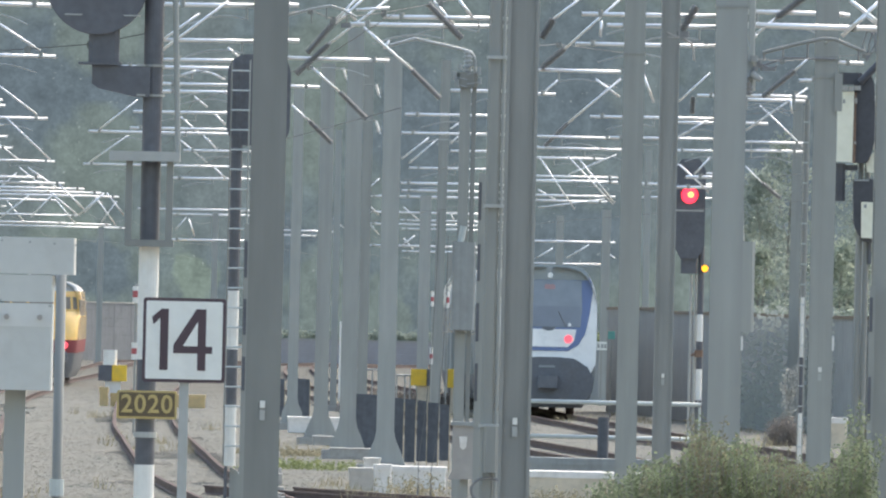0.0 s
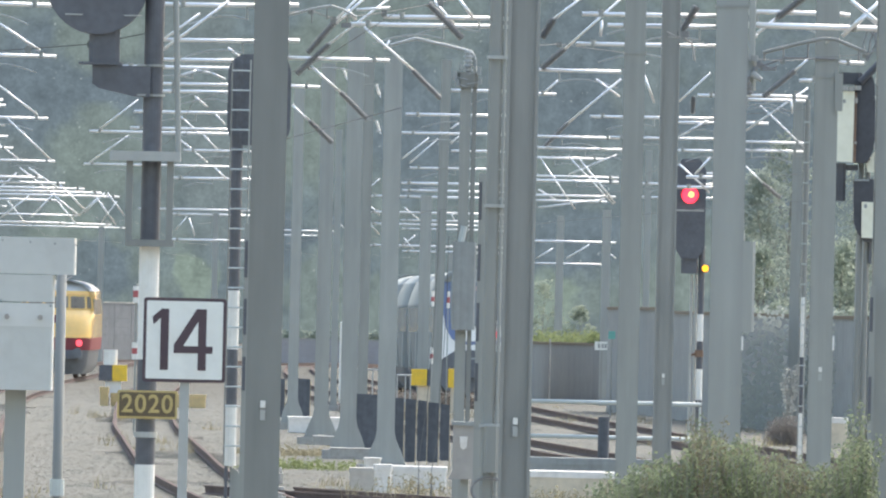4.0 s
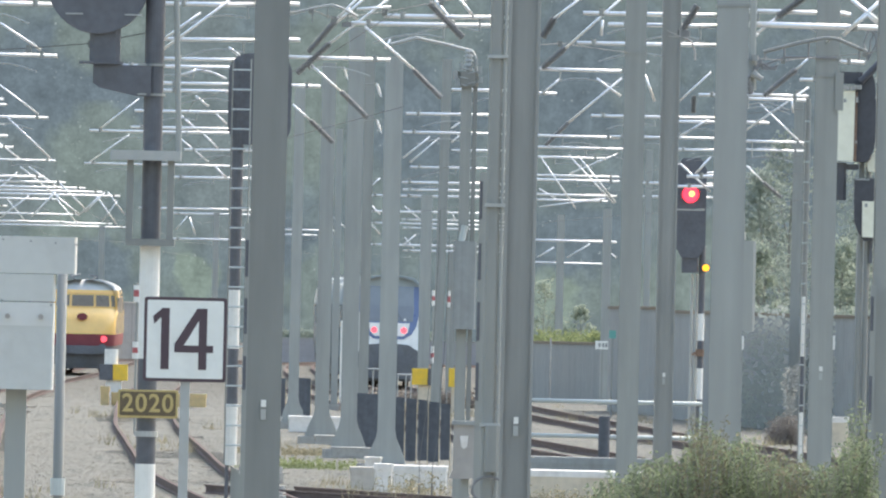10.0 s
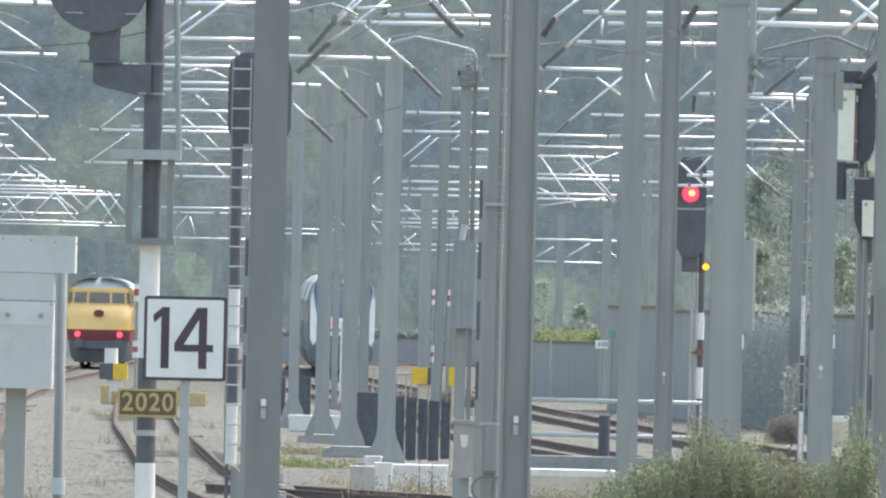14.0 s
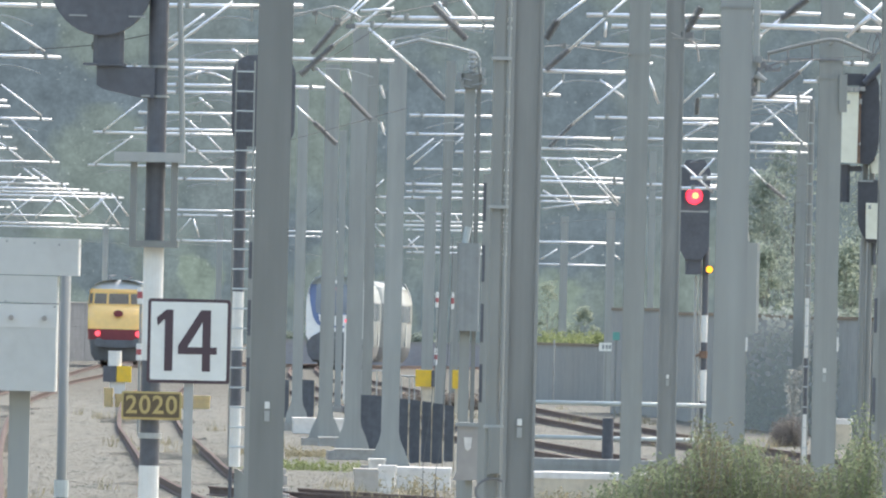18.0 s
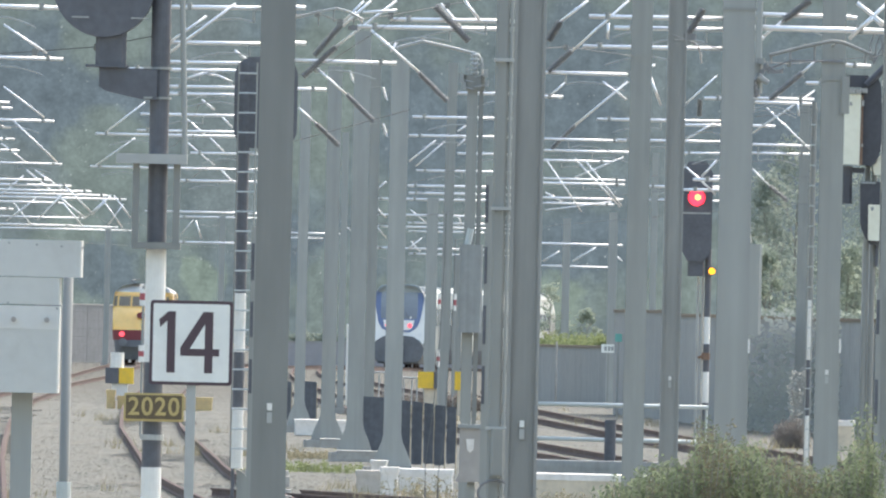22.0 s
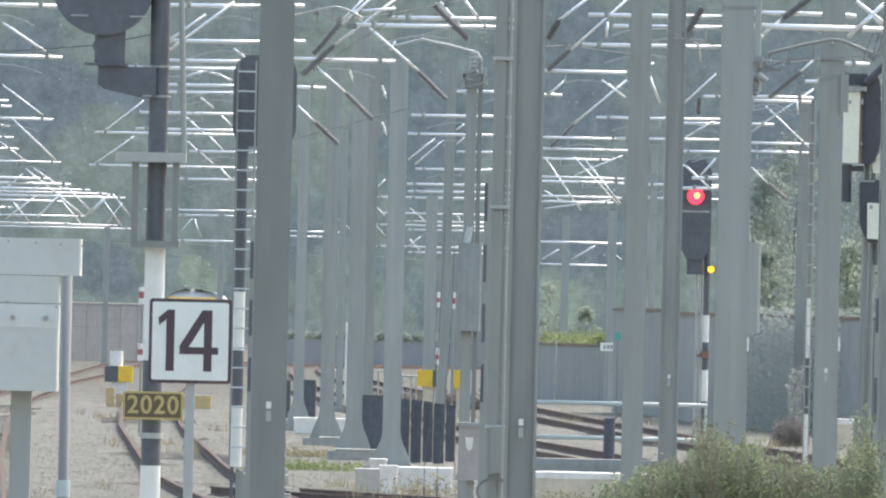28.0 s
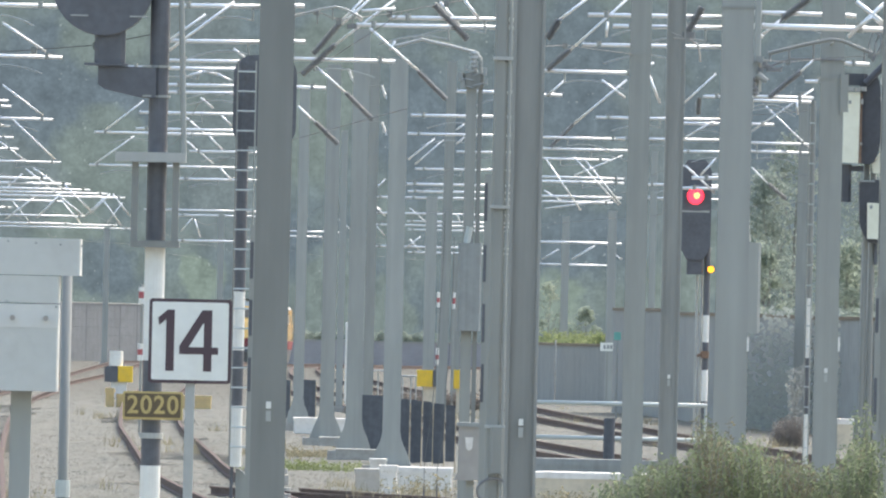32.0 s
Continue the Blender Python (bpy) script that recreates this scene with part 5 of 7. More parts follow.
banded_stake(-0.09, 515, -0.25, 3.469, 0.042, [(3.035, 3.174, M_WHITE), (3.174, 3.298, M_RED), (3.298, 3.453, M_WHITE), (1.455, 1.61, M_WHITE), (1.61, 1.734, M_RED), (1.734, 1.92, M_WHITE)])
banded_stake(0.333, 514, -0.25, 3.469, 0.042, [(3.0, 3.14, M_WHITE), (3.14, 3.3, M_RED), (3.3, 3.453, M_WHITE)])
banded_stake(-7.08, 444.6, -0.25, 3.428, 0.087, [(2.961, 3.094, M_WHITE), (3.094, 3.255, M_RED), (3.255, 3.361, M_WHITE), (1.624, 1.758, M_WHITE), (1.758, 1.891, M_RED), (1.891, 2.025, M_WHITE)])


# ---- guard rail ----
def guard_rail():
    d = 370.5
    x0, x1 = 1.806, 5.28
    g = root("guard_rail", x0, d, GROUND, "galvanised two-tube guard rail beside the tracks", "railing")
    for u, v in ((0, 1.225), (0, 0.54)):
        bm = bmesh.new()
        tube(bm, (0, 0, v - GROUND), (x1 - x0, 0, v - GROUND), 0.045, 10)
        part("tube_rail", bm, M_GUARD, g, smooth=True)
    for u in (3.811, 4.63, 5.247):
        bm = bmesh.new()
        tube(bm, (u - x0, 0.05, 0), (u - x0, 0.05, 1.225 - GROUND), 0.025, 8)
        part("rail_post", bm, M_GUARD, g)
    p = root("black_post", 3.326, 366.8, GROUND, "short thick black post by the guard rail", "post")
    bm = bmesh.new()
    tube(bm, (0, 0, 0), (0, 0, 0.961 - GROUND), 0.11, 14)
    part("body", bm, M_TARBOARD, p)


guard_rail()


# ---- noise barriers ----
def barrier(name, pts, z_top, label, bay=2.5, cap=M_PANEL_TOP, base=-0.6, panel=M_PANEL, posts=True, course=0.5):
    """A wall of panels between posts, along a polyline."""
    b = tagged(new(name), label, "wall", kind="structure")
    for (xa, ya), (xb, yb) in zip(pts, pts[1:]):
        run = math.hypot(xb - xa, yb - ya)
        n = max(1, round(run / bay))
        turn = math.degrees(math.atan2(yb - ya, xb - xa))
        for i in range(n):
            f = (i + 0.5) / n
            cx, cy = xa + (xb - xa) * f, ya + (yb - ya) * f
            z1 = z_top + level(cy)
            bm = bmesh.new()
            w = run / n
            zz = base + level(cy)
            while zz < z1 - 0.05:
                box(bm, -w / 2 + 0.004, w / 2 - 0.004, -0.05, 0.05, zz, min(zz + course - 0.005, z1 - 0.06))
                zz += course
            p = part("panel", bm, panel, b)
            p.matrix_local = pose(cx, cy, 0, 0, 0, turn)
            bm = bmesh.new()
            box(bm, -w / 2, w / 2, -0.09, 0.09, z1 - 0.06, z1 + 0.03)
            p = part("capping", bm, cap, b)
            p.matrix_local = pose(cx, cy, 0, 0, 0, turn)
            if not posts:
                continue
            bm = bmesh.new()
            box(bm, -w / 2 - 0.07, -w / 2 + 0.07, -0.065, 0.1, base + level(cy), z1 + 0.02)
            p = part("post", bm, panel, b)
            p.matrix_local = pose(cx, cy, 0, 0, 0, turn)
    return b


barrier("wall_east", [(12.277, 485.4), (10.486, 496.5), (8.77, 518.8), (6.72, 555.8)], 3.0, "grey concrete panel barrier with brown capping", 4.2, M_PANEL_TOP, -0.6, M_PANEL_MID, False, 4.0)
barrier("wall_link", [(6.925, 559.5), (5.451, 589.2)], 3.1, "dark grey concrete panel barrier with brown capping", 4.2, M_PANEL_TOP, -0.6, M_PANEL_MID, False, 4.0)
barrier("wall_middle", [(7.907, 639.2), (5.567, 657.7), (3.141, 689.2)], 1.93, "low grey panel wall overgrown behind", 2.2, M_PANEL_TOP, -0.6, M_PANEL_MID, False, 4.0)
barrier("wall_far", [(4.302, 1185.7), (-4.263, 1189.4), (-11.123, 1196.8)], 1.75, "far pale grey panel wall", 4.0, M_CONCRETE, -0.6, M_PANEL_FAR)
barrier("wall_west", [(-24.428, 1130.1), (-17.522, 1145), (-12.801, 1185.7)], 3.76, "long grey panel noise barrier", 2.5, M_CONCRETE, -1.2)


# ---- small signs ----
def teal_tag():
    x, y, z = 5.186, 552.1, 2.191
    t = root("marker_tag", x, y, level(y) - 0.25, "small teal enamel tag on a thin stake", "sign")
    zb = level(y) - 0.25
    bm = bmesh.new()
    box(bm, -0.1, 0.1, -0.02, 0.0, z - zb, z - zb + 0.232, 0.01)
    part("plate", bm, M_TEAL, t)
    bm = bmesh.new()
    box(bm, -0.025, 0.025, 0.002, 0.05, 0, z - zb + 0.232)
    part("stake", bm, M_STEEL, t)


teal_tag()

def small_sign(x, y, z, w, h, label):
    b = root("small_sign", x, y, z, label, "sign")
    bm = bmesh.new()
    slab(bm, rounded(-w / 2, w / 2, -h / 2, h / 2, 0.02, 2), -0.03, 0)
    part("plate", bm, M_SIGN, b)
    for k in (-0.28, -0.02, 0.2):
        bm = bmesh.new()
        box(bm, w * k, w * (k + 0.16), -0.036, -0.029, -h * 0.25, h * 0.25)
        part("dark_bar", bm, M_GREYBOX, b)
    bm = bmesh.new()
    box(bm, -0.03, 0.03, 0.001, 0.06, level(y) - 0.3 - z, h / 2)
    part("stake", bm, M_STEEL, b)


small_sign(5.584, 629.9, 1.832, 0.473, 0.284, "small white sign plate with grey marks before the wall")
for u, v in ((6.034, 2.449), (7.827, 2.489)):
    t = root("marker_tag", u, 370.5, v, "small upright white tag on a stake", "tag", "white tags")
    bm = bmesh.new()
    box(bm, -0.039, 0.039, -0.02, 0.0, -0.134, 0.145)
    part("plate", bm, M_WHITE, t)
    bm = bmesh.new()
    box(bm, -0.02, 0.02, 0.001, 0.04, -0.3 - v, 0.1)
    part("stake", bm, M_STEEL, t)


# ---- overhead wires ----
def wire(line, side, z, y0, y1, name="contact_wire"):
    w = tagged(new(name), "thin dark overhead wire above the track", "wire", "overhead wires")
    bm = bmesh.new()
    step = 56
    pts = []
    y = y0
    while y <= y1:
        sag = 0.0 if z < 6 else 0.35 * abs(math.sin(y / 112 * math.pi))
        pts.append((glide(line, y) + side, y, z - sag + level(y)))
        y += step / 2
    bm.free()
    cu = bpy.data.curves.new("strand", "CURVE")
    cu.dimensions, cu.bevel_depth, cu.bevel_resolution = "3D", 0.005, 1
    sp = cu.splines.new("POLY")
    sp.points.add(len(pts) - 1)
    for q, p in zip(sp.points, pts):
        q.co = (*p, 1)
    cu.materials.append(M_CABLE)
    new("strand", cu).parent = w


def span_wire(pts):
    """A cross-span wire between masts, with a small clamp at each bend."""
    w = tagged(new("span_wire"), "thin dark cross-span wire between the masts", "wire", "overhead wires")
    for a, b in zip(pts, pts[1:]):
        bm = bmesh.new()
        tube(bm, a, b, 0.0034, 6)
        part("strand", bm, M_CABLE, w)
    for a in pts[1:-1]:
        bm = bmesh.new()
        box(bm, a[0] - 0.02, a[0] + 0.02, a[1] - 0.02, a[1] + 0.02, a[2] - 0.03, a[2] + 0.02)
        part("wire_clamp", bm, M_STEEL_DARK, w)


span_wire([(-3.32, 129.688, 4.734), (-2.853, 129.688, 4.775), (-2.425, 129.688, 4.816), (-2.021, 129.688, 4.903)])
span_wire([(-1.236, 133.394, 5.103), (-0.949, 135.246, 5.171), (-0.796, 137.099, 5.138), (-0.432, 138.952, 5.224), (-0.016, 139.878, 5.324), (0.49, 140.804, 5.435)])
span_wire([(0.626, 140.804, 5.023), (1.042, 166.742, 5.41), (2.065, 209.354, 5.924)])
span_wire([(2.765, 231.586, 6.503), (2.607, 203.796, 6.021), (2.163, 144.51, 5.091)])
span_wire([(2.208, 144.51, 5.032), (3.192, 176.006, 5.428), (3.907, 194.532, 5.72), (3.666, 163.037, 5.329), (3.23, 137.099, 5.006)])

for line in (LINE_EAST, LINE_WEST, LINE_SIDING, LINE_INNER):
    wire(line, 0.1, 5.5, 231.6, 1037.5)
    wire(line, 0.0, 6.75, 231.6, 1037.5, "messenger_wire")


# ---- stakes and a short handrail among the far tracks ----
def stake(x, y, z0, z1, r, m, label):
    s = root("stake", x, y, z0, label, "stake")
    bm = bmesh.new()
    tube(bm, (0, 0, 0), (0, 0, z1 - z0), r, 8)
    part("shaft", bm, m, s)
    bm = bmesh.new()
    tube(bm, (0, 0, z1 - z0), (0, 0, z1 - z0 + r), r * 1.2, 8, r * 0.6)
    part("cap", bm, m, s)


stake(-3.067, 611.4, -0.25, 2.429, 0.04, M_WHITE, "thin white marker stake beside the track")
stake(3.964, 648.4, -0.25, 1.969, 0.033, M_CONCRETE, "thin pale stake before the low wall")


def hand_rail(x0, x1, y, z1):
    h = root("hand_rail", x0, y, -0.25, "short pale tube handrail beside the track", "railing")
    bm = bmesh.new()
    tube(bm, (0, 0, z1 + 0.25), (x1 - x0, 0, z1 + 0.25), 0.028, 8)
    part("tube_rail", bm, M_PIPE, h)
    for x in (0.02, (x1 - x0) * 0.6, x1 - x0 - 0.02):
        bm = bmesh.new()
        tube(bm, (x, 0.03, 0), (x, 0.03, z1 + 0.25), 0.022, 8)
        part("rail_post", bm, M_PIPE, h)


def hanging_cable(pts):
    c = tagged(new("hanging_cable"), "thin dark cable hanging loosely down to the trough", "cable", "hanging cables")
    bm = bmesh.new()
    bent(bm, [(px, 305.0, pz) for px, pz in pts], 0.0065, 6)
    part("strand", bm, M_CABLE, c)
    bm = bmesh.new()
    tube(bm, (pts[-1][0], 305.0, pts[-1][1] - 0.4), (pts[-1][0], 305.0, pts[-1][1]), 0.013, 8)
    part("end_sleeve", bm, M_BLACK, c)


hanging_cable([(0.025, 4.6), (0.015, 3.92), (-0.035, 2.5), (-0.12, 1.37), (-0.221, 0.56), (-0.22, 0.14)])
hanging_cable([(0.18, 4.2), (0.176, 3.28), (0.137, 2.18), (0.093, 1.7), (0.082, 0.95), (-0.015, 0.37), (-0.01, 0.16)])
hand_rail(-2.363, -1.569, 574.3, 1.056)
hand_rail(-1.135, -0.694, 565.1, 0.942)


# ---- vegetation ----
def leaf_cloud(verts, faces, rng, c, r, n, size, flat=1.0):
    """Adds n leaf blades round a centre, each two bent triangles."""
    for _ in range(n):
        v = Vector((rng.gauss(0, 1), rng.gauss(0, 1), rng.gauss(0, 1)))
        v.normalize()
        p = Vector(c) + Vector((v.x * r, v.y * r, v.z * r * flat)) * (rng.random() ** 0.4)
        a = Vector((rng.uniform(-1, 1), rng.uniform(-1, 1), rng.uniform(-0.8, 1))).normalized()
        b = a.orthogonal().normalized()
        b.rotate(Matrix.Rotation(rng.uniform(0, 6.28), 3, a))
        s = size * rng.uniform(0.6, 1.3)
        k = len(verts)
        verts.extend((p - a * s, p + b * s * 0.42, p + a * s, p - b * s * 0.42 + a.cross(b) * s * 0.2))
        faces.extend(((k, k + 1, k + 2), (k, k + 2, k + 3)))


def mesh_of(name, verts, faces, material, parent=None):
    me = bpy.data.meshes.new(name)
    me.from_pydata([tuple(v) for v in verts], [], faces)
    me.materials.append(material)
    ob = new(name, me)
    ob.parent = parent
    return ob


def tree(x, y, height, spread, leaf, rng, label, material, clumps=40, blades=60, loose=1.0):
    z0 = GROUND + level(y)
    t = root("tree", x, y, z0, label, "tree", "trees")
    bm = bmesh.new()
    tube(bm, (0, 0, -0.2), (0, 0, height * 0.45), height * 0.009, 8, height * 0.006)
    tube(bm, (0, 0, height * 0.45), (spread * 0.1, 0, height * 0.85), height * 0.006, 8, height * 0.003)
    for k in range(7):
        a = rng.uniform(0, 6.28)
        zb = height * rng.uniform(0.3, 0.7)
        tube(bm, (0, 0, zb), (math.cos(a) * spread * 0.6, math.sin(a) * spread * 0.6, zb + height * 0.2), height * 0.003, 5, height * 0.0015)
    part("trunk", bm, M_BARK, t)
    verts, faces = [], []
    for _ in range(clumps):
        a, h = rng.uniform(0, 6.28), rng.uniform(0.12, 1.0)
        w = spread * math.sqrt(max(0.05, 1 - (h * 1.5 - 0.55) ** 2)) * rng.random() ** 0.5
        leaf_cloud(verts, faces, rng, (math.cos(a) * w, math.sin(a) * w, h * height), spread * rng.uniform(0.16, 0.34) * loose, blades, leaf)
    mesh_of("crown", verts, faces, material, t)
    return t


rng = random.Random(7)
CROWNS = [(-40.2, 24.6, 6.3, 7.4, 0), (-34.3, 29.9, 5.1, 4.0, 2), (-34.1, 17.9, 5.4, 4.9, 2), (-43.7, 14.2, 5.1, 5.1, 1), (-34.1, 5.9, 3.4, 3.4, 0), (-25.2, 30.1, 4.6, 4.6, 1), (-24.6, 5.4, 2.3, 2.6, 3), (-20.9, 16.5, 5.1, 9.1, 1), (-13.0, 23.5, 4.0, 8.6, 2), (-10.9, 4.1, 4.0, 5.1, 2), (-5.1, 2.0, 2.6, 4.0, 2), (-2.7, 20.9, 4.0, 7.4, 0), (12.6, 26.9, 5.4, 8.6, 0), (13.5, 9.8, 4.6, 3.8, 0), (11.7, 3.5, 2.6, 3.4, 3), (20.7, 20.3, 3.4, 11.4, 1), (33.2, 23.4, 5.1, 6.9, 0), (40.6, 26.4, 3.4, 11.4, 1)]


def backdrop():
    """Distant wood far behind everything: a plain glowing sheet, haze put into its overlapping tree crowns."""
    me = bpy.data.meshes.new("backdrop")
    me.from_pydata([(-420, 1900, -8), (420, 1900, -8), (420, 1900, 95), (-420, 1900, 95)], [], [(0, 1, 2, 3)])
    m = bpy.data.materials.new("glowing_hazy_wood")
    m.use_nodes = True
    nd, ln = m.node_tree.nodes, m.node_tree.links
    geo = nd.new("ShaderNodeNewGeometry")
    flat = nd.new("ShaderNodeMapping")
    flat.inputs["Scale"].default_value = (1, 0, 1)
    ln.new(geo.outputs["Position"], flat.inputs["Vector"])

    def grain(scale, detail, rough=0.6):
        n = nd.new("ShaderNodeTexNoise")
        n.inputs["Scale"].default_value, n.inputs["Detail"].default_value, n.inputs["Roughness"].default_value = scale, detail, rough
        ln.new(flat.outputs[0], n.inputs["Vector"])
        return n

    def spread(socket, lo, hi, to_lo=0.0, to_hi=1.0):
        r = nd.new("ShaderNodeMapRange")
        r.inputs["From Min"].default_value, r.inputs["From Max"].default_value = lo, hi
        r.inputs["To Min"].default_value, r.inputs["To Max"].default_value = to_lo, to_hi
        ln.new(socket, r.inputs["Value"])
        return r.outputs[0]

    def blend(kind, fac, a, b):
        x = nd.new("ShaderNodeMix")
        x.data_type, x.blend_type = "RGBA", kind
        for slot, v in ((0, fac), (6, a), (7, b)):
            if isinstance(v, (int, float)):
                x.inputs[slot].default_value = v if slot == 0 else (v, v, v, 1)
            elif isinstance(v, tuple):
                x.inputs[slot].default_value = (*v, 1)
            else:
                ln.new(v, x.inputs[slot])
        return x.outputs[2]

    # ragged outlines: the plane is pushed about by two sizes of noise
    push = nd.new("ShaderNodeVectorMath")
    push.operation = "MULTIPLY_ADD"
    ln.new(grain(0.35, 5).outputs["Color"], push.inputs[0])
    push.inputs[1].default_value = (5.5, 0, 5.5)
    ln.new(flat.outputs[0], push.inputs[2])
    # crown tones hold the haze and are given off as glow
    hazy_tones = ((0.115, 0.150, 0.176), (0.146, 0.182, 0.193), (0.158, 0.200, 0.192), (0.187, 0.240, 0.208))
    col = blend("MIX", spread(grain(0.07, 4).outputs[0], 0.4, 0.62), hazy_tones[0], hazy_tones[2])
    for cx, cz, rx, rz, kind in CROWNS:
        off = nd.new("ShaderNodeVectorMath")
        off.operation = "SUBTRACT"
        ln.new(push.outputs[0], off.inputs[0])
        off.inputs[1].default_value = (cx + 2.7, 0, cz + 2.7)
        size = nd.new("ShaderNodeVectorMath")
        size.operation = "DIVIDE"
        ln.new(off.outputs[0], size.inputs[0])
        size.inputs[1].default_value = (rx, 1, rz)
        dist = nd.new("ShaderNodeVectorMath")
        dist.operation = "LENGTH"
        ln.new(size.outputs[0], dist.inputs[0])
        col = blend("MIX", spread(dist.outputs["Value"], 1.12, 0.8, 0.0, 0.85), col, hazy_tones[kind])
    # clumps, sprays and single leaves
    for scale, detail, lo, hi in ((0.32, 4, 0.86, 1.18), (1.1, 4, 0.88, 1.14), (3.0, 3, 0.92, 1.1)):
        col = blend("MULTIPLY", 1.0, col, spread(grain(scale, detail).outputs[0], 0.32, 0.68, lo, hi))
    # small gaps of sky between the leaves
    gap = nd.new("ShaderNodeMath")
    gap.operation = "MULTIPLY"
    ln.new(spread(grain(2.6, 2).outputs[0], 0.66, 0.74), gap.inputs[0])
    ln.new(spread(grain(0.21, 2).outputs[0], 0.48, 0.6), gap.inputs[1])
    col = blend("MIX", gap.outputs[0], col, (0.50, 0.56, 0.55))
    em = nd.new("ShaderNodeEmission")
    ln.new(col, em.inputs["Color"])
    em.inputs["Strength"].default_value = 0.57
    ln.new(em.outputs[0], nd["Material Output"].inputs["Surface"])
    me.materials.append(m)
    tagged(new("backdrop", me), "glowing backdrop sheet of hazy blue-green distant wood closing the view", "backdrop", kind="structure")


backdrop()

# The raised pale green stands in for haze over the saplings.
M_SHRUB = leafy("hazed_shrub_leaves", (0.275, 0.318, 0.262), (0.34, 0.384, 0.315), 0.9, 0.55)
for x, y, h, s, n in ((4.05, 713.3, 4.5, 0.55, 46), (4.45, 716.0, 3.5, 0.5, 36), (5.45, 713.3, 3.5, 0.45, 30), (5.05, 713.3, 3.0, 0.4, 26), (5.75, 716.0, 3.1, 0.35, 20)):
    tree(x, y, h, s, 0.08, rng, "feathery pale green sapling behind the low wall", M_SHRUB, int(n * 0.8), 26, 1.7)
for x, y, h, s, m in ((9.6, 552.0, 7.2, 1.05, M_LEAF_MID), (10.6, 570.0, 8.4, 1.1, M_LEAF_MID), (9.3, 545.0, 5.0, 0.75, M_SHRUB), (11.55, 540.0, 5.2, 0.8, M_SHRUB), (12.6, 560.0, 5.6, 0.7, M_LEAF_MID), (13.574, 592.9, 8.6, 1.3, M_LEAF_MID)):
    tree(x, y, h, s, 0.085, rng, "young broadleaf tree with light green leaves behind the wall", m, 80, 46, 1.6)


def hedge_strip(name, pts, z, height, material, n, size, label):
    verts, faces = [], []
    for _ in range(n):
        f = rng.random() * (len(pts) - 1)
        i = int(f)
        (xa, ya), (xb, yb) = pts[i], pts[i + 1]
        f -= i
        leaf_cloud(verts, faces, rng, (xa + (xb - xa) * f, ya + (yb - ya) * f + rng.uniform(0, 1.5), z + rng.random() ** 2 * height), rng.uniform(0.12, 0.3), 8, size)
    tagged(mesh_of(name, verts, faces, material), label, "grass", kind="stuff")


def wall_ivy(pts, n):
    """Ivy leaves lying on the barrier's face and spilling over its top, thick in places and thin in others."""
    verts, faces = [], []
    for _ in range(n):
        f = rng.random() * (len(pts) - 1)
        i = int(f)
        (xa, ya), (xb, yb) = pts[i], pts[i + 1]
        f -= i
        x, y, z = xa + (xb - xa) * f, ya + (yb - ya) * f - 0.25, rng.uniform(-0.1, 3.25)
        if rng.random() > 0.55 + 0.45 * noise.noise((x * 2.3, z * 0.8, 4.0)) or rng.random() < z * 0.24 or rng.random() < (9.1 - x) * 0.8:
            continue
        q = Euler((rng.uniform(-0.2, 0.15), rng.uniform(-3.1, 3.1), rng.uniform(-0.2, 0.2))).to_matrix()
        w = rng.uniform(0.03, 0.06)
        k = len(verts)
        c = Vector((x, y + rng.uniform(0.0, 0.14), z))
        verts.extend(c + q @ Vector(v) for v in ((0, 0, -w * 1.2), (w, 0.02, 0), (0, 0, w * 1.2), (-w, 0.02, 0)))
        faces.append((k, k + 1, k + 2, k + 3))
    tagged(mesh_of("wall_ivy", verts, faces, M_GREY_IVY), "pale grey-green ivy and creepers over the barrier", "ivy", kind="stuff")


M_GREY_IVY = leafy("grey_ivy_leaves", (0.36, 0.385, 0.365), (0.405, 0.432, 0.40), 0.9, 0.3)
M_BROWN_HEAP = leafy("brown_bramble", (0.17, 0.158, 0.148), (0.2, 0.187, 0.175), 0.9, 0.4)
hedge_strip("bank_grass", [(6.551, 665.1), (5.558, 668.8), (3.115, 698.5)], 1.72, 0.42, M_GRASS, 700, 0.08, "bright rank grass along the top of the wall")
wall_ivy([(10.5, 494.0), (9.35, 506.5), (8.6, 516.8), (8.2, 522.5)], 8500)
hedge_strip("wall_scrub", [(8.772, 524.3), (12.216, 492.8)], 2.85, 0.3, M_LEAF_MID, 320, 0.07, "dry grass along the barrier top")
hedge_strip("bramble_heap", [(8.3, 461.0), (8.6, 460.0), (8.92, 460.0)], -0.14, 0.56, M_BROWN_HEAP, 700, 0.035, "low heap of brown brambles before the barrier")
hedge_strip("brown_scrub", [(-2.407, 585.5), (1.418, 581.7)], -0.2, 0.5, M_SCRUB, 800, 0.07, "dull brown scrub among the far tracks")
hedge_strip("far_grass", [(-11.241, 1204.2), (-0.022, 1200.5)], 0.75, 0.45, M_LEAF_MID, 500, 0.14, "pale grass behind the far wall")


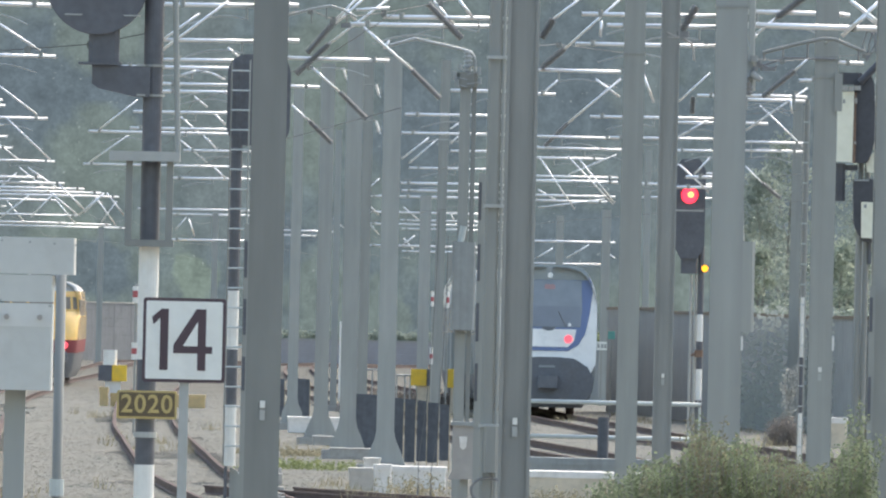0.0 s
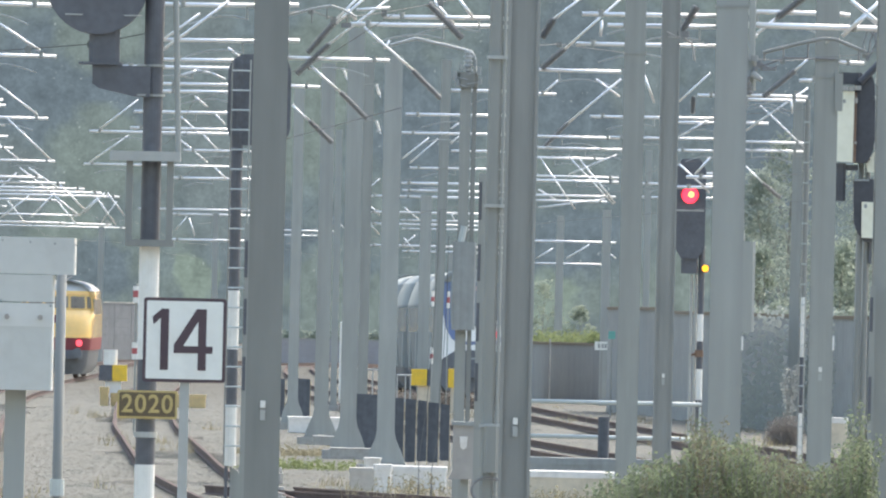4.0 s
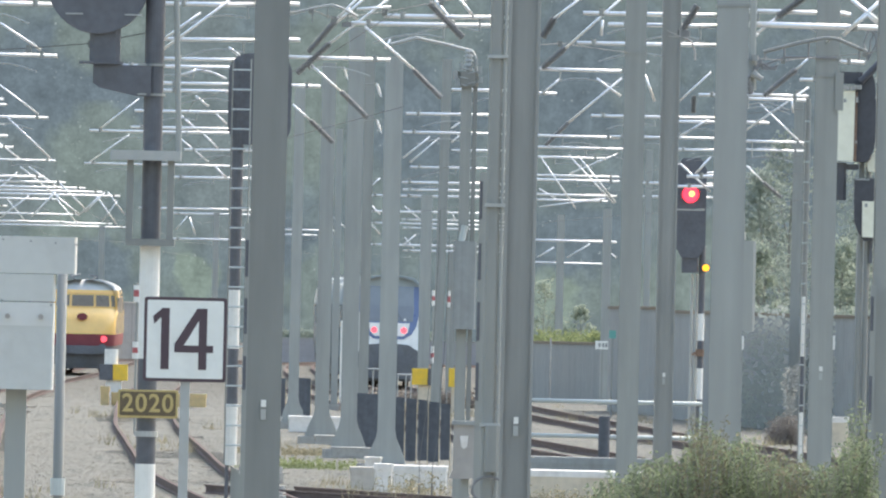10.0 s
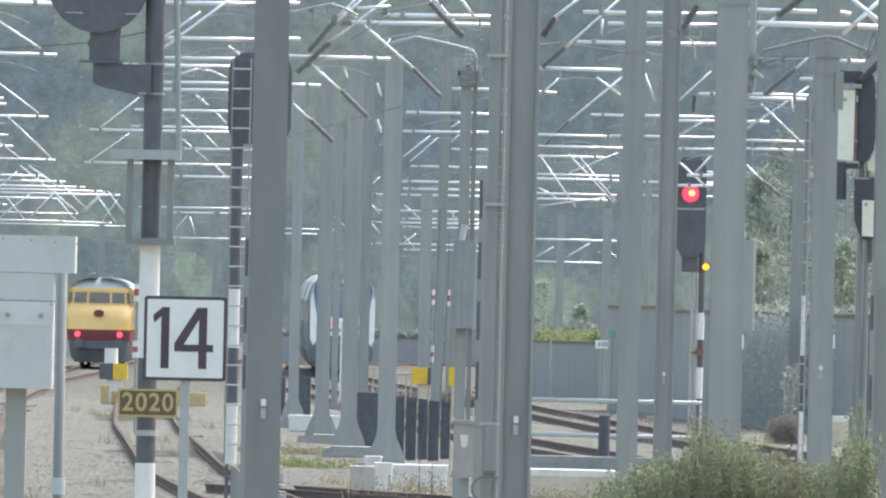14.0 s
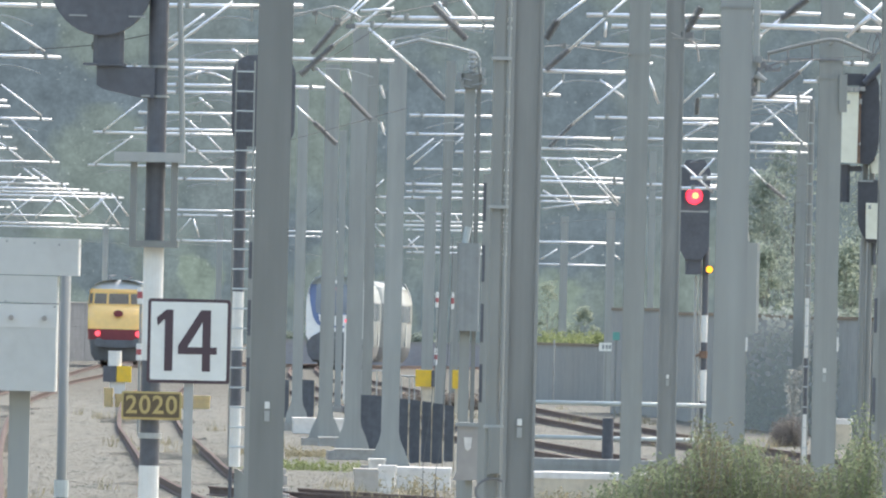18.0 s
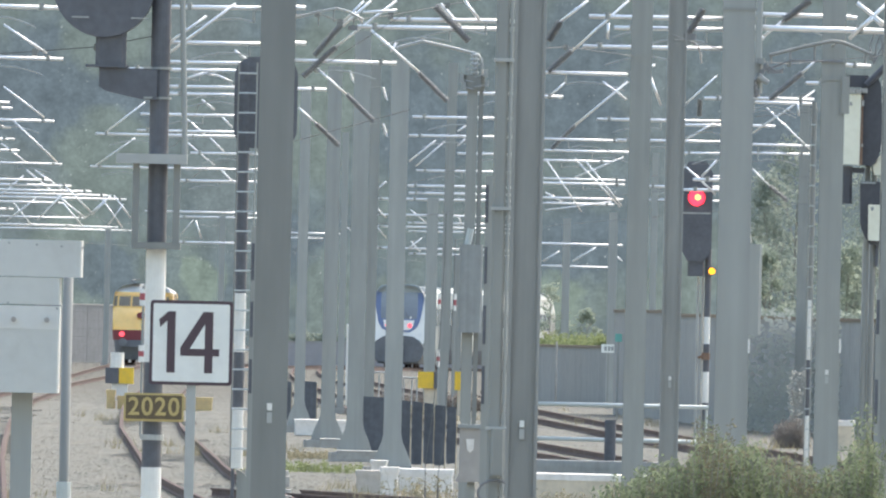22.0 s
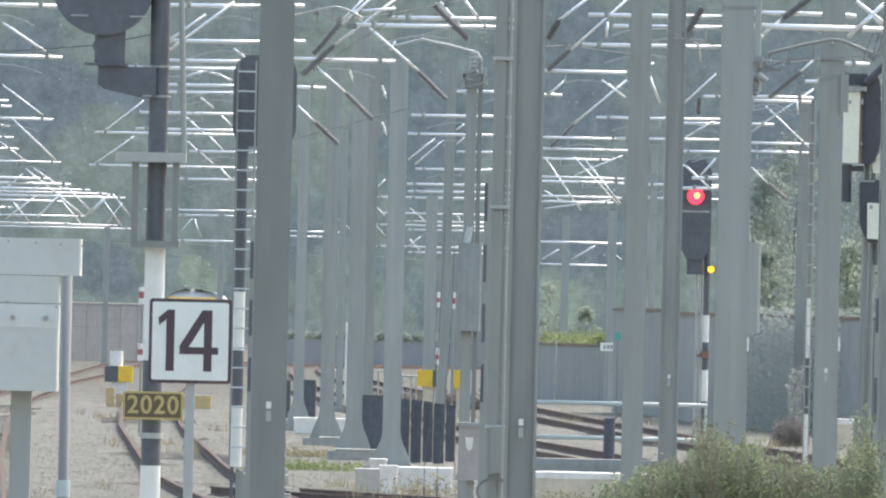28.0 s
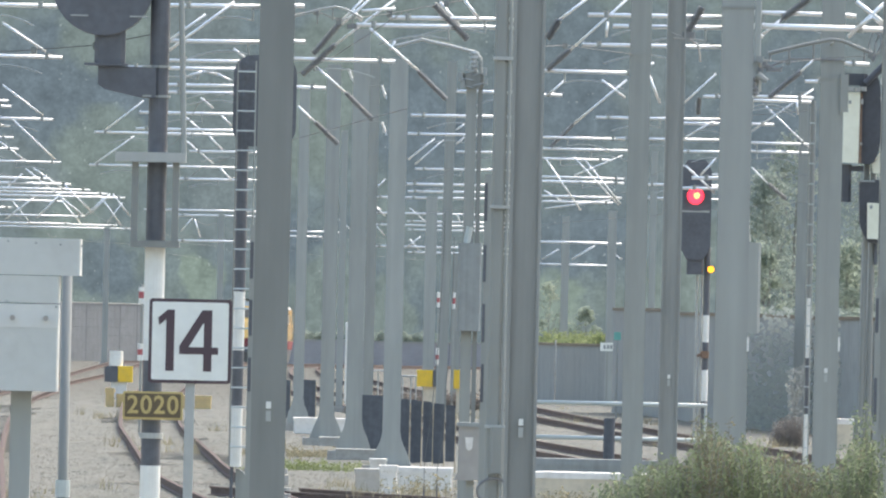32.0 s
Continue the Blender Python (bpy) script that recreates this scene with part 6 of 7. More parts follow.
def dead_shrub():
    """A pale dead shrub hung with withered leaves before the barrier."""
    d = root("dead_shrub", 8.85, 470.0, GROUND, "pale dead shrub hung with withered leaves", "shrub")
    verts, faces = [], []
    for k in range(6):
        bm = bmesh.new()
        x0, lean = rng.uniform(-0.06, 0.08), rng.uniform(-0.1, 0.22)
        top = rng.uniform(1.2, 1.9)
        line = [(x0, 0, 0), (x0 - lean * 0.3, 0, top * 0.35), (x0 + lean * 0.2, rng.uniform(-0.1, 0.1), top * 0.7), (x0 + lean, 0, top)]
        bent(bm, line, 0.012, 6)
        part("stem", bm, M_CONCRETE, d)
        for px, py, pz in line[1:]:
            leaf_cloud(verts, faces, rng, (px, py, pz * rng.uniform(0.85, 1.0)), 0.13, 26, 0.05, 1.6)
    mesh_of("withered_leaves", verts, faces, M_PALE_LEAF, d)


M_PALE_LEAF = leafy("bleached_leaves", (0.30, 0.31, 0.30), (0.42, 0.43, 0.41), 2.0)
dead_shrub()


# the bush in the foreground
BUSH_TOP = [(0.0, 2.03), (0.07, 2.1), (0.27, 2.18), (0.4, 2.2), (0.49, 2.27), (0.7, 2.33), (0.78, 2.31), (0.87, 2.36), (0.95, 2.29), (1.12, 2.24), (1.22, 2.18), (1.3, 2.18), (1.38, 2.22), (1.45, 2.33), (1.6, 2.38)]


def bush(cx, cy, label):
    """A broad leafy bush of many upright shoots; a few of them stand high above the rest."""
    b = root("bush", cx, cy, GROUND, label, "bush")
    green, brown = ([], []), ([], [])
    bm = bmesh.new()
    for k in range(640):
        x = rng.uniform(-0.02, 1.62)
        top = float(np.interp(x, [p[0] for p in BUSH_TOP], [p[1] for p in BUSH_TOP])) + 0.145 + rng.gauss(0, 0.02) - abs(rng.gauss(0, 0.14))
        if 0.57 < x < 0.8 and rng.random() < 0.45:
            top = max(top, rng.uniform(2.38, 2.78 - abs(x - 0.63) * 2.2))
        if 1.47 < x < 1.6 and rng.random() < 0.3:
            top = rng.uniform(2.4, 2.7)
        y = rng.uniform(-0.8, 0.8)
        lean = rng.uniform(-0.07, 0.07)
        tube(bm, (x * 0.8 + 0.15, y * 0.5, 0), (x - lean, y, top * 0.7), 0.008, 4, 0.004)
        tube(bm, (x - lean, y, top * 0.7), (x + lean, y, top), 0.004, 4, 0.0015)
        verts, faces = brown if rng.random() < (0.55 if 0.55 < x < 0.8 or 1.05 < x < 1.2 else 0.12) else green
        z = 1.62
        while z < top + 0.02:
            f = z / top
            count = 6 if f > 0.93 else 10
            leaf_cloud(verts, faces, rng, (x - lean + 2 * lean * max(0, (f - 0.7) / 0.3), y, z), 0.034 if f > 0.9 else 0.058, count, 0.0135)
            z += 0.034
    part("woody_stem", bm, M_BARK, b)
    mesh_of("foliage", *green, M_LEAF, b)
    tagged(mesh_of("withered_foliage", *brown, M_LEAF_BROWN, b), "brownish withered shoots")


M_LEAF_BROWN = leafy("withered_bush_leaves", (0.18, 0.168, 0.118), (0.245, 0.228, 0.155), 9.0, 0.5)
bush(0.98, 111.2, "leafy olive-green bush with upright shoots")


def scatter_stones(n=105000):
    """Loose ballast over the bed; stones stand proud of one another."""
    base = np.array([(-1, -1, -1), (1, -1, -0.8), (1, 1, -1), (-1, 1, -0.9), (-0.7, -0.8, 0.8), (0.8, -0.6, 1.0), (0.7, 0.8, 0.75), (-0.8, 0.6, 0.95)])
    fc = np.array([(0, 1, 5, 4), (1, 2, 6, 5), (2, 3, 7, 6), (3, 0, 4, 7), (4, 5, 6, 7)])
    r = np.random.default_rng(5)
    vs, fs = [], []
    k = 0
    for i in range(n):
        y = 1.0 / r.uniform(1 / 1250.0, 1 / 278.0)
        half = 0.0236 * y * 1.08
        x = r.uniform(-half, half)
        z = GROUND + level(y) + 0.03 * noise.noise((x * 0.35, y * 0.027, 0.0)) + 0.018 * noise.noise((x * 1.3, y * 0.11, 5.0))
        s = r.uniform(0.012, 0.022) * (1 + (y > 480) * 0.2 + (y > 780) * 0.4)
        a = r.uniform(0, 6.28)
        ca, sa = math.cos(a), math.sin(a)
        v = base * (s * r.uniform(0.7, 1.3), s * r.uniform(0.7, 1.3), s * r.uniform(0.08, 0.16)) * r.uniform(0.8, 1.2, (8, 1))
        v = np.stack((v[:, 0] * ca - v[:, 1] * sa + x, v[:, 0] * sa + v[:, 1] * ca + y, v[:, 2] + z + s * 0.3 + 0.02), 1)
        vs.append(v)
        fs.append(fc + k)
        k += 8
    me = bpy.data.meshes.new("ballast_stones")
    me.from_pydata(np.concatenate(vs).tolist(), [], np.concatenate(fs).tolist())
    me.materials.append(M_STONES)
    tagged(new("ballast_stones", me), "loose crushed grey-brown ballast stones", "ballast", kind="stuff")


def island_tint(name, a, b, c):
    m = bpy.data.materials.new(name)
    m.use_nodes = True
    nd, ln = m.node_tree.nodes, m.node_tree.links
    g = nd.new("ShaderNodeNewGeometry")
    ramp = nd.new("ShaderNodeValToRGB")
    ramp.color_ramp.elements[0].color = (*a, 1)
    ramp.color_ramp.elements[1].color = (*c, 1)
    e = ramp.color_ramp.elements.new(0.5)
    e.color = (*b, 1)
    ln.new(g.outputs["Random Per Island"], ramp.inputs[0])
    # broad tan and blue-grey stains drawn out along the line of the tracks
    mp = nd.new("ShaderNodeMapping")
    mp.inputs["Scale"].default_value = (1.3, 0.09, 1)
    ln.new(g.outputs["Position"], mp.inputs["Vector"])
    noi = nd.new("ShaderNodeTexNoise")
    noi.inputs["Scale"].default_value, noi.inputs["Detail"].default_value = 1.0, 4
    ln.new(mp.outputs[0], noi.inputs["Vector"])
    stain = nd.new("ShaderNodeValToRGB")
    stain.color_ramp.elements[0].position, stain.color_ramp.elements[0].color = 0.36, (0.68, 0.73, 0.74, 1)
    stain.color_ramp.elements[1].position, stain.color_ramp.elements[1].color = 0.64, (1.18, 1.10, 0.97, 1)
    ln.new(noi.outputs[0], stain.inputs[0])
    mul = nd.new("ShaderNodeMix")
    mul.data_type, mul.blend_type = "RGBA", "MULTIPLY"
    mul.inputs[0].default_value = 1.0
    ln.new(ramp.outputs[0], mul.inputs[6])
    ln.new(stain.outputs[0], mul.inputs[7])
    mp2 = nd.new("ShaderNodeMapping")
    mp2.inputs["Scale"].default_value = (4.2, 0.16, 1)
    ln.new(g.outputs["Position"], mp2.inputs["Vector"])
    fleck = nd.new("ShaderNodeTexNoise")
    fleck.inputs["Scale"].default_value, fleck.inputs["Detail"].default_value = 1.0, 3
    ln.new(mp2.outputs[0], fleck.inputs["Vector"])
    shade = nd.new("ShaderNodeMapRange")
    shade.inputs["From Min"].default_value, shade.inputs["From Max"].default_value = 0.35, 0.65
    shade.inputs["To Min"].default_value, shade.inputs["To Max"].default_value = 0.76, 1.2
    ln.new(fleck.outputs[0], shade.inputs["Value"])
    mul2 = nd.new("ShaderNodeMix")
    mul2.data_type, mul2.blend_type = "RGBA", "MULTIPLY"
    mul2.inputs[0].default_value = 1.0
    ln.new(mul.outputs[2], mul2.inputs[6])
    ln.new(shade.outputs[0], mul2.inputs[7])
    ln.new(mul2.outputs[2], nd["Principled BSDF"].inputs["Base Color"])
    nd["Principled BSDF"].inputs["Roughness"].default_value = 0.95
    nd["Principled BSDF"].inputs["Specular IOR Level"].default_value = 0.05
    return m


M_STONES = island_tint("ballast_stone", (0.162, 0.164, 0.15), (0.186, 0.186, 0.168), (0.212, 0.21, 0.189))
darken_far(M_STONES, 560.0, 720.0)
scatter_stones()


def weeds():
    verts, faces = [], []
    for _ in range(620):
        y = 1.0 / rng.uniform(1 / 611.0, 1 / 296.0)
        x = rng.uniform(-0.0243, 0.0243) * y
        if noise.noise((x * 0.4, y * 0.016, 9)) < 0.12:
            continue
        for _b in range(14):
            a = rng.uniform(0, 6.28)
            h = rng.uniform(0.06, 0.3)
            k = len(verts)
            bx, by = x + rng.gauss(0, 0.12), y + rng.gauss(0, 0.2)
            z = ground_height(bx, by)
            verts.extend((Vector((bx - 0.008, by, z)), Vector((bx + 0.008, by, z)), Vector((bx + math.cos(a) * h * 0.4, by + math.sin(a) * h * 0.4, z + h))))
            faces.append((k, k + 1, k + 2))
    tagged(mesh_of("weeds", verts, faces, M_DRY), "dry weeds and grass tufts in the ballast", "weeds", kind="stuff")


weeds()


def tuft(x, y, n, high, m, label, spread=0.35):
    """A clump of upright stalks with small leaves."""
    verts, faces = [], []
    for _ in range(n):
        bx, by = x + rng.gauss(0, spread), y + rng.gauss(0, spread)
        h = high * rng.uniform(0.45, 1.0)
        z = ground_height(bx, by) - 0.03
        dx = rng.gauss(0, 0.16) * h
        k = len(verts)
        verts.extend((Vector((bx - 0.008, by, z)), Vector((bx + 0.008, by, z)), Vector((bx + dx, by, z + h))))
        faces.append((k, k + 1, k + 2))
        for _l in range(4):
            f = rng.uniform(0.3, 1.0)
            leaf_cloud(verts, faces, rng, (bx + dx * f, by, z + h * f), 0.05, 2, 0.035)
    w = mesh_of("weed_clump", verts, faces, m)
    tagged(w, label, "weeds", kind="stuff")


tuft(1.9, 300.0, 70, 0.42, M_DRY, "dry straw grass before the edge beam", 0.3)
tuft(-0.274, 311.3, 60, 0.55, M_DRY, "tall dry brown weeds before the concrete trough")
tuft(-2.461, 363.1, 160, 0.24, M_GRASS, "low green grass between the tracks", 0.7)
tuft(-2.946, 396.5, 160, 0.22, M_DRY, "low dry grass between the tracks", 0.6)
tuft(2.583, 348.3, 120, 0.22, M_DRY, "low dry grass behind the edge beam", 0.7)
tuft(-0.79, 550.2, 60, 0.45, M_DRY, "dry weeds at the buffer markers", 0.4)
tuft(4.802, 342.7, 80, 0.5, M_DRY, "dry brown weeds at the signal foot", 0.25)


# ---- trains ----
M_TWHITE = mat("white_train_paint", (0.90, 0.885, 0.84), 0.3, 0.0, 0.04, 1.0, 0.0, (0.6, 0.58, 0.55), 0.25)
M_TGREY = mat("grey_train_roof", (0.345, 0.372, 0.368), 0.7, 0.0, 0.1, 1.5, 0.0, (0.3, 0.3, 0.3), 0.4, spec=0.15)
# Silver-grey flanks, darkened further: their shade is put into this colour.
M_TSIDE = mat("grey_shaded_train_side", (0.25, 0.27, 0.27), 0.75, 0.0, 0.06, 1.5, 0.0, (0.225, 0.22, 0.21), 0.35, spec=0.1)
# The blue is lightened: haze is put into the paint colour.
M_TBLUE = mat("hazed_blue_train_paint", (0.155, 0.205, 0.365), 0.3, 0.0, 0.05, 1.0)
# Glass colour is raised to stand in for reflected sky.
M_TGLASS = mat("train_window_glass", (0.235, 0.255, 0.28), 0.12, 0.0, 0.15, 1.0, spec=1.0)
# Skirt black is lifted likewise, in place of haze.
M_TBLACK = mat("black_train_skirt", (0.155, 0.165, 0.182), 0.6, 0.0, 0.2, 3.0, 0.0, (0.115, 0.11, 0.108), 0.4)
M_TYELLOW = mat("old_yellow_train_paint", (1.0, 0.63, 0.2), 0.22, 0.0, 0.06, 1.5, 0.0, (0.78, 0.5, 0.18), 0.3)
M_TYELLOW.node_tree.nodes["Principled BSDF"].inputs["Coat Weight"].default_value = 0.8
M_TYELLOW.node_tree.nodes["Principled BSDF"].inputs["Coat Roughness"].default_value = 0.12
M_TRED = mat("dull_red_train_band", (0.24, 0.068, 0.075), 0.6, 0.0, 0.1, 2.0, spec=0.2)
# Darker lower half: the windscreen's reflected sky gradient is put into glass colours.
M_TGLASS_LOW = mat("darker_windscreen_glass", (0.215, 0.232, 0.265), 0.15, 0.0, 0.1, 1.0, spec=0.7)
M_DISPLAY = mat("reddish_display", (0.42, 0.26, 0.26), 0.4, 0.0, 0.1, 8.0)
M_TROOF = mat("weathered_grey_roof", (0.54, 0.55, 0.54), 0.9, 0.0, 0.1, 2.0, 0.0, (0.44, 0.43, 0.41), 0.4)
M_OLDGLASS = mat("old_coach_window_glass", (0.235, 0.205, 0.175), 0.3, 0.0, 0.15, 1.0, spec=0.35)


def nose_ring(w, lean, depth, power, length, both, tail_flat=False):
    """Plan outline of a carriage at one height: rounded tail, straight sides, and a square or rounded far end."""
    pts = []
    n = 14
    for i in range(n + 1):
        a = -math.pi / 2 + math.pi * i / n
        s = math.sin(a)
        x = w * math.copysign(abs(s) ** power, s)
        y = 0.0 if tail_flat else depth * (1 - math.cos(a)) + lean * max(0.0, math.cos(a)) ** 0.5
        pts.append((x, y))
    if both:
        for i in range(n + 1):
            a = math.pi / 2 - math.pi * i / n
            s = math.sin(a)
            pts.append((w * math.copysign(abs(s) ** power, s), length - depth * (1 - math.cos(a)) - lean * max(0.0, math.cos(a)) ** 0.5))
    else:
        pts += [(w, length), (-w, length)]
    return pts


def band(parent, name, material, levels, depth, power, length, both, tail_flat, cap=False, label=""):
    """A strip of the shell between heights: levels are (z, half width, lean)."""
    bm = bmesh.new()
    last = None
    for z, w, lean in levels:
        ring = [bm.verts.new((x, y, z)) for x, y in nose_ring(w, lean, depth, power, length, both, tail_flat)]
        if last:
            quad_faces(bm, last, ring)
        last = ring
    if cap:
        bm.faces.new(last)
    bmesh.ops.remove_doubles(bm, verts=bm.verts, dist=1e-4)
    return part(name, bm, material, parent, label, smooth=True)


def bogie(parent, y):
    bm = bmesh.new()
    box(bm, -1.15, 1.15, y - 1.5, y + 1.5, 0.35, 0.75, 0.1)
    b = part("bogie", bm, M_TBLACK, parent)
    for dy in (-1.15, 1.15):
        for sx in (-1, 1):
            bm = bmesh.new()
            tube(bm, (sx * 0.68, y + dy, 0.44), (sx * 0.82, y + dy, 0.44), 0.44, 20)
            part("wheel", bm, M_RUST, b)


def modern_car(length, tail, lit=True):
    """A white and blue electric multiple unit carriage."""
    c = root("train_carriage", 0, 0, 0, "white and blue electric train carriage with red tail lights" if tail and lit else "white and blue leading carriage of an electric train" if tail else "white electric train carriage with dark window band", "train", "modern train carriages")
    d, p = 0.32, 0.55
    tf = not tail
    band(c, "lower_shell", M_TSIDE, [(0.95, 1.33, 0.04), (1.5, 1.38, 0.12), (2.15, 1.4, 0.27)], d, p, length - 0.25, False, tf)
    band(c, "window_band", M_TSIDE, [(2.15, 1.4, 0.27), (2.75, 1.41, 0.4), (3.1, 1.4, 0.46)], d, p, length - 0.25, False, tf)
    band(c, "upper_shell", M_TGREY, [(3.1, 1.4, 0.46), (3.55, 1.28, 0.56), (3.88, 1.12, 0.62)], d, p, length - 0.25, False, tf)
    band(c, "roof", M_TGREY, [(3.88, 1.12, 0.62), (4.1, 0.88, 0.7), (4.2, 0.5, 0.8), (4.21, 0.1, 1.0)], d, p, length - 0.25, False, tf, True)
    band(c, "skirt", M_TBLACK, [(0.2, 1.0, 0.1), (0.5, 1.24, 0), (0.95, 1.33, 0)], d, p, length - 0.25, False, tf)
    for sx in (-1, 1):
        y = 2.2 if tail else 0.9
        while y < length - 2.4:
            bm = bmesh.new()
            box(bm, *sorted((sx * 1.36, sx * 1.413)), y, y + 1.45, 2.2, 3.02)
            part("side_window", bm, M_TGLASS, c)
            y += 1.75
        for y in (length * 0.3, length * 0.72):
            bm = bmesh.new()
            box(bm, *sorted((sx * 1.35, sx * 1.411)), y, y + 1.3, 1.0, 3.05)
            part("door", bm, M_TGREY, c)
    bogie(c, 3.0 if tail else 1.4)
    bm = bmesh.new()
    box(bm, -1.33, 1.33, length - 0.25, length, 0.9, 3.3)
    box(bm, -1.05, 1.05, length - 0.25, length, 3.3, 3.95)
    part("gangway", bm, M_TGREY, c)
    if tail:
        def both(half):
            """A closed outline from its right half, listed from the bottom up."""
            return half + [(-x, z) for x, z in half[::-1]]

        def nose_part(name, bm, material, parent, label=""):
            """A part of the nose, leaning back with it."""
            for v in bm.verts:
                v.co.y += 0.2 * max(0.0, v.co.z - 1.2)
            return part(name, bm, material, parent, label)
        bm = bmesh.new()
        slab(bm, both([(1.2, 1.15), (1.36, 1.45), (1.38, 2.0), (1.39, 2.6), (1.385, 3.2), (1.3, 3.64), (1.15, 3.95)]), -0.035, 0.3)
        mask = nose_part("white_nose", bm, M_TWHITE, c)
        bm = bmesh.new()
        slab(bm, both([(0.56, 1.82), (0.86, 2.0), (1.05, 2.32), (1.17, 2.88), (1.25, 3.5), (1.21, 3.8), (1.12, 3.98)]), -0.055, -0.03)
        nose_part("blue_band", bm, M_TBLUE, mask)
        bm = bmesh.new()
        slab(bm, both([(0.91, 2.5), (0.95, 3.0), (0.93, 3.84)]), -0.075, -0.05)
        screen = nose_part("windscreen", bm, M_TGLASS, mask)
        bm = bmesh.new()
        slab(bm, both([(0.56, 1.93), (0.73, 2.1), (0.8, 2.44)]), -0.075, -0.05)
        nose_part("lamp_panel", bm, M_TWHITE, mask)
        bm = bmesh.new()
        slab(bm, both([(1.14, 3.85), (1.12, 4.02), (0.99, 4.17), (0.75, 4.24), (0.3, 4.28)]), -0.085, 0.5)
        nose_part("roof_fairing", bm, M_TGREY, mask)
        bm = bmesh.new()
        slab(bm, [(0.2 * math.cos(math.pi * k / 8), 2.5 - 0.11 * math.sin(math.pi * k / 8)) for k in range(9)][::-1], -0.082, -0.074)
        nose_part("wiper_bay", bm, M_TBLACK, mask)
        bm = bmesh.new()
        tube(bm, (0.5, -0.09, 2.52), (0.28, -0.09, 2.95), 0.014, 5)
        nose_part("wiper", bm, M_TBLACK, mask)
        bm = bmesh.new()
        slab(bm, both([(0.88, 2.52), (0.91, 3.1)]), -0.079, -0.074)
        nose_part("desk_shade", bm, M_TGLASS_LOW, screen, "darker lower half of the windscreen")
        bm = bmesh.new()
        slab(bm, rounded(-0.13, 0.17, 3.58, 3.72, 0.03, 2), -0.081, -0.074)
        nose_part("destination_display", bm, M_DISPLAY, screen, "faint reddish destination display")
        for x in (-0.57, 0.57):
            bm = bmesh.new()
            tube(bm, (x, -0.09, 2.16), (x, -0.07, 2.16), 0.115, 16)
            nose_part("tail_light", bm, G_TAIL if lit else M_TGLASS, mask, "glowing red tail light" if lit else "dark unlit lamp")
        for x, z, r in ((0.03, 3.98, 0.08), (0.6, 2.57, 0.05)):
            bm = bmesh.new()
            tube(bm, (x, -0.1, z), (x, -0.01, z), r, 10)
            nose_part("head_lamp", bm, M_TWHITE, mask)
        bm = bmesh.new()
        slab(bm, both([(1.02, 0.3), (1.28, 0.66), (1.33, 1.02), (1.14, 1.36), (0.76, 1.6), (0.3, 1.64)]), -0.065, 0.5)
        skirt = part("front_skirt", bm, M_TBLACK, c)
        bm = bmesh.new()
        box(bm, -0.28, 0.28, -0.35, 0.1, 0.75, 1.1, 0.05)
        part("coupler", bm, M_TBLACK, skirt)
        bm = bmesh.new()
        box(bm, -0.26, 0.2, -0.075, -0.05, 1.34, 1.4)
        part("grille", bm, M_TGREY, skirt)
    return c


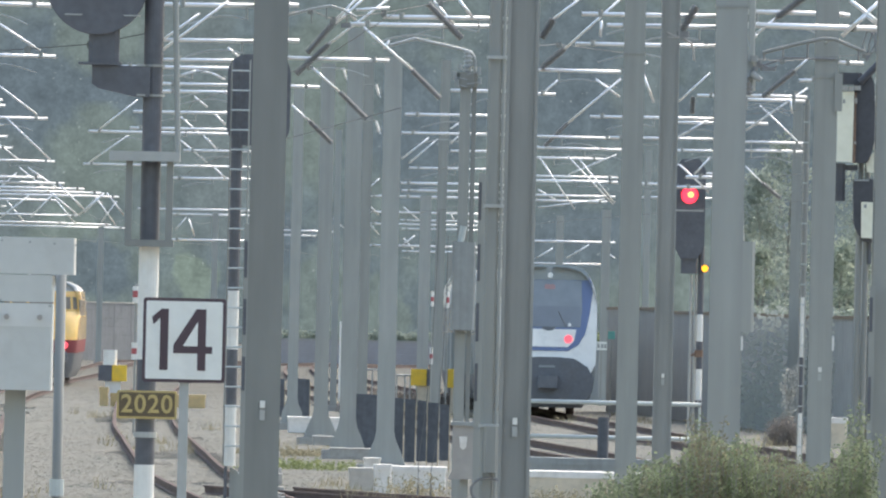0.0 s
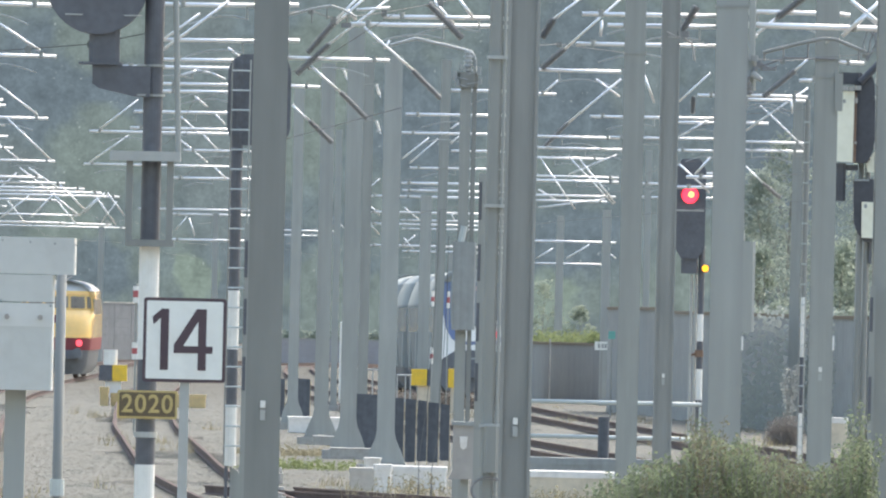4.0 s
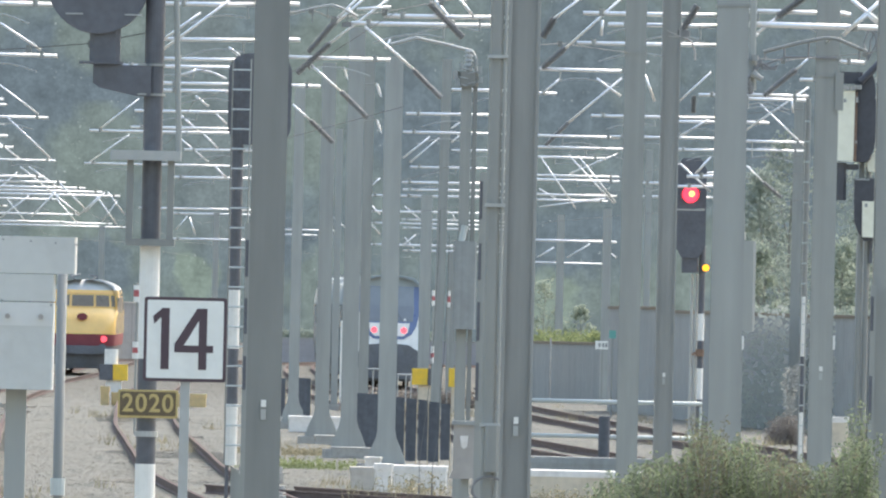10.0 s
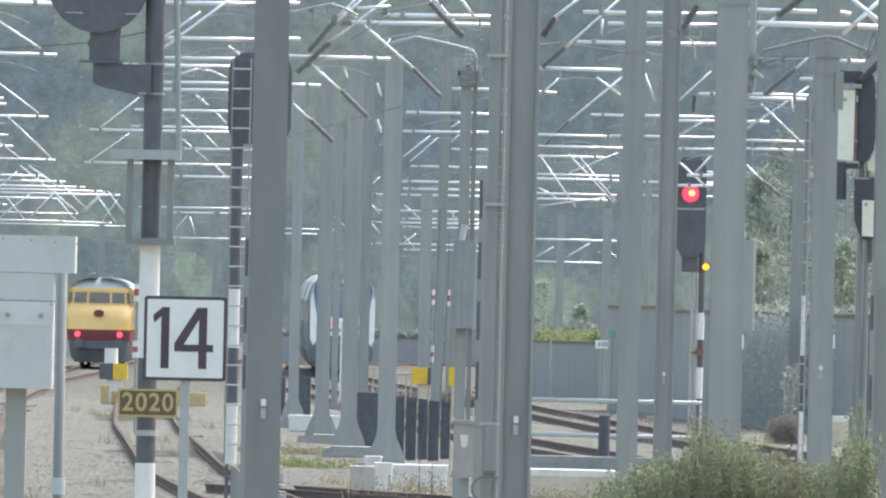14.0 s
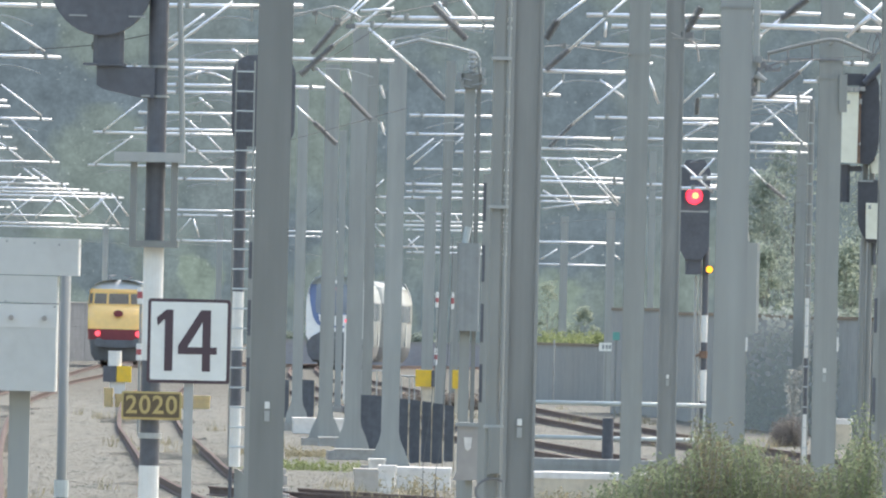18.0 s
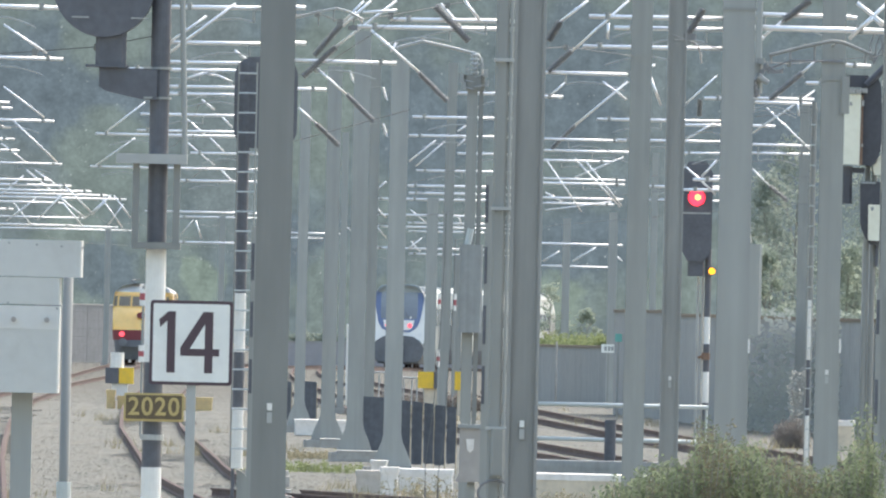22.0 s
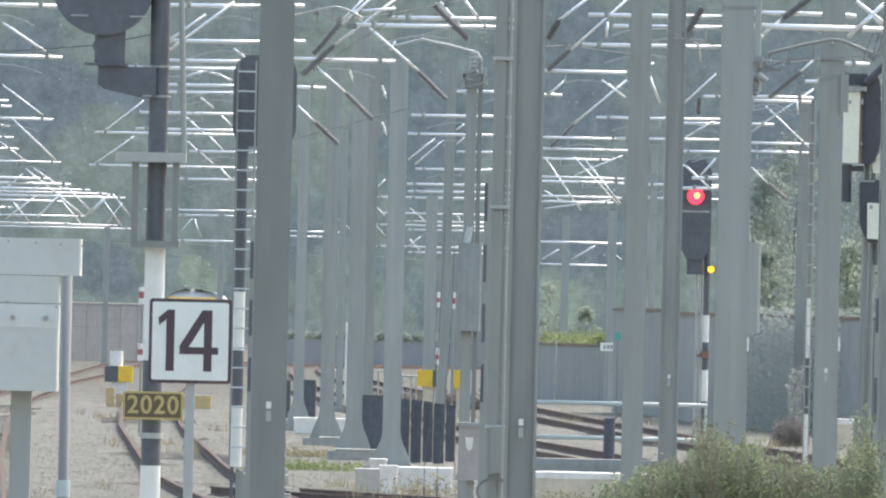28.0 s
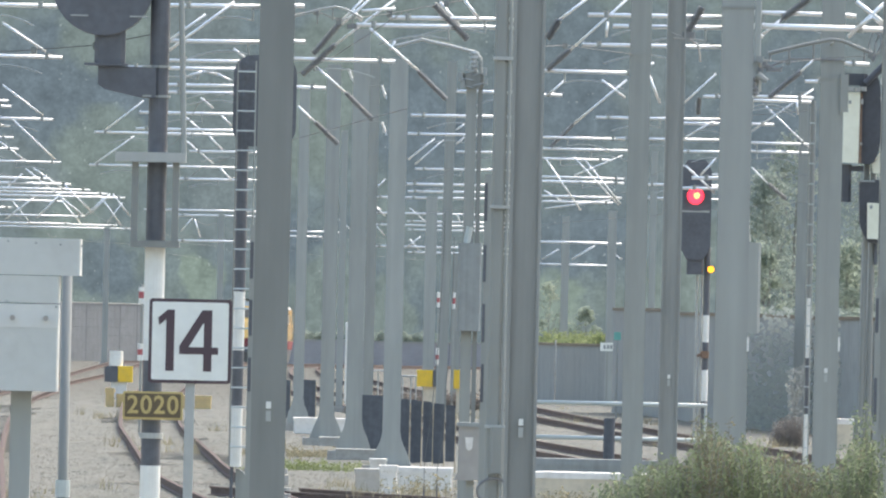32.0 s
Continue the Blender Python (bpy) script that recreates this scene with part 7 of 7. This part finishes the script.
def old_car(length, tail):
    """A rounded yellow motor coach with a red band."""
    c = root("train_carriage", 0, 0, 0, "old yellow motor coach with red band and red tail lights" if tail else "old yellow motor coach with grey roof", "train", "old yellow train carriages")
    d, p, tf, L = 0.75, 0.8, False, length - 0.2
    band(c, "underframe", M_TBLACK, [(0.15, 1.05, 0.15), (0.45, 1.22, 0.05), (1.1, 1.32, 0)], d, p, L, True, tf)
    band(c, "red_band", M_TRED, [(1.1, 1.36, 0), (1.58, 1.4, 0)], d, p, L, True, tf)
    band(c, "body_shell", M_TYELLOW, [(1.58, 1.4, 0), (2.0, 1.4, 0.03), (2.3, 1.4, 0.14), (2.5, 1.395, 0.32), (2.66, 1.39, 0.52)], d, p, L, True, tf)
    band(c, "window_band", M_TYELLOW, [(2.66, 1.39, 0.52), (3.0, 1.36, 0.56), (3.28, 1.32, 0.6)], d, p, L, True, tf)
    band(c, "eyebrow", M_TYELLOW, [(3.28, 1.34, 0.56), (3.42, 1.3, 0.62)], d, p, L, True, tf)
    band(c, "roof", M_TROOF, [(3.42, 1.28, 0.64), (3.55, 1.17, 0.74), (3.66, 1.0, 0.9), (3.76, 0.75, 1.1), (3.83, 0.38, 1.3), (3.84, 0.05, 1.5)], d, p, L, True, tf, True)
    for sx in (-1, 1):
        y = 4.2
        while y < length - 3.4:
            bm = bmesh.new()
            box(bm, *sorted((sx * 1.3, sx * 1.4)), y, y + 1.2, 2.5, 3.1)
            part("side_window", bm, M_OLDGLASS, c)
            y += 1.7
    bogie(c, 3.2)
    bogie(c, length - 3.2)
    if tail:
        # cab windows follow the curved nose
        for a0, a1 in ((-1.36, -1.0), (-0.86, -0.33), (-0.25, 0.25), (0.33, 0.86), (1.0, 1.36)):
            bm = bmesh.new()
            cols = []
            for k in range(5):
                a = a0 + (a1 - a0) * k / 4
                s = math.sin(a)
                col = []
                for z, w, lean in ((2.74, 1.382, 0.53), (3.0, 1.36, 0.56), (3.2, 1.335, 0.59)):
                    x = w * math.copysign(abs(s) ** p, s)
                    col.append((x * 1.006, d * (1 - math.cos(a)) + lean * max(0, math.cos(a)) ** 0.5 - 0.025, z))
                cols.append([bm.verts.new(v) for v in col])
            for q, r in zip(cols, cols[1:]):
                for j in range(2):
                    bm.faces.new((q[j], r[j], r[j + 1], q[j + 1]))
            part("cab_window", bm, M_OLDGLASS, c)
        bm = bmesh.new()
        slab(bm, [(0.22 * math.cos(k * math.pi / 10), 2.3 + 0.15 * math.sin(k * math.pi / 10)) for k in range(20)], -0.05, 0.12)
        part("nose_emblem", bm, M_TRED, c, "dark red oval emblem")
        for x in (-0.92, 0.92):
            bm = bmesh.new()
            tube(bm, (x, 0.05, 1.38), (x, 0.45, 1.38), 0.13, 14)
            part("tail_light", bm, G_TAIL, c, "glowing red tail light")
        bm = bmesh.new()
        box(bm, -1.05, 1.05, -0.25, 0.4, 0.75, 1.08, 0.15)
        bf = part("buffer_beam", bm, M_TBLACK, c)
        for x in (-0.86, 0.86):
            bm = bmesh.new()
            tube(bm, (x, -0.6, 0.98), (x, -0.25, 0.98), 0.2, 14)
            part("buffer", bm, M_TBLACK, bf)
        for sx in (-1, 1):
            bm = bmesh.new()
            bent(bm, [(sx * 0.3, 2.2, 3.8), (sx * 0.55, 2.4, 3.98), (sx * 0.2, 2.8, 4.05)], 0.03, 5)
            part("roof_gear", bm, M_INSUL, c)
    return c


CAR_MODERN, CAR_OLD = 17.0, 21.0
modern = [modern_car(CAR_MODERN, i in (0, 3), i == 0) for i in range(4)]
old = [old_car(CAR_OLD, i == 0) for i in range(1)]

# distance of each train's tail down the line, by the second
TAIL_MODERN = [(0, 537.3), (6, 648.4), (9, 705.9), (14, 800.4), (19, 902.3), (22, 960), (23, 983), (24, 1006), (25.5, 1040), (28, 1106), (32, 1223)]
TAIL_OLD = [(0, 707.7), (6, 752.2), (9, 774.4), (13, 811.5), (19, 867.1), (23, 924.5), (28, 1007.9), (32, 1074.6)]


def on_line(line, y, length, reverse=False):
    """Pose of a carriage whose tail is at y and whose far end rests on the same line."""
    x0, x1 = glide(line, y), glide(line, y + length)
    z0, z1 = level(y), level(y + length)
    turn = -math.degrees(math.atan2(x1 - x0, length))
    tilt = math.degrees(math.atan2(z1 - z0, length))
    if reverse:
        return pose(x1, y + length, z1, -tilt, 0, turn + 180)
    return pose(x0, y, z0, tilt, 0, turn)


def motions():
    times = [i * 0.5 for i in range(65)]
    for i, car in enumerate(modern):
        walk(car, [(t, on_line(LINE_EAST, glide(TAIL_MODERN, t) + i * CAR_MODERN, CAR_MODERN, i == 3)) for t in times])
    for i, car in enumerate(old):
        walk(car, [(t, on_line(LINE_WEST, glide(TAIL_OLD, t) + i * CAR_OLD, CAR_OLD)) for t in times])


motions()
